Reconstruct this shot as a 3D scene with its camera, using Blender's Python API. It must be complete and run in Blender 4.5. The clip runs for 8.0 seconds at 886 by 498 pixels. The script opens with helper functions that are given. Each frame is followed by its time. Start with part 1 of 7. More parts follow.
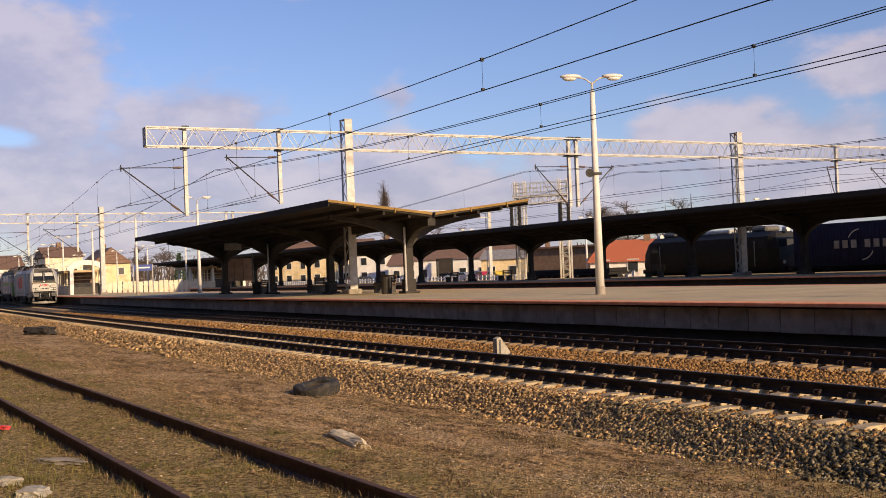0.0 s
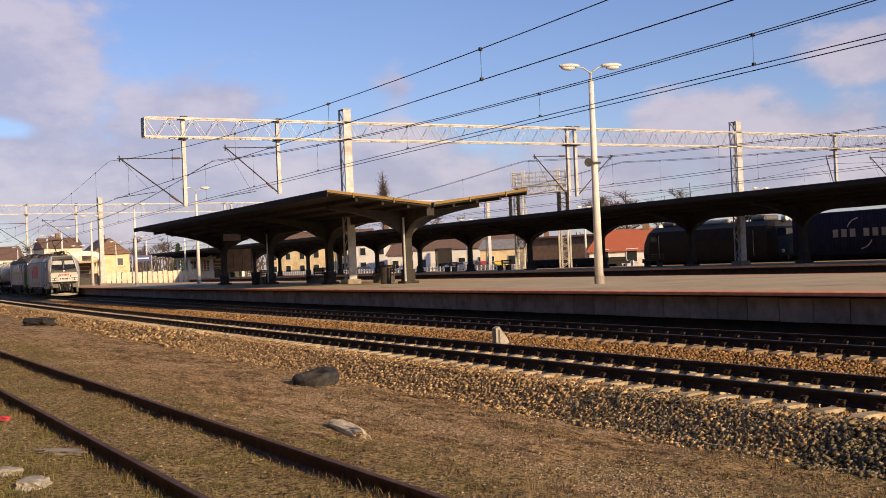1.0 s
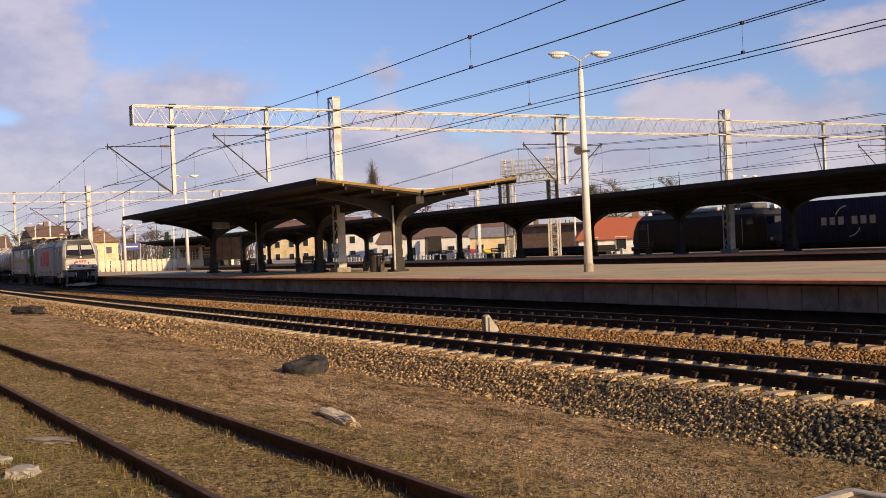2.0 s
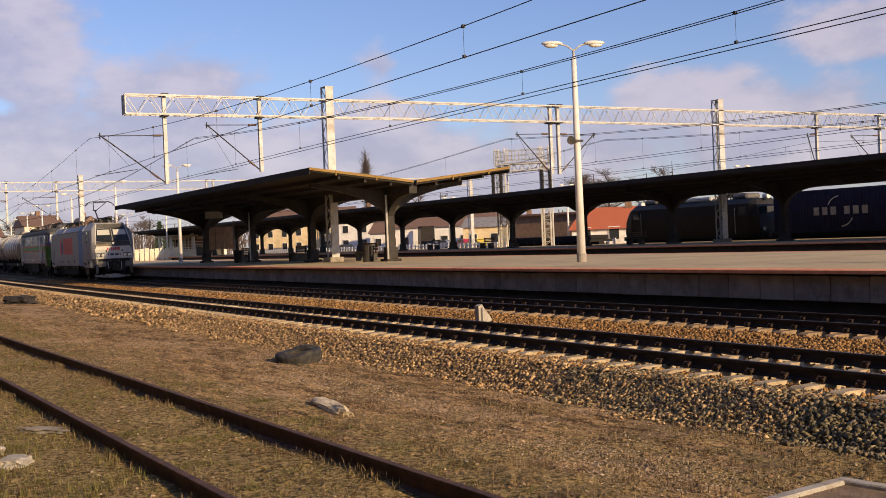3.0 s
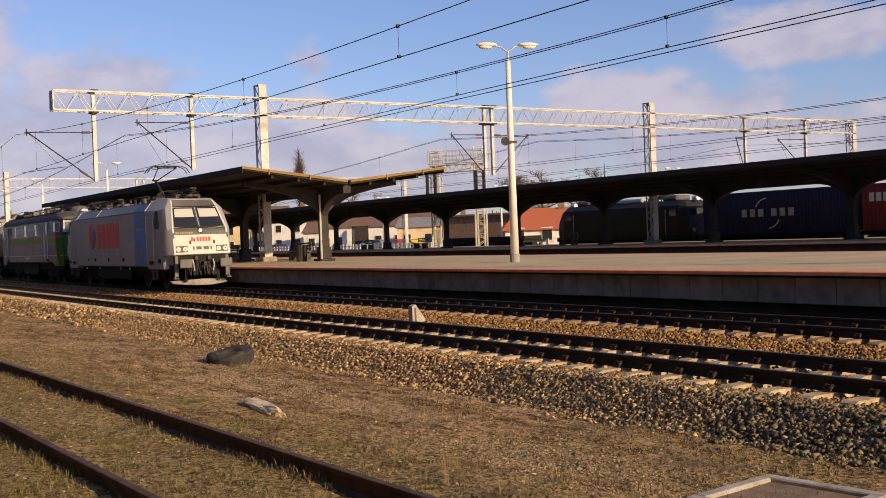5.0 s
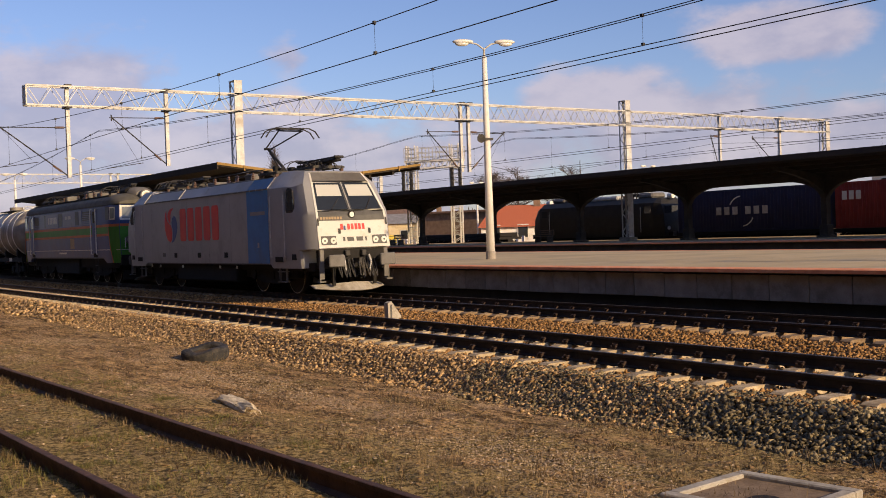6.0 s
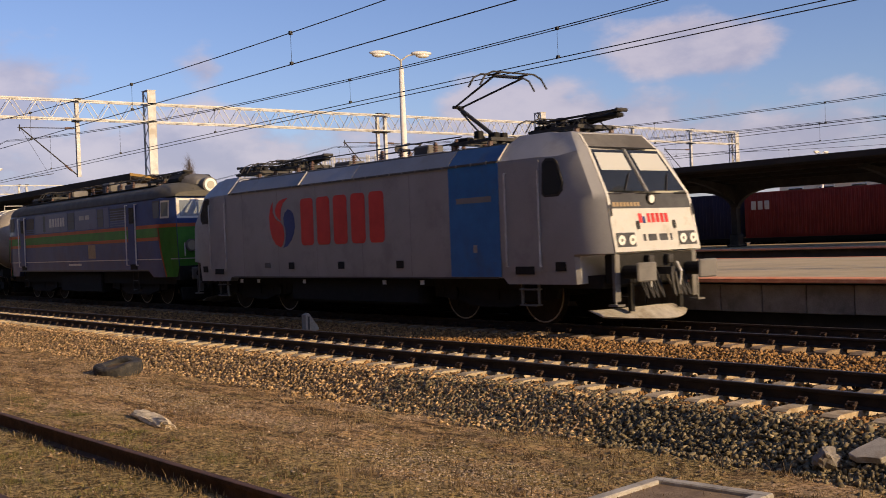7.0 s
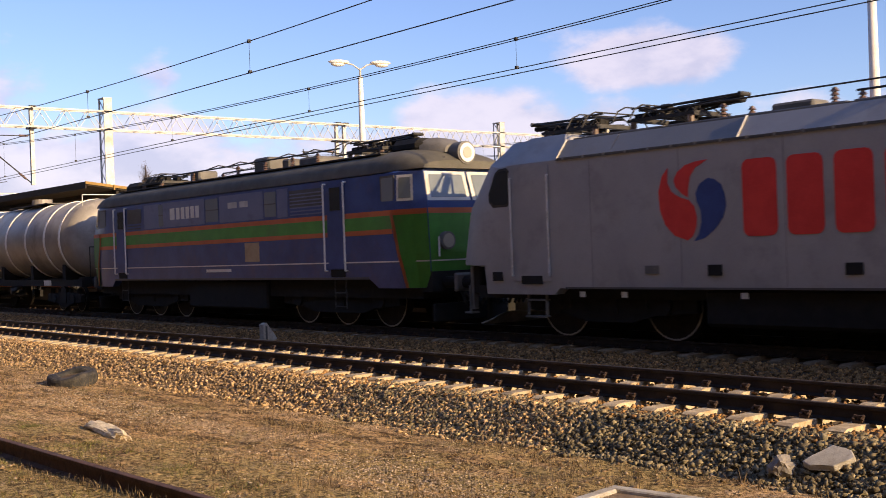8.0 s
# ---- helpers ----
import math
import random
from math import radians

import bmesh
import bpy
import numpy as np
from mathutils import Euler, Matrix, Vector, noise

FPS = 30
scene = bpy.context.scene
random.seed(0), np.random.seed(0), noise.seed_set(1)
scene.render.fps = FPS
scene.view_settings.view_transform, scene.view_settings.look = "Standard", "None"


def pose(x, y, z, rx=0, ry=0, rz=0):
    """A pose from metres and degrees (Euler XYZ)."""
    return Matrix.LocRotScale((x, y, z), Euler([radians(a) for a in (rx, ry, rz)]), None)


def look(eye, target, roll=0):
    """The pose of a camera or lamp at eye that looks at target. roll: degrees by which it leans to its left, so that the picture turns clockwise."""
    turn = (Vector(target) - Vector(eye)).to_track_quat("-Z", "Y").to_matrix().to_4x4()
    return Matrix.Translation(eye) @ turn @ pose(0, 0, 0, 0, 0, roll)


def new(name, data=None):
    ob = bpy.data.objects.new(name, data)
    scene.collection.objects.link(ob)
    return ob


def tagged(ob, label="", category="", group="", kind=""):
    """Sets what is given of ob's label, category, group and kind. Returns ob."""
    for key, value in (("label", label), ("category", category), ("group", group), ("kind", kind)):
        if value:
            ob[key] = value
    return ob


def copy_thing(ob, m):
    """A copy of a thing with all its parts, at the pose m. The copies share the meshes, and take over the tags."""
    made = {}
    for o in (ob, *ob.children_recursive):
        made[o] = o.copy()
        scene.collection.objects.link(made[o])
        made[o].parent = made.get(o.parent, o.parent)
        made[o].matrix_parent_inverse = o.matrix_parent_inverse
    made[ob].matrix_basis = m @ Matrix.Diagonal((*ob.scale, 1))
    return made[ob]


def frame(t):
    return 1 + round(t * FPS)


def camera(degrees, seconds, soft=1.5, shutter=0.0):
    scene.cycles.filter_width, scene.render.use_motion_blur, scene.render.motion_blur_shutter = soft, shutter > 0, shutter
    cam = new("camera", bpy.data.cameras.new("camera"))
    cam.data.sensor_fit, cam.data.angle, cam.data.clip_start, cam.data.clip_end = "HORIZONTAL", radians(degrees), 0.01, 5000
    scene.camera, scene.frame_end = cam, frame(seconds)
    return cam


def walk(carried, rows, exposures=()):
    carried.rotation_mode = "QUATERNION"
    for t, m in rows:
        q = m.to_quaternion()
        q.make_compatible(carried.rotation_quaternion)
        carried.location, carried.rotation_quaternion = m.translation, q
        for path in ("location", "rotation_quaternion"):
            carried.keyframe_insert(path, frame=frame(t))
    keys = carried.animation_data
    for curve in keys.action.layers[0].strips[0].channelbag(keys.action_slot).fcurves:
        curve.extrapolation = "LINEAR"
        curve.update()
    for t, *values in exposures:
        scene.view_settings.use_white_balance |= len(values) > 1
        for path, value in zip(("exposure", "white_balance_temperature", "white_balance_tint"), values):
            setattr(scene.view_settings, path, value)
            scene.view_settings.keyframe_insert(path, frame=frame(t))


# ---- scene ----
cam = camera(43.29, 8.0, soft=0.9, shutter=0.1)
EYE = 1.775


def aim(heading, pitch, roll):
    """The camera's pose: heading in degrees from the line of the tracks."""
    return pose(0, 0, EYE, 90 + pitch, 0, 90 - heading) @ pose(0, 0, 0, 0, 0, -roll)


PATH = [
    (0.0, 28.42, 1.20, 2.22), (0.5, 28.74, 1.10, 2.40), (1.0, 28.45, 0.68, 2.36), (1.5, 28.68, 0.35, 2.25),
    (2.0, 28.96, 0.05, 2.40), (2.2, 29.00, -0.15, 2.40), (3.3, 29.36, -0.50, 2.39), (3.5, 29.60, -0.30, 2.39),
    (4.0, 31.16, -0.51, 1.96), (4.5, 32.11, -0.51, 2.20), (4.7, 32.47, -0.54, 2.17), (5.8, 33.07, -0.84, 1.99),
    (6.0, 33.91, -0.82, 1.96), (6.5, 36.24, -0.54, 1.83), (7.0, 38.14, -0.41, 2.20), (7.5, 39.41, -0.14, 2.09),
    (8.0, 40.27, 0.00, 2.09),
]
walk(cam, [(t, aim(a, b, c)) for t, a, b, c in PATH], exposures=[(0.0, 0.0), (4.0, 0.0), (6.5, -0.06), (7.0, -0.06), (7.5, 0.28), (8.0, 0.55)])

# ---- light ----
SUN_TURN, SUN_UP = 13.5, 20.0
to_sun = Vector((math.cos(radians(SUN_TURN)) * math.cos(radians(SUN_UP)),
                 math.sin(radians(SUN_TURN)) * math.cos(radians(SUN_UP)), math.sin(radians(SUN_UP))))
sun_data = bpy.data.lights.new("sun", "SUN")
sun_data.energy, sun_data.angle, sun_data.color = 5.2, radians(0.6), (1.0, 0.71, 0.385)
sun = new("sun", sun_data)
sun.matrix_world = look(to_sun * 200, (0, 0, 0))


class Nodes:
    """Short hand for node trees."""

    def __init__(self, tree):
        self.tree = tree
        tree.nodes.clear()

    def add(self, kind, inputs=None, **settings):
        node = self.tree.nodes.new(kind)
        for key, value in settings.items():
            setattr(node, key, value)
        for key, value in (inputs or {}).items():
            if isinstance(value, bpy.types.NodeSocket):
                self.tree.links.new(value, node.inputs[key])
            else:
                node.inputs[key].default_value = value
        return node

    def math(self, op, a, b=0.0, clamp=False):
        return self.add("ShaderNodeMath", {0: a, 1: b}, operation=op, use_clamp=clamp).outputs[0]

    def mix(self, fac, a, b, blend="MIX"):
        node = self.add("ShaderNodeMix", {0: fac, 6: a, 7: b}, data_type="RGBA", blend_type=blend)
        return node.outputs[2]

    def ramp(self, value, lo, hi):
        return self.add("ShaderNodeMapRange", {0: value, 1: lo, 2: hi}, interpolation_type="SMOOTHSTEP").outputs[0]

    def noise(self, vector, scale, detail=6, rough=0.6):
        return self.add("ShaderNodeTexNoise", {"Vector": vector, "Scale": scale, "Detail": detail, "Roughness": rough}).outputs[0]


world = bpy.data.worlds.new("sky")
scene.world = world
world.use_nodes = True
n = Nodes(world.node_tree)
sky = n.add("ShaderNodeTexSky", sky_type="NISHITA", sun_disc=False, sun_elevation=radians(SUN_UP),
            sun_rotation=radians(90 - SUN_TURN), air_density=1.0, dust_density=0.6, ozone_density=2.0)
way = n.add("ShaderNodeTexCoord").outputs["Generated"]
sep = n.add("ShaderNodeSeparateXYZ", {0: way})
up = n.math("MAXIMUM", sep.outputs[2], 0.0)
stretch = n.add("ShaderNodeMapping", {"Vector": way, "Location": (1.3, 0.4, 0.2), "Scale": (1.0, 1.0, 2.0)}).outputs[0]
sunward = n.add("ShaderNodeMapping", {"Vector": way, "Location": (1.312, 0.425, 0.262), "Scale": (1.0, 1.0, 2.0)}).outputs[0]
puff, lee = n.noise(stretch, 8.5, 9, 0.56), n.noise(sunward, 8.5, 9, 0.56)
turn = n.math("MULTIPLY", n.math("ARCTAN2", sep.outputs[1], n.math("MULTIPLY", sep.outputs[0], -1.0)), 57.3)
rise = n.math("MULTIPLY", n.math("ARCSINE", sep.outputs[2]), 57.3)


def cloud_mass(at, height, wide, tall, thick):
    """How deep a heap of cloud is: degrees from the line's far end, degrees up, half sizes, depth."""
    a = n.math("POWER", n.math("DIVIDE", n.math("SUBTRACT", turn, at), wide), 2.0)
    b = n.math("POWER", n.math("DIVIDE", n.math("SUBTRACT", rise, height), tall), 2.0)
    return n.math("MULTIPLY", n.math("SUBTRACT", 1.0, n.math("SQRT", n.math("ADD", a, b))), thick)


# a tall bank at the far end of the line, a low band along the horizon, loose heaps beyond the tracks
heap = cloud_mass(4.0, 7.5, 13.5, 7.4, 1.5)
for row in ((12.0, 4.5, 10.0, 5.5, 1.3), (26.0, 3.5, 14.0, 4.2, 1.2), (26.5, 8.8, 1.5, 1.1, 0.55), (14.5, 6.5, 6.5, 4.8, 1.3), (42.5, 6.6, 5.5, 2.2, 1.0), (50.5, 9.2, 5.5, 1.8, 1.0),
            (52.0, 4.2, 30.0, 3.3, 0.85), (20.5, 14.6, 1.6, 0.5, 0.4), (-40.0, 8.0, 30.0, 8.0, 0.8), (95.0, 9.0, 22.0, 5.0, 0.8)):
    heap = n.math("MAXIMUM", heap, cloud_mass(*row))
broken = n.math("MULTIPLY", n.math("SUBTRACT", puff, 0.5), 2.6)
gap = n.math("MULTIPLY", n.math("MAXIMUM", cloud_mass(6.5, 7.3, 3.0, 0.9, 1.0), 0.0), 1.3)
cover = n.ramp(n.math("SUBTRACT", n.math("ADD", n.math("MAXIMUM", heap, -0.6), broken), gap), -0.02, 0.55)
shade = n.math("ADD", n.math("MULTIPLY", n.math("SUBTRACT", puff, lee), 2.6), n.math("MULTIPLY", n.ramp(rise, 2.0, 10.0), 0.22))
cloud = n.mix(n.ramp(shade, -0.22, 0.55), (4.3, 3.95, 5.1, 1), (6.4, 5.55, 6.2, 1))
blue = n.mix(1.0, sky.outputs[0], (1.0, 0.985, 1.29, 1), "MULTIPLY")
both = n.mix(n.math("MULTIPLY", cover, 0.77), blue, cloud)
back = n.add("ShaderNodeBackground", {0: both, 1: 0.105})
n.tree.links.new(back.outputs[0], n.add("ShaderNodeOutputWorld").inputs[0])


# ---- materials ----
def mat(name, dark, light, scale=6.0, rough=0.8, metal=0.0, bump=0.0, grain=40.0, streak=None, vary=0.0, island=0.0,
        stain=None, coat=0.0, stain_scale=0.6):
    """A surface of two tones mixed by noise at two scales. streak: stretch of the noise along x, y, z."""
    m = bpy.data.materials.new(name)
    m.use_nodes = True
    k = Nodes(m.node_tree)
    co = k.add("ShaderNodeTexCoord").outputs["Object"]
    if streak:
        co = k.add("ShaderNodeMapping", {"Vector": co, "Scale": streak}).outputs[0]
    if vary or island:
        rnd = (k.add("ShaderNodeNewGeometry").outputs["Random Per Island"] if island else k.add("ShaderNodeObjectInfo").outputs["Random"])
        co = k.add("ShaderNodeVectorMath", {0: co, 1: k.add("ShaderNodeCombineXYZ", {0: k.math("MULTIPLY", rnd, 37.0), 1: rnd, 2: 0.0}).outputs[0]}, operation="ADD").outputs[0]
    big = k.noise(co, scale, 5)
    fine = k.noise(co, grain, 4)
    f = k.math("ADD", k.math("MULTIPLY", big, 0.65), k.math("MULTIPLY", fine, 0.35))
    col = k.mix(k.ramp(f, 0.33, 0.67), (*dark, 1), (*light, 1))
    if stain:
        col = k.mix(k.math("MULTIPLY", k.ramp(k.noise(co, stain_scale, 7, 0.7), 0.48, 0.68), 0.8), col, (*stain, 1))
    if vary or island:
        lum = k.math("ADD", 1 - (vary or island), k.math("MULTIPLY", rnd, 2 * (vary or island)))
        col = k.mix(1.0, col, k.add("ShaderNodeCombineColor", {0: lum, 1: lum, 2: lum}).outputs[0], "MULTIPLY")
    s = k.add("ShaderNodeBsdfPrincipled", {"Base Color": col, "Metallic": metal, "Coat Weight": coat,
              "Roughness": k.math("ADD", rough - 0.08, k.math("MULTIPLY", fine, 0.16))})
    if bump:
        b = k.add("ShaderNodeBump", {"Height": f, "Strength": bump, "Distance": 0.02})
        k.tree.links.new(b.outputs[0], s.inputs["Normal"])
    k.tree.links.new(s.outputs[0], k.add("ShaderNodeOutputMaterial").inputs[0])
    return m


def glass_mat(name, colour, rough=0.05):
    m = bpy.data.materials.new(name)
    m.use_nodes = True
    k = Nodes(m.node_tree)
    s = k.add("ShaderNodeBsdfPrincipled", {"Base Color": (*colour, 1), "Roughness": rough, "Specular IOR Level": 0.8})
    k.tree.links.new(s.outputs[0], k.add("ShaderNodeOutputMaterial").inputs[0])
    return m


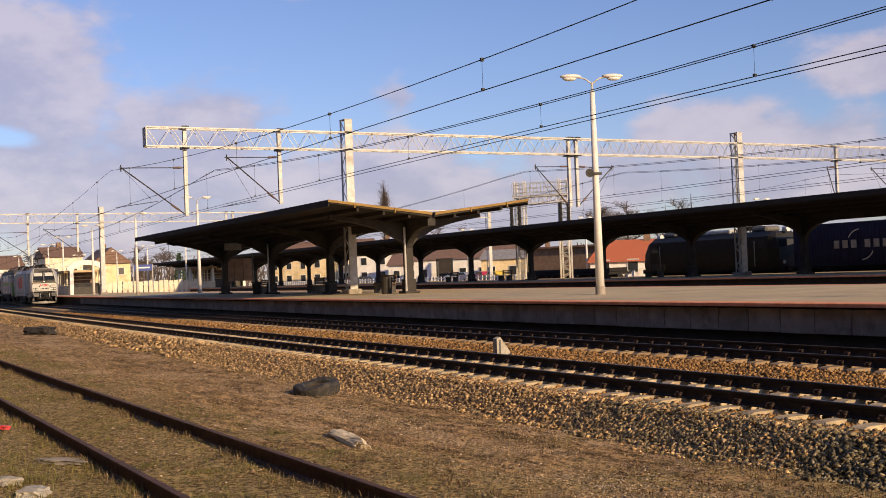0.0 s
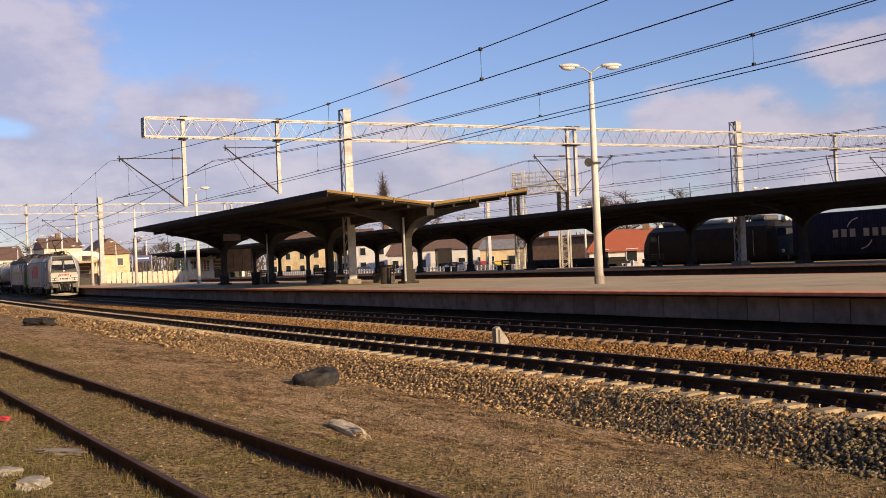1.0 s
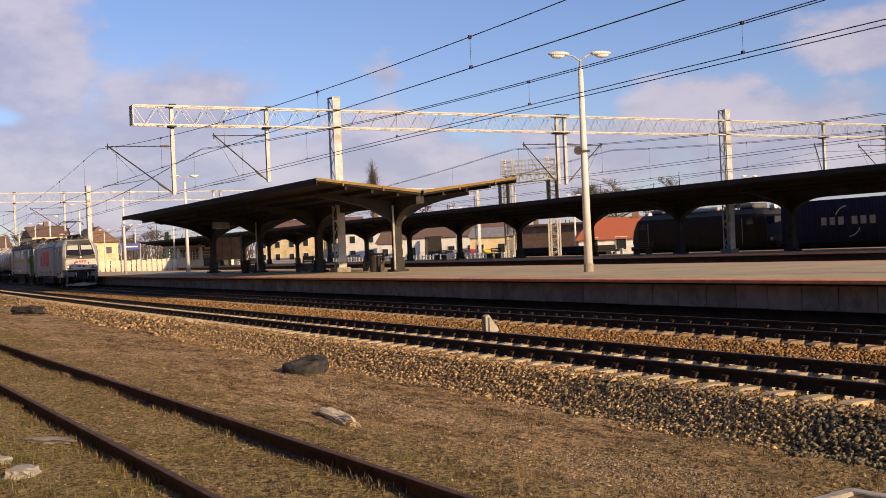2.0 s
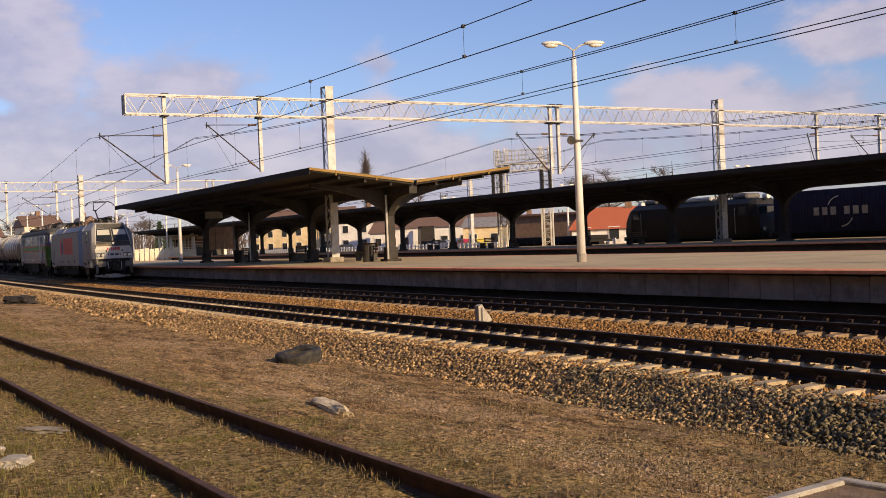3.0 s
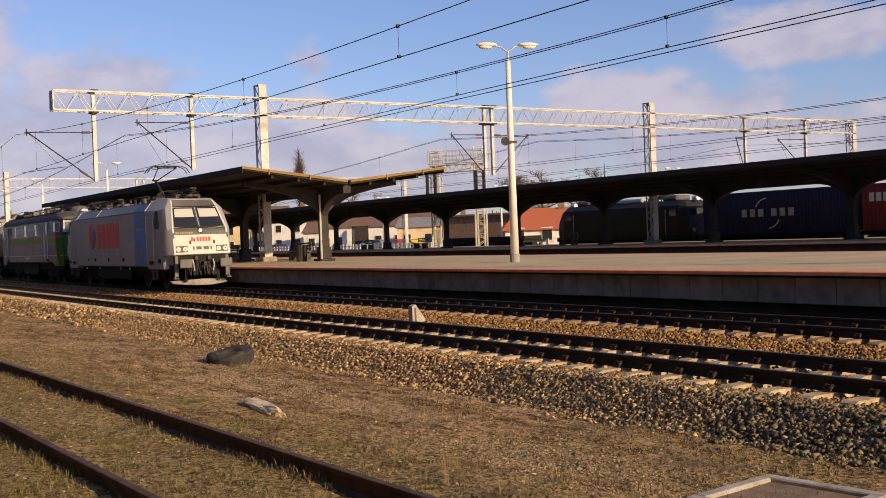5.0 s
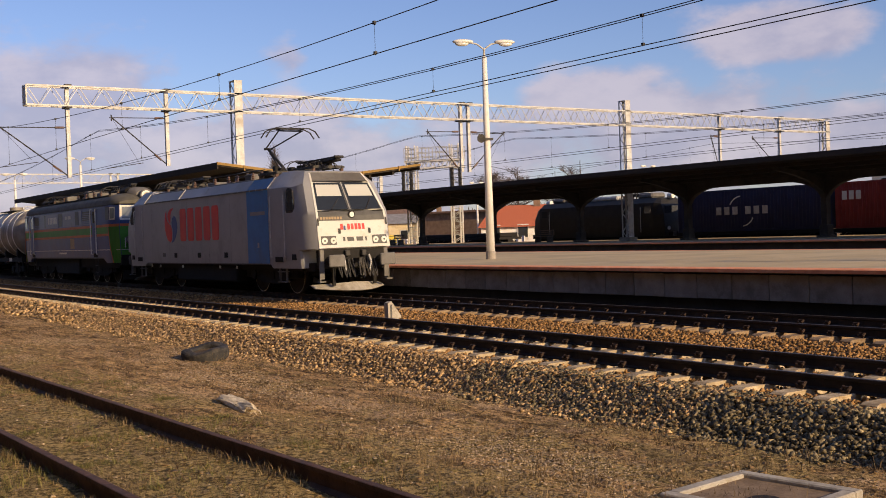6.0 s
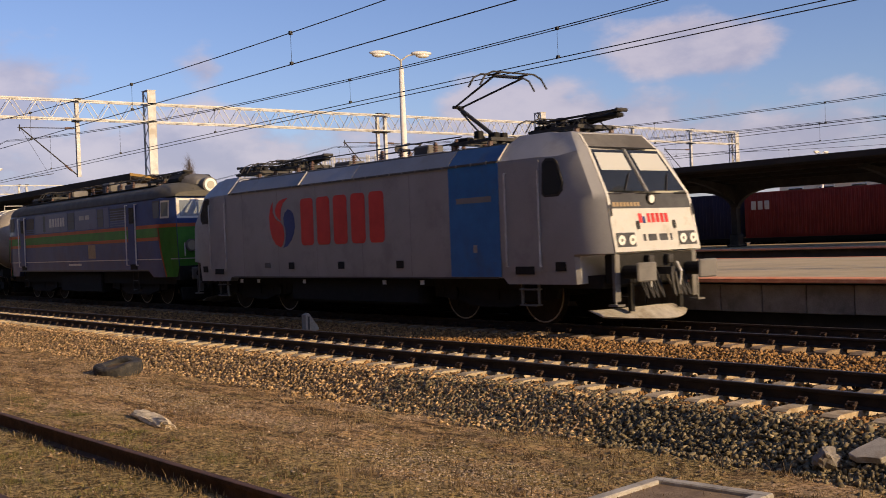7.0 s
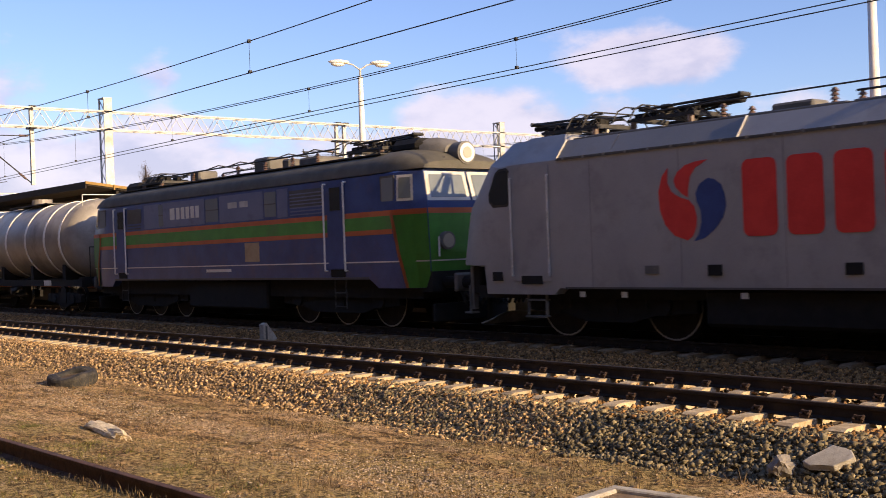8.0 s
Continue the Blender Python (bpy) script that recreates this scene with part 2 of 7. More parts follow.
M = {
    "clod": mat("clod", (0.11, 0.066, 0.030), (0.31, 0.205, 0.105), 0.9, 0.95, bump=1.0, grain=22, stain=(0.13, 0.12, 0.035), stain_scale=0.35),
    "ballast_bed": mat("ballast_bed", (0.045, 0.03, 0.017), (0.15, 0.10, 0.055), 9, 0.95, bump=1.0, grain=30),
    "stone": mat("ballast_stone", (0.19, 0.115, 0.05), (0.72, 0.49, 0.245), 9, 0.9, bump=0.5, island=0.62, stain=(0.27, 0.20, 0.12), stain_scale=0.7),
    "grey_stone": mat("grey_ballast_stone", (0.075, 0.060, 0.033), (0.33, 0.265, 0.155), 9, 0.9, bump=0.5, island=0.7, stain=(0.14, 0.125, 0.075), stain_scale=0.7),
    "rusty_stone": mat("rusty_stone", (0.15, 0.075, 0.024), (0.44, 0.25, 0.092), 9, 0.9, bump=0.5, island=0.6),
    "pebble": mat("pebble", (0.19, 0.14, 0.09), (0.48, 0.37, 0.25), 9, 0.9, island=0.4),
    "rust": mat("rail_rust", (0.055, 0.028, 0.018), (0.14, 0.07, 0.042), 8, 0.75, bump=0.5, metal=0.2),
    "rail": mat("rail_side", (0.02, 0.014, 0.011), (0.055, 0.036, 0.026), 6, 0.75, bump=0.3, metal=0.2),
    "polish": mat("rail_head", (0.10, 0.085, 0.075), (0.20, 0.175, 0.155), 3, 0.5, metal=0.8),
    "sleeper": mat("sleeper_concrete", (0.36, 0.28, 0.175), (0.60, 0.49, 0.33), 5, 0.9, bump=0.5, vary=0.18, stain=(0.3, 0.2, 0.1), stain_scale=3),
    "clip": mat("clip_steel", (0.03, 0.02, 0.015), (0.1, 0.06, 0.04), 20, 0.7, metal=0.4),
    "concrete": mat("concrete", (0.23, 0.205, 0.18), (0.38, 0.34, 0.30), 2, 0.9, bump=0.5, vary=0.16, stain=(0.16, 0.145, 0.125), stain_scale=1.5),
    "pale_concrete": mat("pale_concrete", (0.70, 0.68, 0.64), (0.85, 0.83, 0.79), 4, 0.8, bump=0.3, stain=(0.58, 0.54, 0.48), stain_scale=2),
    "kerb": mat("platform_kerb", (0.74, 0.25, 0.11), (0.88, 0.40, 0.21), 4, 0.85, bump=0.3, vary=0.1),
    "paving": mat("platform_paving", (0.45, 0.35, 0.195), (0.57, 0.455, 0.27), 0.5, 0.9, bump=0.15, grain=14, stain=(0.36, 0.30, 0.20)),
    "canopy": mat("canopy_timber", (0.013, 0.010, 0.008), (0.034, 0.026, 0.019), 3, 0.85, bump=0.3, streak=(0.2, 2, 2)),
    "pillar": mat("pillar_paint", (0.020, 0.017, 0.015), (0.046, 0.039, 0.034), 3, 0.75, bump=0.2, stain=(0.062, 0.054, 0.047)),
    "roofing": mat("roofing_felt", (0.05, 0.048, 0.046), (0.10, 0.095, 0.09), 2, 0.9, bump=0.4),
    "ochre": mat("ochre_board", (0.22, 0.13, 0.025), (0.33, 0.20, 0.05), 3, 0.7, bump=0.2, streak=(1, 0.3, 1)),
    "galv": mat("painted_steel", (0.42, 0.42, 0.41), (0.64, 0.64, 0.62), 3, 0.55, metal=0.1, stain=(0.34, 0.30, 0.25), stain_scale=1.2),
    "dark_steel": mat("dark_steel", (0.025, 0.024, 0.024), (0.07, 0.065, 0.06), 5, 0.6, metal=0.4),
    "wire": mat("copper_wire", (0.03, 0.03, 0.032), (0.06, 0.06, 0.06), 5, 0.6, metal=0.5),
    # grime taken near black: the shade beneath the train is put into it
    "under": mat("underframe_grime_shade", (0.004, 0.0036, 0.0032), (0.013, 0.011, 0.0095), 5, 0.85, bump=0.4),
    "silver": mat("silver_paint", (0.325, 0.325, 0.335), (0.385, 0.385, 0.395), 1.2, 0.5, stain=(0.265, 0.262, 0.268), stain_scale=0.9),
    "roof_slope": mat("roof_slope_paint", (0.20, 0.20, 0.205), (0.275, 0.272, 0.275), 1.0, 0.5, stain=(0.19, 0.175, 0.145), stain_scale=0.5),
    "slope_blue": mat("roof_blue_paint", (0.02, 0.08, 0.20), (0.035, 0.11, 0.25), 1.5, 0.5, stain=(0.07, 0.09, 0.13)),
    "slab": mat("slab_concrete", (0.34, 0.31, 0.26), (0.52, 0.485, 0.42), 5, 0.9, bump=0.5, stain=(0.27, 0.23, 0.17), stain_scale=3),
    # dirtier copy of sleeper, darkened to carry the shade on track 2
    "dusty_dark_sleeper": mat("dusty_dark_sleeper", (0.19, 0.125, 0.07), (0.34, 0.245, 0.15), 5, 0.9, bump=0.5, vary=0.15),
    "faded_blue": mat("faded_blue_paint", (0.13, 0.155, 0.27), (0.20, 0.23, 0.37), 1.2, 0.35, stain=(0.10, 0.11, 0.19), stain_scale=1.2),
    "old_roof": mat("old_roof_paint", (0.075, 0.07, 0.056), (0.13, 0.12, 0.095), 2, 0.75, stain=(0.07, 0.06, 0.05)),
    "roof_grey": mat("roof_grey", (0.11, 0.105, 0.098), (0.20, 0.19, 0.178), 2, 0.7, stain=(0.11, 0.10, 0.09)),
    "white": mat("white_paint", (0.72, 0.71, 0.67), (0.82, 0.81, 0.77), 2, 0.5, stain=(0.58, 0.54, 0.46), stain_scale=2),
    "charcoal": mat("charcoal_paint", (0.06, 0.06, 0.062), (0.10, 0.10, 0.10), 3, 0.5),
    "loco_blue": mat("bright_blue_paint", (0.014, 0.14, 0.42), (0.022, 0.19, 0.52), 2, 0.45, stain=(0.04, 0.11, 0.25)),
    "red": mat("red_letter_paint", (0.66, 0.03, 0.03), (0.78, 0.05, 0.045), 3, 0.5),
    "navy": mat("navy_paint", (0.02, 0.05, 0.20), (0.03, 0.075, 0.27), 3, 0.5),
    "violet": mat("violet_blue_paint", (0.032, 0.056, 0.175), (0.055, 0.10, 0.29), 1.5, 0.35, stain=(0.08, 0.08, 0.17), stain_scale=1),
    "green": mat("green_paint", (0.06, 0.24, 0.03), (0.09, 0.33, 0.045), 2, 0.5, stain=(0.10, 0.2, 0.05)),
    "orange": mat("orange_paint", (0.5, 0.11, 0.03), (0.6, 0.16, 0.05), 2, 0.5),
    "tank": mat("tank_paint", (0.24, 0.215, 0.19), (0.38, 0.35, 0.315), 1.0, 0.45, metal=0.1, stain=(0.16, 0.14, 0.12), stain_scale=0.6),
    # wheel colour darkened as well, carrying the shade below the bodies
    "wheel": mat("wheel_steel", (0.013, 0.010, 0.008), (0.035, 0.026, 0.02), 6, 0.6, metal=0.5),
    # pale tyre colour stands in for the glint on the wheel rims
    "tread": mat("wheel_tread", (0.30, 0.27, 0.23), (0.52, 0.48, 0.42), 6, 0.4, metal=0.35),
    "glass": glass_mat("dark_glass", (0.03, 0.035, 0.04)),
    "pale_glass": glass_mat("sunblind_glass", (0.55, 0.55, 0.5), 0.25),
    "cab_glass": glass_mat("cab_glass", (0.23, 0.26, 0.28), 0.08),
    "old_lamp": glass_mat("old_lamp_glass", (0.42, 0.39, 0.30), 0.2),
    "lamp_glass": glass_mat("lamp_glass", (0.8, 0.8, 0.75), 0.2),
    "ceramic": mat("ceramic", (0.10, 0.06, 0.045), (0.2, 0.13, 0.1), 8, 0.35),
    "container_blue": mat("container_blue", (0.006, 0.009, 0.046), (0.010, 0.016, 0.07), 1.5, 0.6),
    "container_red": mat("container_red", (0.19, 0.017, 0.017), (0.27, 0.03, 0.028), 1.5, 0.6),
    "black_loco": mat("dark_loco_paint", (0.007, 0.0065, 0.0065), (0.018, 0.017, 0.016), 2, 0.6),
    "plaster": mat("yellow_plaster", (0.70, 0.55, 0.31), (0.82, 0.68, 0.43), 1, 0.9, bump=0.3, stain=(0.5, 0.38, 0.22)),
    "cream": mat("cream_plaster", (0.72, 0.64, 0.48), (0.84, 0.77, 0.62), 1, 0.9, bump=0.3, stain=(0.5, 0.44, 0.34)),
    "white_wall": mat("white_plaster", (0.76, 0.74, 0.70), (0.86, 0.84, 0.80), 1, 0.9, bump=0.3, stain=(0.55, 0.52, 0.47)),
    "brown_wall": mat("brown_boards", (0.16, 0.10, 0.065), (0.27, 0.18, 0.12), 2, 0.9, bump=0.3),
    "tile_red": mat("roof_tile_red", (0.40, 0.10, 0.045), (0.55, 0.17, 0.08), 3, 0.8, bump=0.5, streak=(4, 1, 1)),
    "tile_brown": mat("roof_tile_brown", (0.14, 0.085, 0.06), (0.25, 0.155, 0.11), 3, 0.85, bump=0.5),
    "tan_roof": mat("tan_roof_sheet", (0.42, 0.30, 0.17), (0.55, 0.42, 0.26), 2, 0.8),
    "grey_roof": mat("grey_roof_sheet", (0.22, 0.21, 0.205), (0.34, 0.33, 0.32), 1.5, 0.8),
    "bark": mat("bark", (0.055, 0.042, 0.035), (0.11, 0.085, 0.07), 4, 0.95),
    "twig": mat("twigs", (0.08, 0.062, 0.052), (0.16, 0.125, 0.105), 4, 0.95),
    "needle": mat("needles", (0.02, 0.045, 0.02), (0.05, 0.085, 0.04), 4, 0.9),
    "dry_grass": mat("dry_grass", (0.13, 0.088, 0.045), (0.25, 0.18, 0.095), 3, 0.9, island=0.45),
    "straw": mat("pale_straw", (0.22, 0.155, 0.08), (0.46, 0.35, 0.20), 3, 0.9, island=0.5),
    "weed": mat("withered_weed", (0.055, 0.034, 0.018), (0.15, 0.095, 0.05), 3, 0.9, island=0.4),
    "lime": mat("lime_rubble", (0.52, 0.43, 0.29), (0.86, 0.75, 0.55), 14, 0.95, bump=1.0, stain=(0.46, 0.36, 0.23), stain_scale=9),
    "green_grass": mat("green_grass", (0.095, 0.092, 0.026), (0.215, 0.185, 0.06), 3, 0.9, island=0.4),
    "rubber": mat("old_rubber", (0.02, 0.02, 0.02), (0.045, 0.042, 0.04), 8, 0.8, bump=0.6, stain=(0.09, 0.075, 0.055), stain_scale=4),
    "asphalt": mat("asphalt", (0.05, 0.048, 0.046), (0.11, 0.105, 0.1), 2, 0.95, bump=0.3),
    "litter": mat("red_plastic", (0.6, 0.04, 0.05), (0.75, 0.08, 0.09), 5, 0.4),
    "sign_blue": mat("sign_blue", (0.015, 0.035, 0.22), (0.02, 0.05, 0.3), 5, 0.5),
    "car_dark": mat("car_dark", (0.03, 0.032, 0.036), (0.05, 0.052, 0.056), 3, 0.3, coat=0.6),
    "car_red": mat("car_red", (0.35, 0.02, 0.05), (0.45, 0.04, 0.08), 3, 0.3, coat=0.6),
    "car_yellow": mat("car_yellow", (0.7, 0.5, 0.03), (0.8, 0.58, 0.05), 3, 0.3, coat=0.6),
    "car_silver": mat("car_silver", (0.45, 0.46, 0.47), (0.55, 0.56, 0.57), 3, 0.3, metal=0.5, coat=0.6),
}



def soil_mat():
    m = bpy.data.materials.new("soil")
    m.use_nodes = True
    k = Nodes(m.node_tree)
    co = k.add("ShaderNodeTexCoord").outputs["Object"]
    long = k.add("ShaderNodeMapping", {"Vector": co, "Scale": (0.45, 1.3, 1.0)}).outputs[0]
    broad, mid, fine, grit = k.noise(long, 0.7, 6, 0.65), k.noise(long, 3.2, 6, 0.7), k.noise(co, 17, 5, 0.7), k.noise(co, 70, 3, 0.7)
    f = k.math("ADD", k.math("MULTIPLY", mid, 0.45), k.math("ADD", k.math("MULTIPLY", fine, 0.35), k.math("MULTIPLY", grit, 0.2)))
    earth = k.mix(k.ramp(f, 0.435, 0.58), (0.06, 0.034, 0.015, 1), (0.56, 0.36, 0.17, 1))
    pale = k.mix(k.ramp(k.math("ADD", k.math("MULTIPLY", fine, 0.6), k.math("MULTIPLY", grit, 0.4)), 0.42, 0.58), (0.19, 0.12, 0.056, 1), (0.64, 0.445, 0.255, 1))
    straw = k.mix(k.ramp(k.math("ADD", fine, k.math("MULTIPLY", grit, 0.4)), 0.60, 0.80), (0.075, 0.053, 0.017, 1), (0.42, 0.315, 0.13, 1))
    col = k.mix(k.ramp(broad, 0.49, 0.60), earth, pale)
    where = k.add("ShaderNodeSeparateXYZ", {0: co})
    x, y = where.outputs[0], where.outputs[1]
    turf = k.math("MULTIPLY", k.ramp(k.math("ADD", k.noise(co, 0.9, 6, 0.7), k.math("ADD", k.math("MULTIPLY", k.ramp(y, 7.0, 2.0), 0.22), k.math("MULTIPLY", k.ramp(x, -15.0, -7.0), 0.13))), 0.50, 0.68), 0.85)
    col = k.mix(turf, col, straw)
    s = k.add("ShaderNodeBsdfPrincipled", {"Base Color": col, "Roughness": 0.95, "Specular IOR Level": 0.2})
    b = k.add("ShaderNodeBump", {"Height": f, "Strength": 1.0, "Distance": 0.06})
    k.tree.links.new(b.outputs[0], s.inputs["Normal"])
    k.tree.links.new(s.outputs[0], k.add("ShaderNodeOutputMaterial").inputs[0])
    return m


M["soil"] = soil_mat()


# ---- mesh helpers ----
def box(bm, x0, x1, y0, y1, z0, z1, bevel=0.0):
    """A box; bevel rounds its edges."""
    v = [bm.verts.new((x, y, z)) for z in (z0, z1) for x, y in ((x0, y0), (x1, y0), (x1, y1), (x0, y1))]
    f = [bm.faces.new([v[i] for i in q]) for q in ((3, 2, 1, 0), (4, 5, 6, 7), (0, 1, 5, 4), (1, 2, 6, 5), (2, 3, 7, 6), (3, 0, 4, 7))]
    if bevel:
        edges = list({e for q in f for e in q.edges})
        bmesh.ops.bevel(bm, geom=edges, offset=bevel, segments=1, affect="EDGES", profile=0.5)


def tube(bm, a, b, r, n=8, r2=None):
    """A round bar from a to b."""
    a, b = Vector(a), Vector(b)
    turn = (b - a).to_track_quat("Z", "Y")
    r2 = r if r2 is None else r2
    ring = [turn @ Vector((math.cos(2 * math.pi * i / n), math.sin(2 * math.pi * i / n), 0)) for i in range(n)]
    lo, hi = [bm.verts.new(a + d * r) for d in ring], [bm.verts.new(b + d * r2) for d in ring]
    for i in range(n):
        bm.faces.new((lo[i], lo[(i + 1) % n], hi[(i + 1) % n], hi[i]))
    bm.faces.new(lo[::-1])
    bm.faces.new(hi)


def bar(bm, a, b, w, h=None):
    """A square bar from a to b."""
    a, b = Vector(a), Vector(b)
    turn = (b - a).to_track_quat("Z", "Y")
    ring = [turn @ Vector((x * w / 2, y * (h or w) / 2, 0)) for x, y in ((1, 1), (-1, 1), (-1, -1), (1, -1))]
    lo, hi = [bm.verts.new(a + d) for d in ring], [bm.verts.new(b + d) for d in ring]
    for i in range(4):
        bm.faces.new((lo[i], lo[(i + 1) % 4], hi[(i + 1) % 4], hi[i]))
    bm.faces.new(lo[::-1])
    bm.faces.new(hi)


def prism(bm, outline, x0, x1, axis="x"):
    """Extrude an outline: (y, z) along x, (x, z) along y, or (x, y) along z."""
    def place(p, s):
        return {"x": (s, p[0], p[1]), "y": (p[0], s, p[1]), "z": (p[0], p[1], s)}[axis]
    lo = [bm.verts.new(place(p, x0)) for p in outline]
    hi = [bm.verts.new(place(p, x1)) for p in outline]
    k = len(outline)
    for i in range(k):
        bm.faces.new((lo[i], lo[(i + 1) % k], hi[(i + 1) % k], hi[i]))
    bm.faces.new(lo)
    bm.faces.new(hi)


def loft(bm, rings, caps=True):
    """Skin closed rings of equal count."""
    vs = [[bm.verts.new(p) for p in ring] for ring in rings]
    k = len(rings[0])
    for a, b in zip(vs, vs[1:]):
        for i in range(k):
            bm.faces.new((a[i], a[(i + 1) % k], b[(i + 1) % k], b[i]))
    if caps:
        bm.faces.new(vs[0])
        bm.faces.new(vs[-1])


def finish(bm, name, material, smooth=False):
    bmesh.ops.recalc_face_normals(bm, faces=bm.faces)
    me = bpy.data.meshes.new(name)
    bm.to_mesh(me)
    bm.free()
    me.materials.append(material)
    if smooth:
        for p in me.polygons:
            p.use_smooth = True
    return me


def part(name, bm, material, parent, label="", smooth=False, crease=0):
    """Link a bmesh as one mesh under a thing or part."""
    ob = new(name, finish(bm, name, material, smooth or crease > 0))
    if crease:
        ob.data.set_sharp_from_angle(angle=radians(crease))
    ob.parent = parent
    if label:
        tagged(ob, label)
    return ob


def thing(name, label, category, group="", kind="", at=None):
    ob = new(name)
    ob.empty_display_size = 0.2
    if at is not None:
        ob.matrix_basis = at
    return tagged(ob, label, category, group, kind)


def solo(name, bm, material, label, category, group="", kind="", smooth=False):
    return tagged(new(name, finish(bm, name, material, smooth)), label, category, group, kind)


def boxes(*rows, bevel=0.0):
    bm = bmesh.new()
    for r in rows:
        box(bm, *r, bevel=bevel)
    return bm


def tubes(*rows, n=8):
    bm = bmesh.new()
    for a, b, r in rows:
        tube(bm, a, b, r, n)
    return bm


def raw(name, verts, faces, material):
    me = bpy.data.meshes.new(name)
    me.from_pydata(verts, [], faces)
    me.materials.append(material)
    return me


def drift(x):
    """How far the line bends aside at x."""
    return 1.527e-4 * min(0.0, x + 1.0) ** 2


YA, YB, YC = 11.454, 16.58, 3.49   # centre lines of the two tracks and of the siding
TOP = 0.82                       # platform top over the rail heads
P1, P2 = 24.45, 52.0              # centre lines of the platforms
HALF = 6.25


# ---- ground ----
def ground_z(x, y):
    for (a, za), (b, zb) in zip(PROFILE, PROFILE[1:]):
        if a <= y <= b:
            return za + (zb - za) * (y - a) / (b - a)
    return PROFILE[0][1] if y < PROFILE[0][0] else PROFILE[-1][1]


PROFILE = [(-3.0, -0.25), (1.6, -0.19), (5.0, -0.22), (6.3, -0.43), (7.2, -0.485), (9.2, -0.57), (12.0, -0.6), (60.0, -0.6), (75.0, 0.1), (95.0, 0.4)]


def relief(x, y):
    """Humps, ruts and crumbs of the yard's soil."""
    if y > 9.5 or x < -60 or x > 12 or y < -4:
        return 0.0
    rough = 0.45 if abs(y - YC - 0.0205 * x) < 1.7 else 1.0
    z = 0.03 * noise.noise((x * 0.7, y * 0.9, 0)) + 0.016 * noise.noise((x * 2.1, y * 3.4, 3))
    z += rough * (0.020 * noise.noise((x * 4.3, y * 6.1, 7)) + 0.016 * abs(noise.noise((x * 9.0, y * 12.0, 5))) + 0.010 * noise.noise((x * 21.0, y * 24.0, 9)))
    return z


def soil_z(x, y):
    z = ground_z(x, y)
    return (min(z, -0.19) if abs(y - YC - 0.0205 * x) < 2 and y < 9 else z) + relief(x, y)


def build_ground():
    xs = [-3000, -1200, -500, -250, -150] + list(np.linspace(-100, -46, 28)) + list(np.linspace(-45, -22, 180)) + list(np.linspace(-21.95, -3.0, 400)) + list(np.linspace(-2.7, 6, 30)) + [10, 20, 40, 80, 200, 600, 3000]
    ys = [-3000, -800, -200, -60, -20] + list(np.linspace(-10, 0, 20)) + list(np.linspace(0.2, 2.6, 36)) + list(np.linspace(2.65, 9.55, 145)) + [10, 10.5, 11, 12, 14, 17, 20, 30, 45, 60, 64, 68, 75, 82, 95, 140, 300, 800, 3000]
    verts = [(x, y, soil_z(x, y)) for x in xs for y in ys]
    k = len(ys)
    faces = [(i * k + j, (i + 1) * k + j, (i + 1) * k + j + 1, i * k + j + 1) for i in range(len(xs) - 1) for j in range(k - 1)]
    me = raw("ground", verts, faces, M["soil"])
    for p in me.polygons:
        p.use_smooth = True
    tagged(new("ground", me), "bare brown soil with patches of dry grass", "ground", kind="structure")


build_ground()

SPAN = list(np.linspace(-330, -130, 11)) + list(np.linspace(-125, 45, 69))


def strip(outline, centre, name, material, label, category, xs=SPAN, kind="structure"):
    """Sweep an outline (across, up) along a bending line."""
    bm = bmesh.new()
    loft(bm, [[(x, centre + drift(x) + a, b) for a, b in outline] for x in xs])
    return solo(name, bm, material, label, category, kind=kind)


# the ballast under both tracks
strip([(-2.45, -0.75), (-2.35, -0.56), (-1.72, -0.225), (-0.9, -0.245), (0.9, -0.245), (1.6, -0.235), (2.5, -0.30), (3.5, -0.235), (7.2, -0.245), (7.2, -0.75)],
      YA, "ballast_bed", M["ballast_bed"], "bed of brown crushed stone under the tracks", "track bed")

RAIL = [(-0.07, -0.172), (-0.07, -0.160), (-0.012, -0.14), (-0.012, -0.045), (-0.036, -0.034), (-0.036, -0.004), (-0.028, 0),
        (0.028, 0), (0.036, -0.004), (0.036, -0.034), (0.012, -0.045), (0.012, -0.14), (0.07, -0.160), (0.07, -0.172)]


def sleeper_mesh(material):
    bm = bmesh.new()
    prism(bm, [(-1.3, -0.36), (-1.3, -0.19), (-1.24, -0.165), (-0.45, -0.165), (-0.35, -0.195), (0.35, -0.195), (0.45, -0.165), (1.24, -0.165), (1.3, -0.19), (1.3, -0.36)], -0.13, 0.13)
    for v in bm.verts:
        if v.co.z > -0.2:
            v.co.x *= 0.78
    return finish(bm, "sleeper", M[material])


def clip_shape(bm, x, y):
    box(bm, x - 0.055, x + 0.055, y - 0.035, y + 0.035, -0.168, -0.135)
    for o in (-0.035, 0.035):
        tube(bm, (x + o * 1.3, y - 0.03, -0.13), (x + o * 1.3, y + 0.03, -0.092), 0.021, 5)
    tube(bm, (x - 0.05, y, -0.095), (x + 0.05, y, -0.095), 0.016, 5)
    tube(bm, (x, y, -0.14), (x, y, -0.09), 0.02, 5)


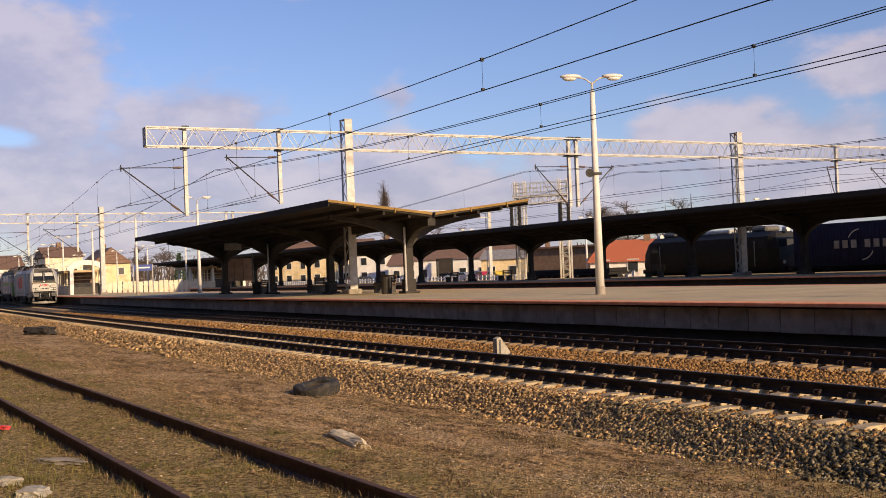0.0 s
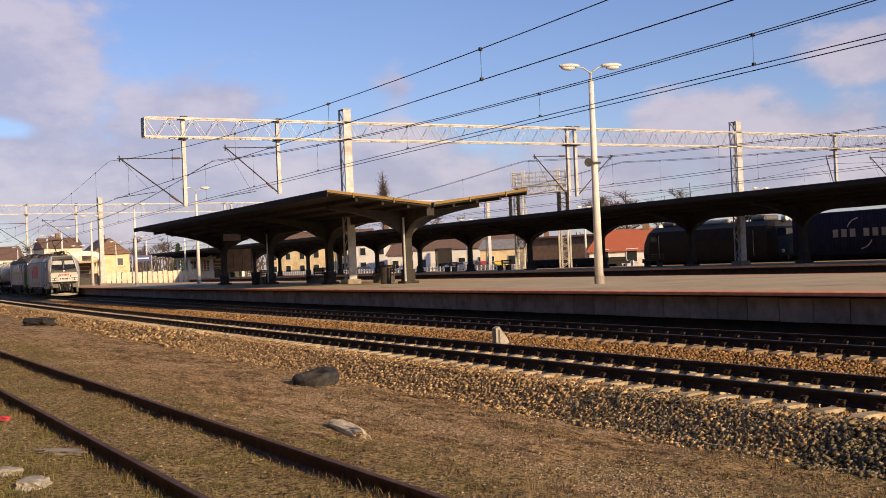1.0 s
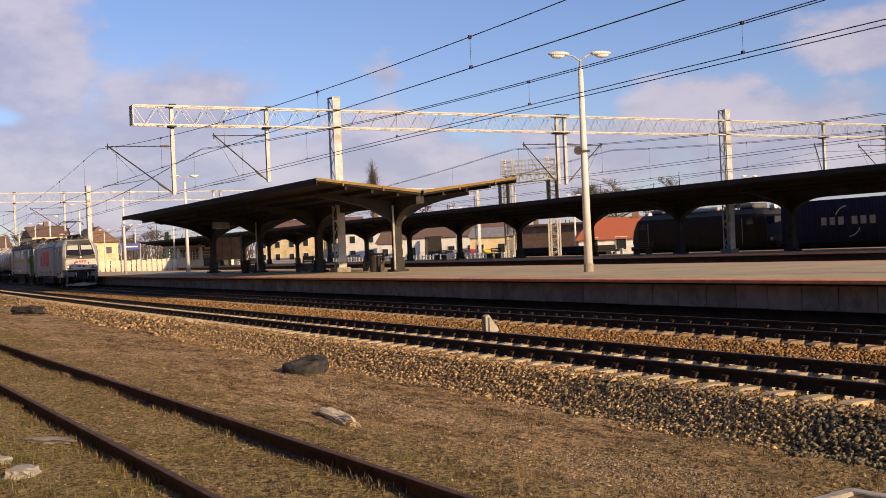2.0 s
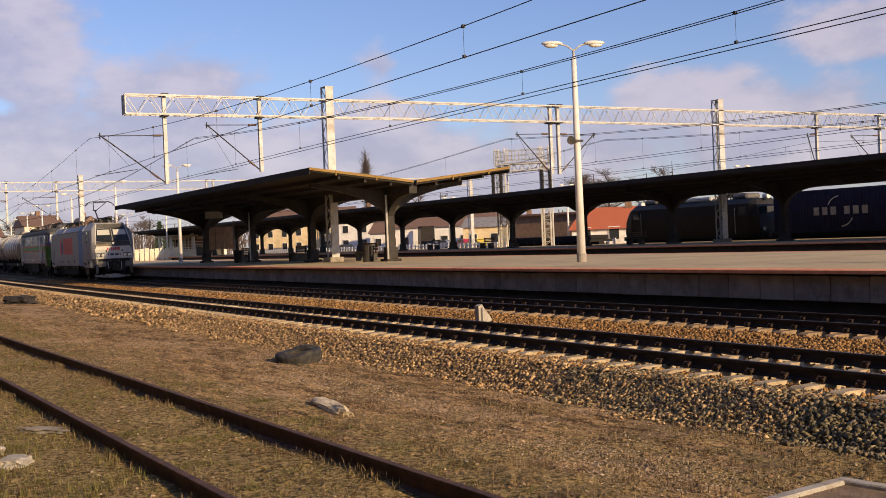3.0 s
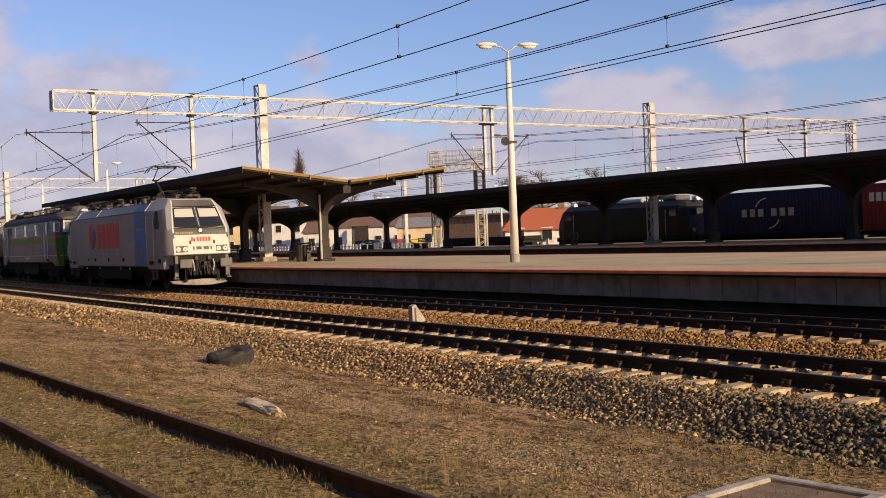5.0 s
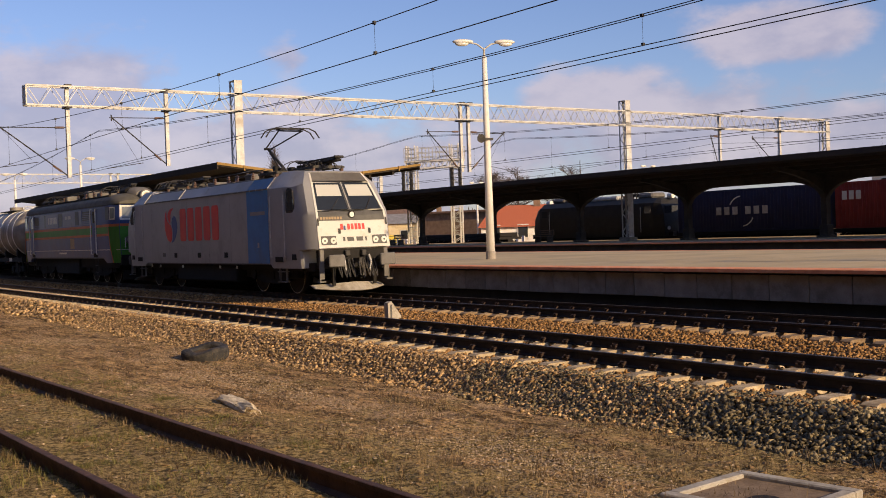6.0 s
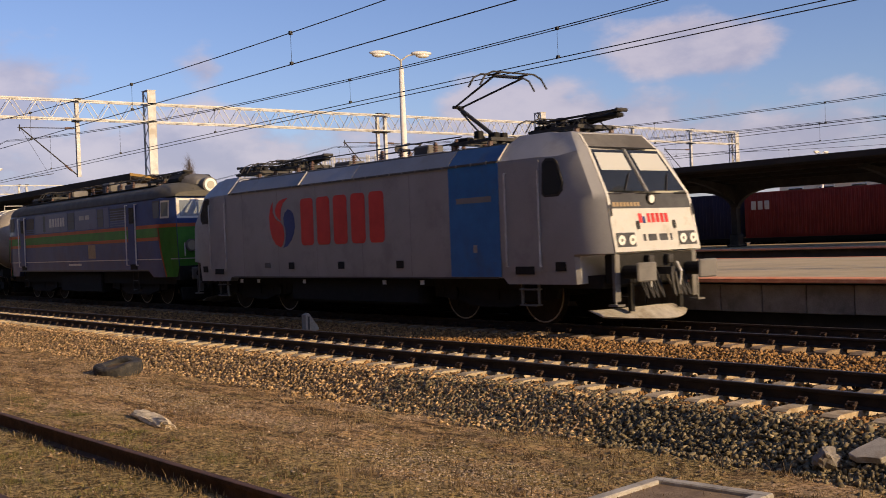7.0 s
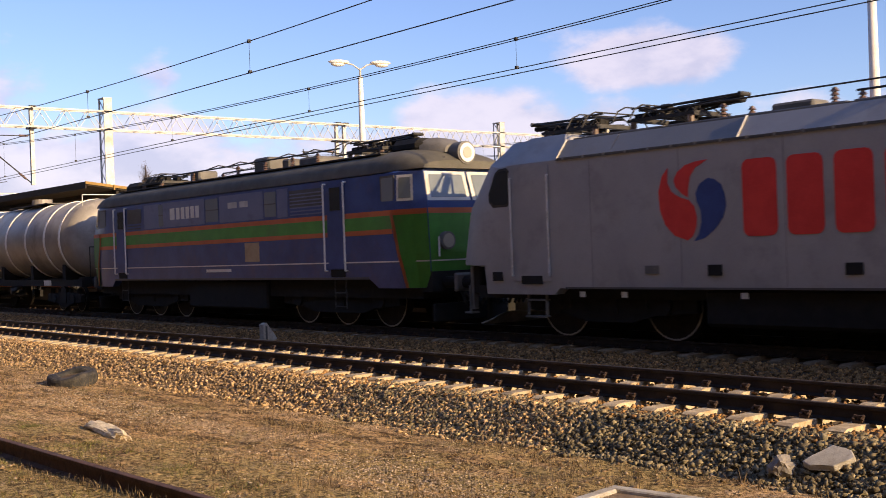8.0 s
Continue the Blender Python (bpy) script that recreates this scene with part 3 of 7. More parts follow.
def build_track(centre, name, label, first, count, material="sleeper"):
    t = thing(name, label, "railway track", "main tracks")
    for side in (-0.752, 0.752):
        bm = bmesh.new()
        loft(bm, [[(x, centre + drift(x) + side + a, b) for a, b in RAIL] for x in SPAN])
        r = part("rail", bm, M["rail"], t, "dark rusty steel rail with polished head")
        bm = bmesh.new()
        loft(bm, [[(x, centre + drift(x) + side + a, b) for a, b in ((-0.026, 0.0005), (0.026, 0.0005), (0.026, 0.002), (-0.026, 0.002))] for x in SPAN])
        part("running_surface", bm, M["polish"], r, "polished running surface")
    me = sleeper_mesh(material)
    clips = bmesh.new()
    one = bmesh.new()
    clip_shape(one, 0, 0)
    near_clip = finish(one, "rail_clip", M["clip"])
    for i in range(count):
        x = first + 0.601 * i
        ob = new("sleeper", me)
        ob.parent = t
        ob.matrix_basis = pose(x, centre + drift(x) + random.uniform(-0.012, 0.012), random.uniform(-0.006, 0.004), 0, 0, math.degrees(-drift(x - 0.5) + drift(x + 0.5)))
        if x > -75:
            for s in (-0.752, 0.752):
                for o in (-0.11, 0.11):
                    y = centre + drift(x) + s + o
                    if x > -36:
                        c = new("rail_clip", near_clip)
                        c.parent = t
                        c.matrix_basis = pose(x + random.uniform(-0.006, 0.006), y, 0, 0, 0, random.uniform(-6, 6))
                    else:
                        clip_shape(clips, x, y)
    tagged(part("clip_rest", clips, M["clip"], t, "rusty spring clips and bolts farther off"), kind="stuff")


def build_siding():
    t = thing("siding_track", "old rusty siding half buried in dry grass", "railway track")
    for side in (-0.752, 0.752):
        bm = bmesh.new()
        loft(bm, [[(x, YC + 0.0205 * x + side + a, b - 0.05) for a, b in RAIL] for x in np.linspace(-140, 40, 60)])
        part("rail", bm, M["rust"], t, "brown rusted rail, overgrown with grass")


build_siding()


# ---- platforms ----
def build_platform(centre, name, label, bend):
    xs = [x for x in SPAN if -330 <= x <= 45]
    t = thing(name, label, "platform", "station platforms", "structure")
    d = drift if bend else (lambda x: 0.0)
    f = lambda out: [[(x, (centre - HALF + a + d(x)) if a < 6 else centre + HALF - (12.5 - a), b) for a, b in out] for x in xs]
    # near-black core: shade below the kerb and panels is put into its colour
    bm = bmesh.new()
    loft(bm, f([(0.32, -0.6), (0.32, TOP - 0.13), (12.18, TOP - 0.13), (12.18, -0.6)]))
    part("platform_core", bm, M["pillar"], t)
    bm = bmesh.new()
    loft(bm, f([(0.43, TOP - 0.13), (0.43, TOP), (12.07, TOP), (12.07, TOP - 0.13)]))
    part("paving", bm, M["paving"], t, "worn brownish-grey platform paving")
    for a, b in ((-0.03, 0.425), (12.075, 12.53)):
        bm = bmesh.new()
        loft(bm, f([(a - 0.05 * (a < 6), TOP - 0.085), (a - 0.05 * (a < 6), TOP - 0.015), (a + 0.015, TOP + 0.004), (b, TOP + 0.004), (b, TOP - 0.085)]))
        part("edge_kerb", bm, M["kerb"], t, "dull red platform edge slabs")
    return t


platform_one = build_platform(P1, "platform_1", "long island platform with red edge and concrete wall", True)
platform_two = build_platform(P2, "platform_2", "far island platform with dark red edge", False)


# ---- canopies ----
def arch(w, top, spring, thick, n=8):
    """Outline of a curved bracket that fills the corner between a post and a beam."""
    pts = [(0, top), (w, top), (w, top - thick)]
    for i in range(1, n):
        a = math.pi / 2 * i / n
        pts.append((w * (1 - math.sin(a)), spring + (top - thick - spring) * math.cos(a)))
    return pts + [(0, spring)]


def build_canopy(centre, xa, xb, columns, label, ochre):
    t = thing("platform_canopy", label, "canopy", "platform canopies")
    eave, valley, half = 5.17, 4.54, 5.23
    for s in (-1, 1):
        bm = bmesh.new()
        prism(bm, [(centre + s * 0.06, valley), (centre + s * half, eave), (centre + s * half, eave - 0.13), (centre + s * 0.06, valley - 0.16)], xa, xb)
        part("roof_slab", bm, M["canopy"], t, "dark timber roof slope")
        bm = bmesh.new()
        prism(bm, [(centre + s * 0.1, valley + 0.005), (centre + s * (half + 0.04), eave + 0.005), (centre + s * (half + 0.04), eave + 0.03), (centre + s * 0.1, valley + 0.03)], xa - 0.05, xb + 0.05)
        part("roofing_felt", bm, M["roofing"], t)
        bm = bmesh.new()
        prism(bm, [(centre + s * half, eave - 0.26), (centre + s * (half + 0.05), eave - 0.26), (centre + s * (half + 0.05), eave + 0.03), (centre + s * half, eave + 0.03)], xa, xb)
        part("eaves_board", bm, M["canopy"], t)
        if ochre:
            bm = bmesh.new()
            prism(bm, [(centre + s * 0.08, valley - 0.06), (centre + s * (half + 0.06), eave - 0.07), (centre + s * (half + 0.06), eave + 0.045), (centre + s * 0.08, valley + 0.055)], xb + 0.002, xb + 0.06)
            part("end_board", bm, M["ochre"], t, "ochre painted board on the gable end")
            for k in (1, 2):
                y, z = centre + s * half * k / 2.6, valley + (eave - valley) * k / 2.6
                part("gutter_bracket", boxes((xb + 0.06, xb + 0.1, y - 0.03, y + 0.03, z - 0.19, z + 0.05)), M["ochre"], t)
        for y0 in (1.2, 2.5, 3.8):
            bm = bmesh.new()
            y = centre + s * y0
            z = valley + (eave - valley) * y0 / half - 0.16
            box(bm, xa + 0.1, xb - 0.1, y - 0.06, y + 0.06, z - 0.16, z + 0.02)
            part("purlin", bm, M["canopy"], t)
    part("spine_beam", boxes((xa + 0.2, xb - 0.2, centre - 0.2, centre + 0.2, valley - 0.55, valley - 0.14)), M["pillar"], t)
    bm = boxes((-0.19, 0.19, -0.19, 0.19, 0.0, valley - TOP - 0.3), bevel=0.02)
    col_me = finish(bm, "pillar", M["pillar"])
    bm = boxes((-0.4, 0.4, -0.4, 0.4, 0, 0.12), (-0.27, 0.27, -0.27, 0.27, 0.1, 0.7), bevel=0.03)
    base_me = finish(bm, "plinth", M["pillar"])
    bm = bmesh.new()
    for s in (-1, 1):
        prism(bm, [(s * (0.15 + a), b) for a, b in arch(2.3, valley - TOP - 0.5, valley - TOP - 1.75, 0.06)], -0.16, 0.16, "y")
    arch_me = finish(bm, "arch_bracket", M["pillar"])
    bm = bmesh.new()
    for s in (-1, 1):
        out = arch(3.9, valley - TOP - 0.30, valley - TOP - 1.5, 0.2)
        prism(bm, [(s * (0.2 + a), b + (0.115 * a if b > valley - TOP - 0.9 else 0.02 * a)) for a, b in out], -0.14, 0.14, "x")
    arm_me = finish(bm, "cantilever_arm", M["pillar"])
    pipe_me = finish(tubes(((0.3, -0.3, 0.1), (0.3, -0.3, valley - TOP - 0.5), 0.055)), "drainpipe", M["galv"])
    for i, x in enumerate(columns):
        p = new("pillar", col_me)
        p.parent, p.location = t, (x, centre, TOP)
        for name, me in (("plinth", base_me), ("arch_bracket", arch_me), ("cantilever_arm", arm_me)) + ((("drainpipe", pipe_me),) if ochre and i % 2 == 0 else ()):
            o = new(name, me)
            o.parent = p
    return t


build_canopy(P1, -83.0, -46.0, [-48.8 - 9.85 * k for k in range(4)], "dark butterfly-roofed timber canopy with ochre gable boards", True)
build_canopy(P2, -192.0, -8.0, [-18.8 - 10.27 * k for k in range(17)], "long dark butterfly-roofed canopy on arched pillars", False)


# ---- overhead line ----
def lattice_mast(x, y, height, z0):
    t = thing("lattice_mast", "grey painted lattice steel mast of the overhead line", "mast", "overhead line masts", at=pose(x, y, z0))
    for s in (-1, 1):
        if s > 0:
            part("channel", boxes((0.26, 0.34, -0.22, 0.22, 0, height)), M["galv"], t)
        else:
            for fy in (-1, 1):
                part("angle_leg", boxes((-0.34, -0.25, fy * 0.21 - 0.012, fy * 0.21 + 0.012, 0, height), (-0.34, -0.32, fy * 0.17 - 0.05, fy * 0.17 + 0.05, 0, height)), M["galv"], t)
    n_step = int(height / 0.6)
    for fy in (-0.2, 0.2):
        bm = bmesh.new()
        for i in range(n_step):
            a, b = i * height / n_step, (i + 1) * height / n_step
            s = 1 if i % 2 else -1
            bar(bm, (-0.28 * s, fy, a), (0.28 * s, fy, b), 0.02, 0.06)
        tagged(part("lacing", bm, M["galv"], t), kind="stuff")
    part("mast_foot", boxes((-0.5, 0.5, -0.4, 0.4, -0.05, 0.25), bevel=0.04), M["concrete"], t)
    part("mast_cap", boxes((-0.36, 0.36, -0.24, 0.24, height, height + 0.04)), M["galv"], t)
    return t


def gantry(x, ya, yb, masts, hangers, label):
    t = thing("gantry_truss", label, "gantry", "overhead line gantries")
    z0, z1 = 8.58, 9.52
    for dx in (-0.3, 0.3):
        for z in (z0, z1):
            part("chord", boxes((x + dx - 0.04, x + dx + 0.04, ya, yb, z - 0.038, z + 0.038)), M["galv"], t)
    count = int((yb - ya) / 0.62)
    for dx in (-0.3, 0.3):
        bm = bmesh.new()
        for i in range(count):
            a, b = ya + (yb - ya) * i / count, ya + (yb - ya) * (i + 1) / count
            bar(bm, (x + dx, a, z0 if i % 2 else z1), (x + dx, b, z1 if i % 2 else z0), 0.028)
        tagged(part("truss_web", bm, M["galv"], t), kind="stuff")
    bm = bmesh.new()
    for i in range(0, count, 2):
        a, b = ya + (yb - ya) * i / count, ya + (yb - ya) * (i + 1) / count
        for z in (z0, z1):
            bar(bm, (x - 0.3, a, z), (x + 0.3, b, z), 0.03)
    tagged(part("truss_brace", bm, M["galv"], t), kind="stuff")
    part("end_frame", boxes((x - 0.33, x + 0.33, ya - 0.03, ya + 0.03, z0, z1)), M["galv"], t)
    for y in masts:
        lattice_mast(x, y, 10.2 - TOP, TOP if y < 60 else 0)
    for y, zb, arms in hangers:
        h = thing("drop_post", "grey steel drop post hung from the gantry with wire arms", "drop post", "gantry drop posts")
        part("post", boxes((x - 0.09, x + 0.09, y - 0.09, y + 0.09, zb, z1 + 0.12)), M["galv"], h)
        part("clamp", boxes((x - 0.36, x + 0.36, y - 0.16, y + 0.16, z0 - 0.1, z0 - 0.05)), M["dark_steel"], h)
        part("clamp", boxes((x - 0.36, x + 0.36, y - 0.16, y + 0.16, z1 + 0.05, z1 + 0.1)), M["dark_steel"], h)
        for s, reach in arms:
            ya2 = y + s * reach
            zt = zb + 2.42
            part("cantilever_tube", tubes(((x, y + s * 0.12, zb + 0.12), (x, ya2, zt), 0.032)), M["dark_steel"], h)
            part("tie_tube", tubes(((x, y, zt + 0.02), (x, ya2 + s * 0.1, zt - 0.03), 0.022), ((x, ya2, zt - 0.2), (x, ya2, zt + 0.12), 0.03)), M["dark_steel"], h)
            part("stay_wire", tubes(((x, ya2, zt), (x, y + s * reach * 0.55, 5.95), 0.008)), M["wire"], h)
            part("steady_arm", tubes(((x, y + s * reach * 0.45, 5.85), (x, ya2 + s * 0.3, 5.55), 0.016)), M["dark_steel"], h)
            part("insulator", tubes(((x, y + s * 0.2, zt + 0.02), (x, y + s * 0.62, zt + 0.01), 0.055)), M["ceramic"], h)
            part("insulator", tubes(((x, y + s * (0.12 + 0.08 * reach), zb + 0.3), (x, y + s * (0.12 + 0.2 * reach), zb + 0.58), 0.055)), M["ceramic"], h)
    return t


gantry(-55.4, 13.45, 73.6, (24.3, 52.3, 73.3), ((15.43, 5.10, ((-1, 3.2),)), (20.43, 5.70, ((-1, 2.85),)), (38.82, 5.42, ((-1, 2.4),)), (39.38, 5.42, ((1, 2.65),)), (61.5, 5.6, ((-1, 0.9),)), (68.0, 5.6, ((-1, 3.0),))),
       "white-grey lattice steel gantry across all tracks")
gantry(-123.0, 14.2, 73.6, (24.9, 52.3, 73.3), ((17.4, 5.2, ((-1, 3.4),)), (22.4, 5.5, ((-1, 3.4),)), (38.7, 5.46, ((-1, 3.2),)), (39.5, 5.46, ((1, 3.2),)), (61.5, 5.6, ((-1, 0.9),))),
       "distant lattice steel gantry across all tracks")


def catenary(y, bend, low, high, droppers, twin, label, contact=5.46):
    t = thing("overhead_wire", label, "overhead wire", "overhead wires")
    xs = list(np.linspace(-330, 75, 163))

    def sag(x):
        u = ((x + 21.5) % 67.6) / 67.6
        u = u if u < 0.5 else u - 1
        return low + (high - low) * (2 * u) ** 2

    def yy(x):
        return y + (drift(x) if bend else 0) + 0.22 * math.sin((x + 19) * 0.0465)
    for o in ((-0.05, 0.05) if twin else (0.0,)):
        bm = bmesh.new()
        loft(bm, [[(x, yy(x) + o * 0.5 + 0.0105 * a, sag(x) + o * 0.6 + 0.0105 * b) for a, b in ((1, 0), (0, 1), (-1, 0), (0, -1))] for x in xs])
        part("messenger_wire", bm, M["wire"], t)
        bm = bmesh.new()
        loft(bm, [[(x, yy(x) + o * 0.4 + 0.0105 * a, contact - (0.05 - o) * 1.15 * twin + 0.0105 * b) for a, b in ((1, 0), (0, 1), (-1, 0), (0, -1))] for x in xs])
        part("contact_wire", bm, M["wire"], t)
    for k in range(-34, 10):
        x = droppers + k * 7.9
        o = bmesh.new()
        tube(o, (x, yy(x), contact - 0.03), (x, yy(x), sag(x) + 0.03), 0.005, 4)
        box(o, x - 0.03, x + 0.03, yy(x) - 0.03, yy(x) + 0.03, sag(x) - 0.035, sag(x) + 0.035)
        box(o, x - 0.03, x + 0.03, yy(x) - 0.03, yy(x) + 0.03, contact - 0.01, contact + 0.05)
        part("dropper", o, M["wire"], t)


catenary(YA, True, 6.03, 7.35, -19.3, False, "overhead contact wire with droppers above the track", 5.41)
catenary(YB, True, 6.155, 7.4, -17.0, True, "double overhead contact wire with droppers above the track", 5.555)
catenary(35.65, False, 6.2, 7.5, -15.0, True, "double overhead contact wire beyond the platform")
catenary(42.85, False, 6.2, 7.5, -12.0, True, "double overhead contact wire beyond the platform")
catenary(60.75, False, 6.2, 7.5, -10.0, False, "overhead contact wire above the freight track")


# ---- platform lamps ----
def platform_lamp(x, y):
    t = thing("platform_lamp", "white concrete lamp post with two lamp heads", "lamp post", "platform lamps", at=pose(x, y, TOP))
    bm = bmesh.new()
    tube(bm, (0, 0, 0), (0, 0, 6.95), 0.15, 14, 0.085)
    part("post", bm, M["pale_concrete"], t, smooth=True)
    part("collar", tubes(((0, 0, 0), (0, 0, 0.28), 0.17), n=14), M["concrete"], t)
    part("spigot", tubes(((0, 0, 6.9), (0, 0, 7.25), 0.04)), M["galv"], t)
    for s in (-1, 1):
        part("arm", tubes(((0, 0, 7.2), (0.0, s * 0.25, 7.38), 0.028), ((0, s * 0.25, 7.38), (0, s * 0.5, 7.43), 0.028)), M["galv"], t)
        bm = bmesh.new()
        bmesh.ops.create_uvsphere(bm, u_segments=14, v_segments=8, radius=1, matrix=Matrix.Translation((0, s * 0.74, 7.46)) @ Matrix.Diagonal((0.15, 0.38, 0.085, 1)))
        h = part("lamp_head", bm, M["white"], t, "white oval lamp head", smooth=True)
        bm = bmesh.new()
        bmesh.ops.create_uvsphere(bm, u_segments=12, v_segments=6, radius=1, matrix=Matrix.Translation((0, s * 0.78, 7.39)) @ Matrix.Diagonal((0.12, 0.25, 0.09, 1)))
        part("diffuser", bm, M["lamp_glass"], h, smooth=True)
    return t


lamp = platform_lamp(-30.95, 22.78)
lamp.matrix_basis = pose(-30.95, 22.78, TOP, 0, 0, -20)
for x, y in ((-12.4, 23.0), (-103.0, 23.9), (-123.0, 23.9), (-151.0, 25.6), (-176.0, 27.7), (-204.0, 29.4), (-236.0, 31.5)):
    copy_thing(lamp, pose(x, y, TOP, 0, 0, -8))
copy_thing(lamp, pose(-93.0, 26.8, TOP, 0, 0, -8) @ Matrix.Scale(1.09, 4))
for x, y in ((-168.0, 46.4), (-192.0, 46.4), (-216.0, 46.4), (-186.0, 34.0), (-232.0, 33.0)):
    copy_thing(lamp, pose(x, y, TOP if y > 45 else -0.6, 0, 0, -8))
for x in (-50.0, -78.5, -107.0, -135.0):
    copy_thing(lamp, pose(x, 77.0, 0.12, 0, 0, 5))


# ---- rolling stock ----
def wheelset(parent, x, r, name="wheelset", turns=True):
    bm = bmesh.new()
    tube(bm, (0, -0.9, 0), (0, 0.9, 0), 0.09, 10)
    for s in (-1, 1):
        tube(bm, (0, s * 0.69, 0), (0, s * 0.715, 0), r + 0.028, 28)
        tube(bm, (0, s * 0.715, 0), (0, s * 0.80, 0), r, 28)
        tube(bm, (0, s * 0.80, 0), (0, s * 0.84, 0), r * 0.3, 16)
        for k in range(6):
            a = k * math.pi / 3
            box(bm, math.cos(a) * r * 0.6 - 0.05, math.cos(a) * r * 0.6 + 0.05, s * 0.80 - 0.012, s * 0.80 + 0.012, math.sin(a) * r * 0.6 - 0.05, math.sin(a) * r * 0.6 + 0.05)
    w = part(name, bm, M["wheel"], parent, "dark steel wheels on an axle")
    for s in (-1, 1):
        bm = bmesh.new()
        for k in range(28):
            a, b = 2 * math.pi * k / 28, 2 * math.pi * (k + 1) / 28
            q = [bm.verts.new((math.cos(c) * d, s * 0.806, math.sin(c) * d)) for c, d in ((a, r * 0.935), (b, r * 0.935), (b, r * 0.985), (a, r * 0.985))]
            bm.faces.new(q)
        part("tyre", bm, M["tread"], w, "worn steel wheel tyre, rim glint put into its colour")
    w.location = (x, 0, r)
    if turns:
        ROLL.append((w, x, r, parent))
    return w


ROLL, CARS = [], []


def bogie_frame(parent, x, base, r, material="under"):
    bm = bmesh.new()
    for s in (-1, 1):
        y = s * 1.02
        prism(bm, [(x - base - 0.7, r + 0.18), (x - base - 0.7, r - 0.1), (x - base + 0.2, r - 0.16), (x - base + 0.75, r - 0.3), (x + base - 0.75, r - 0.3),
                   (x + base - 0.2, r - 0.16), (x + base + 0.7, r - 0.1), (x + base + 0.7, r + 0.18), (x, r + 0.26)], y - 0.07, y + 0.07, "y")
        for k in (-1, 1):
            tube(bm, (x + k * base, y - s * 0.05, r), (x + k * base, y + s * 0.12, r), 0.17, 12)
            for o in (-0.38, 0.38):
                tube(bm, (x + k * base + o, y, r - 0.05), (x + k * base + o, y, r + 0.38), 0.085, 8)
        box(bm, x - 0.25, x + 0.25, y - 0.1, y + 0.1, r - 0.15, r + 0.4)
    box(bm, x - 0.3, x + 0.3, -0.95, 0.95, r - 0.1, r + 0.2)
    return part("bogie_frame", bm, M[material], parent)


def buffers(parent, x, s, pad=(0.36, 0.36)):
    for y in (-0.875, 0.875):
        bm = bmesh.new()
        tube(bm, (x - s * 0.55, y, 1.06), (x - s * 0.06, y, 1.06), 0.13, 12)
        b = part("buffer", bm, M["under"], parent)
        part("buffer_head", boxes((min(x, x - s * 0.07), max(x, x - s * 0.07), y - pad[0] / 2, y + pad[0] / 2, 1.06 - pad[1] / 2, 1.06 + pad[1] / 2), bevel=0.025), M["roof_grey"], b, "worn grey buffer head")


def coupling(parent, x, s):
    bm = bmesh.new()
    box(bm, min(x - s * 0.6, x - s * 0.1), max(x - s * 0.6, x - s * 0.1), -0.05, 0.05, 0.98, 1.12)
    tube(bm, (x - s * 0.1, -0.06, 1.02), (x - s * 0.02, -0.06, 0.6), 0.025)
    tube(bm, (x - s * 0.1, 0.06, 1.02), (x - s * 0.02, 0.06, 0.6), 0.025)
    part("coupling", bm, M["dark_steel"], parent)
    for y in (-0.66, -0.5, -0.38, -0.22, 0.14, 0.3, 0.42, 0.55):
        bm = bmesh.new()
        pts = [(x - s * (0.45 - 0.25 * math.sin(math.pi * k / 6)), y + 0.12 * k / 6, 1.1 - 0.55 * math.sin(math.pi * k / 6)) for k in range(7)]
        for a, b in zip(pts, pts[1:]):
            tube(bm, a, b, 0.022, 6)
        part("hose", bm, M["rubber"], parent)


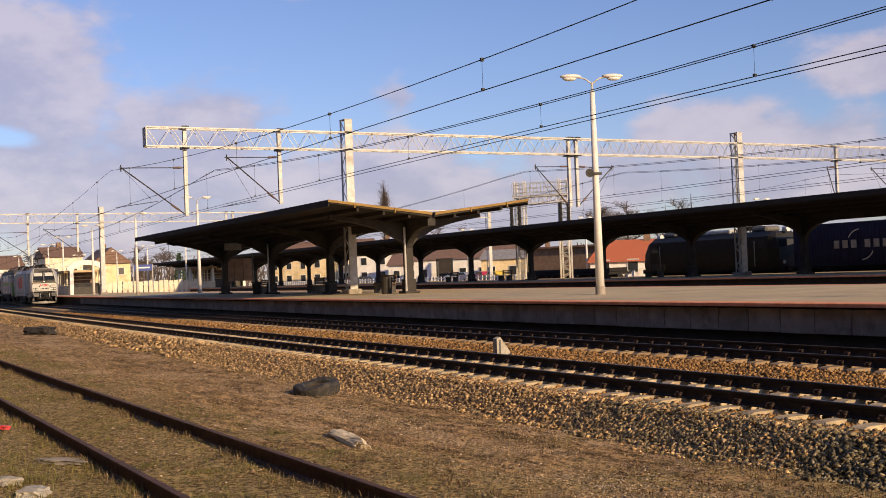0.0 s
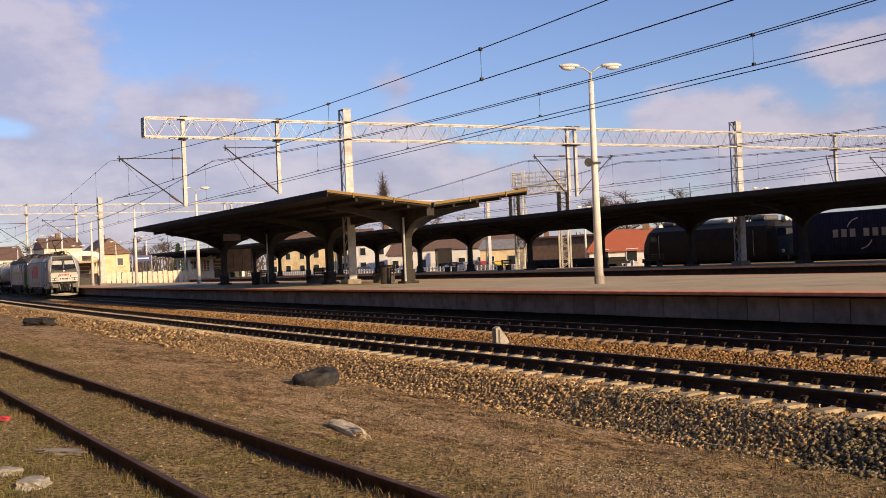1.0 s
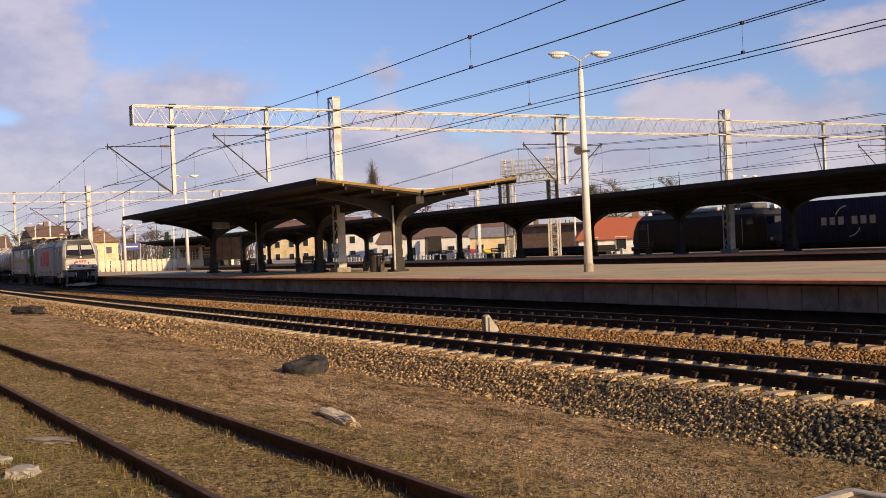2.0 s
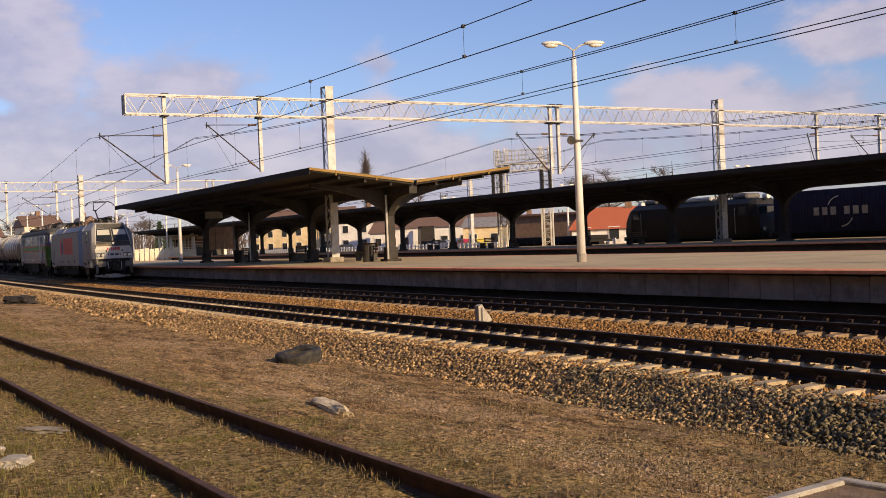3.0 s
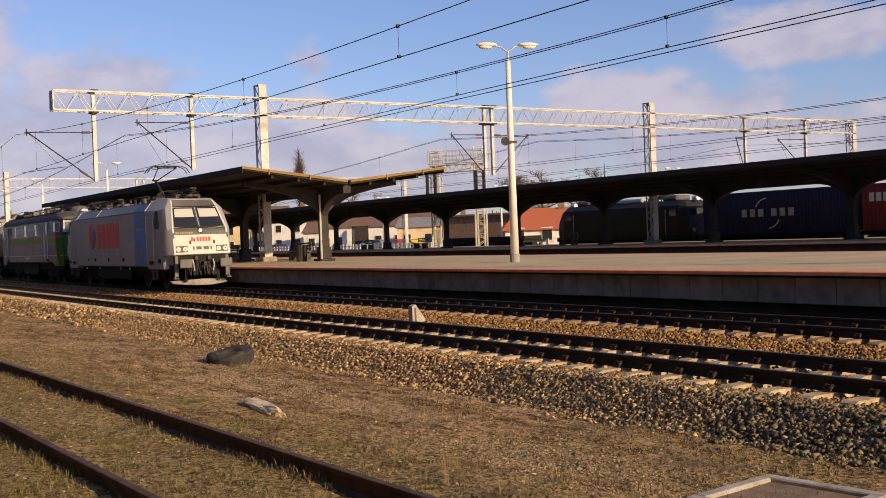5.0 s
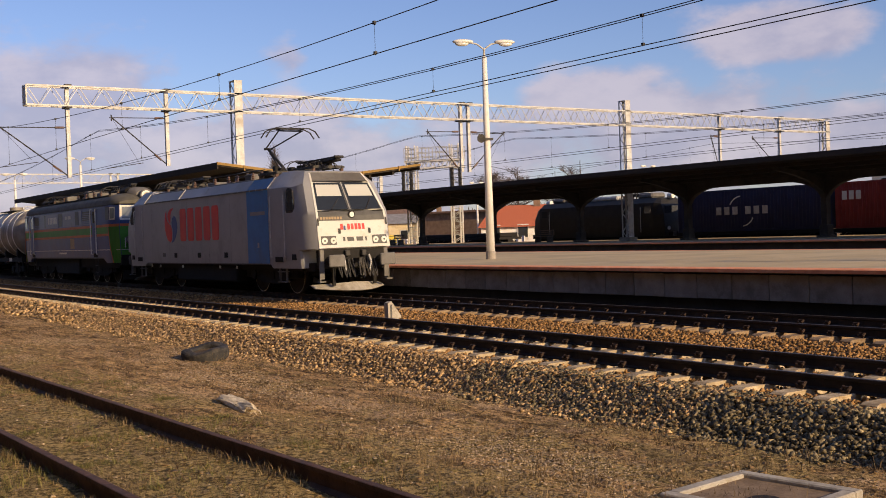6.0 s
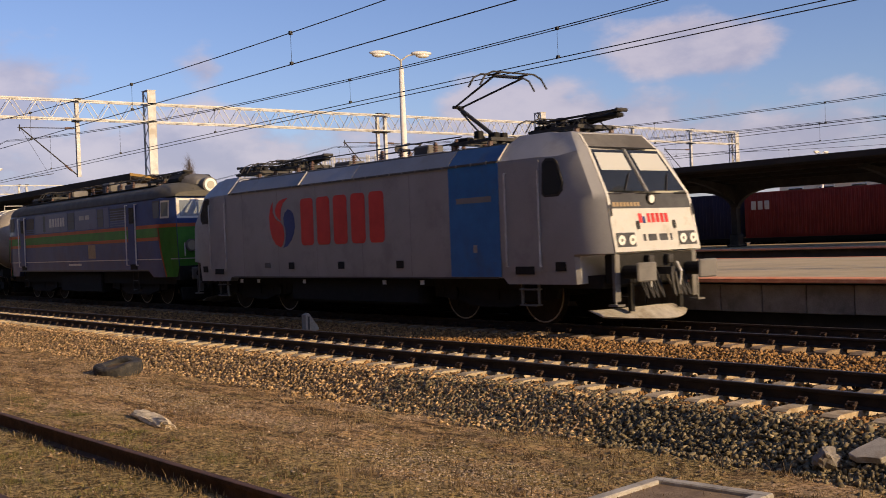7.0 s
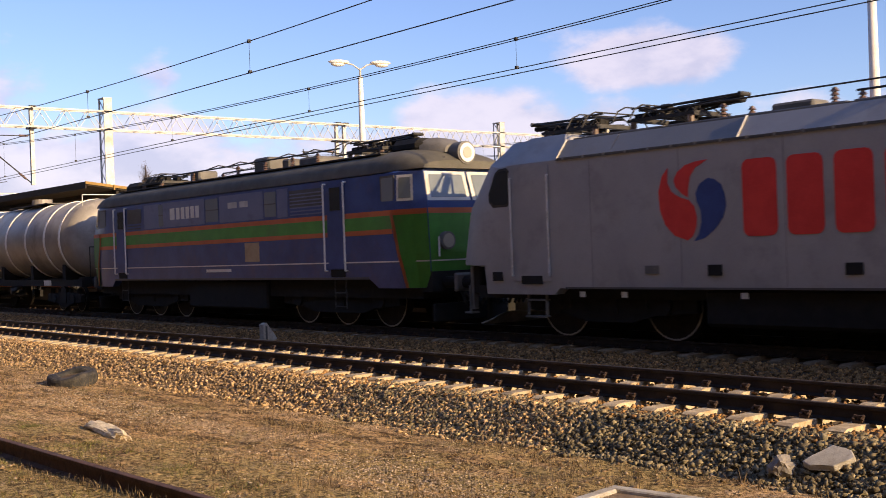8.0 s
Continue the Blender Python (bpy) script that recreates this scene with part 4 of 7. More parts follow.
def pantograph(parent, x, up, facing, z=3.9):
    """Single-arm pantograph: a base, two arms and a pan."""
    f = facing
    p = part("pantograph", boxes((x - 0.75, x + 0.75, -0.55, -0.47, z, z + 0.06), (x - 0.75, x + 0.75, 0.47, 0.55, z, z + 0.06), (x - 0.08, x + 0.08, -0.5, 0.5, z, z + 0.1),
             (x - 0.7, x - 0.6, -0.5, 0.5, z, z + 0.08), (x + 0.6, x + 0.7, -0.5, 0.5, z, z + 0.08)), M["dark_steel"], parent, "raised pantograph" if up else "folded pantograph")
    if up:
        knee, head = Vector((x - f * 1.05, 0, z + 0.95)), Vector((x + f * 0.75, 0, 5.36))
    else:
        knee, head = Vector((x - f * 1.42, 0, z + 0.30)), Vector((x + f * 0.55, 0, z + 0.22))
    foot = Vector((x + f * 0.35, 0, z + 0.08))
    bm = bmesh.new()
    tube(bm, foot, knee, 0.05)
    tube(bm, foot + Vector((-f * 0.45, 0.05, 0)), knee + Vector((0.1 * f, 0, -0.12)), 0.022)
    part("lower_arm", bm, M["dark_steel"], p)
    bm = bmesh.new()
    for s in (-1, 1):
        tube(bm, knee + Vector((0, 0.1 * s, 0)), head + Vector((0, 0.42 * s, 0)), 0.025)
    tube(bm, knee - Vector((0, 0.15, 0)), knee + Vector((0, 0.15, 0)), 0.04)
    tube(bm, head - Vector((0, 0.45, 0)), head + Vector((0, 0.45, 0)), 0.025)
    part("upper_arm", bm, M["dark_steel"], p)
    bm = bmesh.new()
    for o in (-0.2, 0.2):
        pts = [(-0.98, -0.24), (-0.82, -0.02), (-0.6, 0.07), (0.6, 0.07), (0.82, -0.02), (0.98, -0.24)]
        for a, b in zip(pts, pts[1:]):
            tube(bm, head + Vector((o, a[0], a[1])), head + Vector((o, b[0], b[1])), 0.022 if up else 0.015, 6)
    for y in (-0.4, 0.4):
        tube(bm, head + Vector((-0.22, y, 0.05)), head + Vector((0.22, y, 0.05)), 0.02, 6)
    part("collector_pan", bm, M["dark_steel"], p)
    if not up:
        part("arm_beam", boxes((min(x, knee.x), max(x, knee.x), -0.10, 0.10, z + 0.16, z + 0.25), bevel=0.03), M["under"], p, "thick folded arm")
        bm = bmesh.new()
        for s in (-1, 1):
            tube(bm, (x + f * 0.6, 0.42 * s, z + 0.1), (knee.x + f * 0.25, 0.16 * s, z + 0.27), 0.02, 6)
            tube(bm, (x - f * 0.2, 0.3 * s, z + 0.02), (x + f * 0.4, 0.5 * s, z + 0.26), 0.018, 6)
            tube(bm, (x - f * 0.9, 0.2 * s, z - 0.05), (x - f * 0.5, 0.25 * s, z + 0.22), 0.015, 6)
        part("control_rod", bm, M["dark_steel"], p)
        for k in range(4):
            part("cable", tubes(((x - 0.5 + k * 0.33, -0.5, z + 0.02), (x - 0.4 + k * 0.33, -0.42, z + 0.17), 0.016), ((x - 0.4 + k * 0.33, -0.42, z + 0.17), (x - 0.24 + k * 0.33, -0.46, z + 0.03), 0.016), n=6), M["rubber"], p)
    for k, (dx, dy, w, h) in enumerate(((-0.45, -0.35, 0.5, 0.12), (0.1, 0.3, 0.34, 0.2), (0.5, -0.25, 0.26, 0.16), (-0.15, -0.15, 0.2, 0.26))):
        part("spring_box", boxes((x + dx - w / 2, x + dx + w / 2, dy - 0.08, dy + 0.08, z + 0.04, z + 0.04 + h), bevel=0.02), M["under"], p)
    for y in (-0.5, 0.5):
        for o in (-0.65, 0.65):
            part("foot_insulator", tubes(((x + o, y, z - 0.16), (x + o, y, z + 0.01), 0.06)), M["ceramic"], p)


def insulators(parent, rows):
    for x, y, z, h in rows:
        bm = bmesh.new()
        for k in range(5):
            tube(bm, (x, y, z + h * k / 5), (x, y, z + h * (k + 0.6) / 5), 0.075, 10, 0.05)
        tube(bm, (x, y, z), (x, y, z + h), 0.035, 8)
        part("insulator", bm, M["ceramic"], parent)


def mirror_ring(half, x):
    """A closed ring from the half outline (y, z, dx), low to high."""
    return [(x + d, -y, z) for y, z, d in half] + [(x + d, y, z) for y, z, d in reversed(half)]


def plate(parent, name, material, pts, label=""):
    bm = bmesh.new()
    bm.faces.new([bm.verts.new(p) for p in pts])
    return part(name, bm, material, parent, label)


def side_panel(parent, name, material, x0, x1, z0, z1, y, label="", depth=0.012):
    """A thin raised panel on both flanks at y."""
    made = None
    for s in (-1, 1):
        made = part(name, boxes((min(x0, x1), max(x0, x1), s * y if s > 0 else -y - depth, y + depth if s > 0 else -y, z0, z1)), material, parent, label)
    return made


def blob(bm, outline, y, s):
    """A flat raised shape on a flank: outline (x, z)."""
    prism(bm, outline, y, y + s * 0.010, "y")


def silver_loco():
    t = thing("silver_locomotive", "silver electric locomotive with a bright blue band and red lettering", "locomotive")
    # half outlines (across, up, set-back)
    nose = [(1.16, 0.86, -0.70), (1.18, 1.38, -0.70), (1.22, 1.42, 0.05), (1.20, 2.42, -0.14), (1.19, 2.58, -0.20), (1.02, 3.46, -0.78), (0.92, 3.80, -1.12)]
    chin = [(1.40, 0.84, 0), (1.455, 1.38, 0), (1.46, 1.42, 0), (1.485, 2.42, 0), (1.485, 2.58, 0), (1.42, 3.34, -0.42), (0.98, 3.85, -0.85)]
    mid_nose = [(1.34, 0.85, -0.46), (1.39, 1.38, -0.46), (1.37, 1.42, 0), (1.37, 2.42, -0.06), (1.36, 2.58, -0.1), (1.24, 3.42, -0.58), (0.95, 3.84, -1.02)]
    cabr = [(1.46, 0.84, 0), (1.488, 1.38, 0), (1.49, 1.42, 0), (1.49, 2.42, 0), (1.49, 2.58, 0), (1.46, 3.36, 0), (1.02, 3.88, 0)]
    midr = [(1.46, 0.96, 0), (1.488, 1.38, 0), (1.49, 1.42, 0), (1.49, 2.42, 0), (1.49, 2.58, 0), (1.485, 3.36, 0), (1.18, 3.72, 0)]
    rings = []
    for s in (-1, 1):
        seq = [mirror_ring([(a, b, d * s if s > 0 else -d) for a, b, d in nose], s * 8.92), mirror_ring([(a, b, d * s) for a, b, d in mid_nose], s * 8.66), mirror_ring([(a, b, d * s) for a, b, d in chin], s * 8.12), mirror_ring(cabr, s * 7.1), mirror_ring(cabr, s * 6.20), mirror_ring(midr, s * 6.06)]
        rings += seq if s < 0 else seq[::-1]
    bm = bmesh.new()
    loft(bm, rings)
    body = part("body", bm, M["silver"], t, "silver painted body shell, dusty", crease=24)
    # flanks
    side_panel(body, "blue_band", M["loco_blue"], 4.36, 6.02, 0.99, 3.34, 1.486, "bright blue band")
    side_panel(body, "writing_bar", M["roof_slope"], 4.62, 5.78, 2.55, 2.67, 1.499, "faint grey bar in place of a company name", 0.003)
    side_panel(body, "notice_bar", M["galv"], 5.15, 5.27, 1.5, 1.66, 1.499, "", 0.003)
    for x0, x1, c in ((-5.98, -4.72, "roof_slope"), (-4.69, -2.05, "roof_slope"), (-1.99, 0.48, "silver"), (0.53, 4.33, "roof_slope"), (4.36, 6.0, "slope_blue")):
        for s in (-1, 1):
            bm = bmesh.new()
            prism(bm, [(s * 1.49, 3.372), (s * 1.194, 3.728), (s * 1.17, 3.70), (s * 1.466, 3.35)], x0, x1)
            part("roof_slope", bm, M[c], body, "dirty sloping roof edge panel")
    side_panel(body, "gutter_rail", M["charcoal"], -6.0, 6.0, 3.34, 3.385, 1.478, "", 0.035)
    for k in range(24):
        side_panel(body, "gutter_clip", M["roof_slope"], -5.85 + k * 0.5, -5.80 + k * 0.5, 3.33, 3.395, 1.512, "", 0.006)
    for x in (-6.0, -2.02, 6.05):
        for s in (-1, 1):
            part("roof_seam", tubes(((x, s * 1.50, 3.38), (x, s * 1.20, 3.745), 0.018), n=6), M["galv"], body, "pale steel seam strip")
    for x in (-5.2, -3.2, -1.2, 0.9, 2.9):
        side_panel(body, "panel_joint", M["roof_slope"], x - 0.006, x + 0.006, 1.0, 3.33, 1.4895, "", 0.0025)
    for k, x in enumerate((-5.6, -4.6, -2.1, 1.6, 3.1)):
        side_panel(body, "notice_plate", M["white"], x, x + 0.13, 0.80, 0.90, 1.40, "small white notice plate", 0.02)
    side_panel(body, "skirt_line", M["charcoal"], -5.9, 5.9, 0.95, 0.985, 1.465)
    for x0 in (6.25, -7.25):
        d = side_panel(body, "cab_door", M["silver"], x0, x0 + 1.0, 1.1, 3.3, 1.487, "silver cab door", 0.008)
        for o in (0.0, 1.0):
            for s in (-1, 1):
                part("grab_rail", tubes(((x0 + o, s * 1.54, 1.2), (x0 + o, s * 1.54, 3.1), 0.02), ((x0 + o, s * 1.49, 1.2), (x0 + o, s * 1.54, 1.2), 0.015), ((x0 + o, s * 1.49, 3.1), (x0 + o, s * 1.54, 3.1), 0.015)), M["galv"], body, "bright steel grab rail")
        # plate proud of the flank; its near-black colour draws a recess's shade
        side_panel(body, "step_recess_plate", M["under"], x0 + 0.22, x0 + 0.78, 1.04, 1.2, 1.49)
    for s in (-1, 1):
        for e in (-1, 1):
            # cab side window, cut at a slant towards the nose
            xs = [7.35, 7.42, 7.76, 7.86, 7.87, 7.72, 7.63, 7.44, 7.35]
            zs = [2.66, 2.60, 2.60, 2.69, 2.84, 3.20, 3.26, 3.27, 3.20]
            for name, grow, lift, c, label in (("window_frame", 1.14, 0.0, "rubber", "black rubber window frame"), ("cab_side_window", 1.0, 0.006, "glass", "dark cab side window")):
                bm = bmesh.new()
                prism(bm, [(e * (7.6 + (a - 7.6) * grow), 2.93 + (b - 2.93) * grow) for a, b in zip(xs, zs)], s * 1.38, s * (1.494 + lift), "y")
                for v in bm.verts:
                    if abs(v.co.y) > 1.45 and v.co.z > 3:
                        v.co.y -= s * 0.035
                part(name, bm, M[c], body, label)
            part("vent", boxes((e * 7.75 - 0.14, e * 7.75 + 0.14, s * 1.40 if s > 0 else -1.47, 1.47 if s > 0 else -1.40, 1.1, 1.28)), M["under"], body)
    side_panel(body, "flank_vent", M["roof_grey"], -3.98, -3.68, 1.22, 1.36, 1.488)
    for x in (2.44, -0.08, -2.53):
        side_panel(body, "flank_socket", M["under"], x - 0.14, x + 0.14, 1.18, 1.36, 1.488)
    # big letters shown as plain blocks, and the two-drop emblem
    for s in (-1, 1):
        w, h0, h1 = 0.62, 1.80, 3.02
        for k in range(5):
            x = -1.95 + k * 0.80 if s < 0 else 1.95 - k * 0.80 - 0.62
            bm = bmesh.new()
            r = 0.12
            out = []
            for cx, cz, a0 in ((x + w - r, h1 - r, 0), (x + r, h1 - r, 90), (x + r, h0 + r, 180), (x + w - r, h0 + r, 270)):
                out += [(cx + r * math.cos(radians(a0 + a)), cz + r * math.sin(radians(a0 + a))) for a in (0, 30, 60, 90)]
            blob(bm, out, s * 1.491, s)
            part("letter_block", bm, M["red"], body, "plain red block in place of a letter")
        cx, cz = 2.95 * s, 2.42
        drops = (("red", [(-0.47, 0.58), (-0.60, 0.44), (-0.68, 0.19), (-0.66, -0.12), (-0.56, -0.37), (-0.37, -0.56), (-0.10, -0.65), (0.01, -0.58), (0.08, -0.44), (0.10, -0.27),
                          (0.05, -0.09), (-0.06, 0.02), (-0.25, 0.08), (-0.41, 0.18), (-0.49, 0.33)]),
                 ("red", [(0.34, 0.66), (0.12, 0.65), (-0.11, 0.60), (-0.27, 0.50), (-0.35, 0.37), (-0.32, 0.25), (-0.20, 0.14), (-0.07, 0.06), (-0.06, 0.22), (-0.02, 0.40), (0.09, 0.54)]),
                 ("navy", [(0.34, 0.36), (0.47, 0.33), (0.59, 0.24), (0.66, 0.08), (0.68, -0.11), (0.61, -0.30), (0.47, -0.47), (0.25, -0.62), (0.03, -0.67), (0.13, -0.55),
                           (0.19, -0.36), (0.18, -0.16), (0.11, -0.02), (0.09, 0.12), (0.17, 0.27)]))
        for colour, shape in drops:
            bm = bmesh.new()
            blob(bm, [(cx - s * a, cz + b) for a, b in shape], s * 1.491, s)
            part("emblem_drop", bm, M[colour], body, "curved drop of the emblem")
    # both fronts
    for e in (-1, 1):
        def fp(y, z, out=0.012):
            """A point of the front face at height z, a little proud of it."""
            for (w0, z0, d0), (w1, z1, d1) in zip(nose, nose[1:]):
                if z0 <= z <= z1:
                    u = (z - z0) / (z1 - z0)
                    return (e * (8.92 + d0 + (d1 - d0) * u + out), y * (w0 + (w1 - w0) * u), z)
        def quad(name, material, y0, y1, z0, z1, label="", out=0.012):
            rows = [z0] + [p[1] for p in nose if z0 + 0.02 < p[1] < z1 - 0.02] + [z1]
            bm = bmesh.new()
            for a, b in zip(rows, rows[1:]):
                bm.faces.new([bm.verts.new(p) for p in (fp(y0, a, out), fp(y1, a, out), fp(y1, b, out), fp(y0, b, out))])
            bmesh.ops.solidify(bm, geom=bm.faces[:], thickness=0.01)
            return part(name, bm, M[material], body, label)
        quad("front_panel", "white", -0.98, 0.98, 1.44, 2.26, "white lower front panel")
        quad("dark_panel", "charcoal", -0.98, 0.98, 2.265, 2.56, "charcoal panel below the windscreen")
        quad("brow_panel", "roof_grey", -0.95, 0.95, 3.50, 3.78, "grey brow above the windscreen")
        quad("brow_seam", "under", -0.96, 0.96, 3.475, 3.505, out=0.02)
        for a, b in ((-0.93, -0.05), (0.05, 0.93)):
            quad("windscreen", "glass", a, b, 2.60, 3.44, "dark windscreen half")
            s2 = 0.06
            bm = bmesh.new()
            bm.faces.new([bm.verts.new((q[0] + e * 0.006, q[1], q[2])) for q in (fp(a + s2, 3.02), fp(b - s2, 3.02), fp(b - s2, 3.38), fp(a + s2, 3.38))])
            part("sun_blind", bm, M["pale_glass"], body, "pale sun blind behind the windscreen")
        quad("windscreen_pillar", "charcoal", -0.05, 0.05, 2.58, 3.48, "dark windscreen pillar", 0.022)
        quad("pillar_strip", "galv", -0.012, 0.012, 2.60, 3.47, out=0.032)
        for a, b in ((-1.0, -0.94), (0.94, 1.0)):
            quad("edge_trim", "white", a, b, 1.44, 3.76, "white corner edge", 0.018)
        for a in (-0.72, 0.72):
            quad("headlight_bezel", "charcoal", a - 0.21, a + 0.21, 1.53, 1.80, "black headlight cluster", 0.022)
            for o in (-0.12, 0.12):
                q = fp(a + o, 1.66, 0.018)
                part("headlight", tubes((q, (q[0] + e * 0.03, q[1], q[2]), 0.095), n=16), M["lamp_glass"], body, "round headlight")
                part("reflector", tubes((q, (q[0] + e * 0.036, q[1], q[2]), 0.03), n=12), M["roof_grey"], body)
        for a in (-0.40, 0.46):
            quad("lamp_bracket", "dark_steel", a - 0.035, a + 0.035, 1.86, 2.02, out=0.03)
        for a in (-0.97, 0.97):
            quad("corner_grip", "dark_steel", a - 0.02, a + 0.02, 2.12, 2.34, out=0.04)
        q = fp(0, 2.44)
        part("top_light_rim", tubes((q, (q[0] + e * 0.035, q[1], q[2]), 0.12), n=16), M["under"], body)
        part("top_light", tubes((q, (q[0] + e * 0.05, q[1], q[2]), 0.08), n=14), M["lamp_glass"], body, "round upper headlight")
        for y, w in ((-0.55, 0.3), (0.45, 0.3)):
            a, b = fp(y, 2.60), fp(y + w, 2.95)
            part("wiper", tubes(((a[0] + e * 0.03, a[1], a[2]), (b[0] + e * 0.03, b[1], b[2]), 0.014), n=5), M["dark_steel"], body)
        # plain bars in place of the front lettering
        for k in range(5):
            a = -0.16 + k * 0.105
            quad("letter_block", "red", a, a + 0.075, 1.98, 2.16, "plain red block in place of a letter", 0.02)
        quad("emblem", "red", -0.36, -0.28, 1.98, 2.16, out=0.02)
        quad("emblem", "navy", -0.27, -0.21, 1.97, 2.10, out=0.02)
        for a, b in ((-0.32, -0.26), (-0.20, -0.01), (0.06, 0.25), (0.31, 0.36)):
            quad("number_bar", "charcoal", a, b, 1.63, 1.76, "dark bar in place of the running number", 0.02)
        for k in range(8):
            quad("maker_bar", "tan_roof", -0.90 + k * 0.08, -0.84 + k * 0.08, 2.30, 2.38, "ochre bar in place of a company name", 0.02)
        for y0, y1 in ((-0.95, -0.62), (-0.30, 0.30), (0.62, 0.95)):
            quad("wiper_slot", "under", y0, y1, 2.535, 2.56, out=0.02)
        for s in (-1, 1):
            bm = tubes(((e * 8.75, s * 1.27, 1.5), (e * 8.60, s * 1.33, 2.2), 0.018), ((e * 8.60, s * 1.33, 2.2), (e * 8.25, s * 1.39, 2.45), 0.018))
            part("hand_rail", bm, M["galv"], body, "bright steel hand rail")
        x = e * 8.9
        part("headstock", boxes((min(x, x - e * 0.3), max(x, x - e * 0.3), -1.15, 1.15, 0.82, 1.40), bevel=0.03), M["under"], t)
        bm = bmesh.new()
        rows = []
        for k in range(13):
            y = -1.2 + 2.4 * k / 12
            o = 0.08 + 0.72 * (abs(y) / 1.2) ** 1.4
            rows.append([(e * (8.98 - o), y, 0.40 - 0.06 * abs(y)), (e * (9.02 - o), y, 0.40 - 0.06 * abs(y)), (e * (9.40 - o), y, 0.15 + 0.09 * (y / 1.28) ** 2), (e * (9.36 - o), y, 0.13 + 0.09 * (y / 1.28) ** 2)])
        loft(bm, rows)
        part("track_plough", bm, M["slab"], t, "curved pale steel track plough")
        for s in (-1, 1):
            part("plough_bracket", boxes((e * 8.85 - 0.04, e * 8.85 + 0.04, s * 0.7 - 0.05, s * 0.7 + 0.05, 0.3, 0.9)), M["under"], t)
            part("front_step", boxes((e * 8.9 - 0.12, e * 8.9 + 0.12, s * 1.15 - 0.1, s * 1.15 + 0.1, 0.42, 0.46), (e * 8.9 - 0.02, e * 8.9 + 0.02, s * 1.18 - 0.02, s * 1.18 + 0.02, 0.46, 1.0)), M["roof_grey"], t)
        for s in (-1, 1):
            part("corner_bracket", boxes((e * 8.86 - 0.05, e * 8.86 + 0.05, s * 1.10 - 0.07, s * 1.10 + 0.07, 0.5, 1.40), bevel=0.015), M["roof_grey"], t, "grey upright corner bracket")
            part("air_cock", tubes(((e * 9.0, s * 0.45, 1.2), (e * 9.12, s * 0.45, 1.0), 0.035), ((e * 9.12, s * 0.45, 1.0), (e * 9.1, s * 0.40, 0.7), 0.025)), M["galv"], t)
            part("cable_socket", boxes((e * 8.95 - 0.08, e * 8.95 + 0.08, s * 0.28 - 0.08, s * 0.28 + 0.08, 1.18, 1.36), bevel=0.02), M["dark_steel"], t)
        buffers(t, e * 9.45, e, (0.52, 0.36))
        coupling(t, e * 9.4, e)
        bogie_frame(t, e * 5.22, 1.3, 0.625)
        for o in (-1.3, 1.3):
            wheelset(t, e * 5.22 + o, 0.625)
        for s in (-1, 1):
            part("cab_ladder", boxes(*[(e * 6.75 - 0.25, e * 6.75 + 0.25, s * 1.36 - 0.09, s * 1.36 + 0.09, z, z + 0.03) for z in (0.40, 0.72)],
                 (e * 6.75 - 0.26, e * 6.75 - 0.23, s * 1.36 - 0.03, s * 1.36 + 0.03, 0.4, 0.95), (e * 6.75 + 0.23, e * 6.75 + 0.26, s * 1.36 - 0.03, s * 1.36 + 0.03, 0.4, 0.95)), M["roof_grey"], t)
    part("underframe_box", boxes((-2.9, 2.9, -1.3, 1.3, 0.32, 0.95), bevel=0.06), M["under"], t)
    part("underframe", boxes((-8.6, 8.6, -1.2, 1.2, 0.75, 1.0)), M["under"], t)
    # roof
    part("roof_deck", boxes((-5.9, 5.9, -1.12, 1.12, 3.70, 3.76)), M["roof_grey"], t)
    for x0, x1 in ((-5.7, -3.9), (-3.8, -0.4), (-0.3, 2.1), (2.2, 3.6)):
        part("roof_hatch", boxes((x0, x1, -0.98, 0.98, 3.755, 3.80), bevel=0.02), M["roof_grey"], t)
    pantograph(t, 4.0, True, 1, 3.95)
    pantograph(t, 6.7, False, -1, 3.95)
    pantograph(t, -4.3, False, -1, 3.98)
    pantograph(t, -6.55, False, 1, 3.98)
    insulators(t, [(x, y, 3.78, 0.32) for x in (3.4, 2.6, 1.2, 0.4, -0.9, -3.0) for y in (-0.45, 0.4)])
    part("roof_conductor", tubes(((-4.5, -0.45, 4.14), (3.6, -0.45, 4.14), 0.015), ((-1.0, 0.4, 4.12), (3.4, 0.4, 4.12), 0.02), ((1.2, -0.45, 4.14), (0.4, 0.4, 4.3), 0.02)), M["dark_steel"], t)
    part("breaker", boxes((1.5, 2.1, -0.3, 0.2, 3.8, 4.1), bevel=0.04), M["roof_grey"], t)
    part("choke_box", boxes((-2.2, -1.4, -0.25, 0.25, 3.8, 4.0), bevel=0.04), M["roof_grey"], t)
    part("aerial", tubes(((6.3, 0.3, 3.86), (6.3, 0.3, 4.15), 0.03), ((-6.3, 0.3, 3.86), (-6.3, 0.3, 4.1), 0.03)), M["white"], t)
    return t


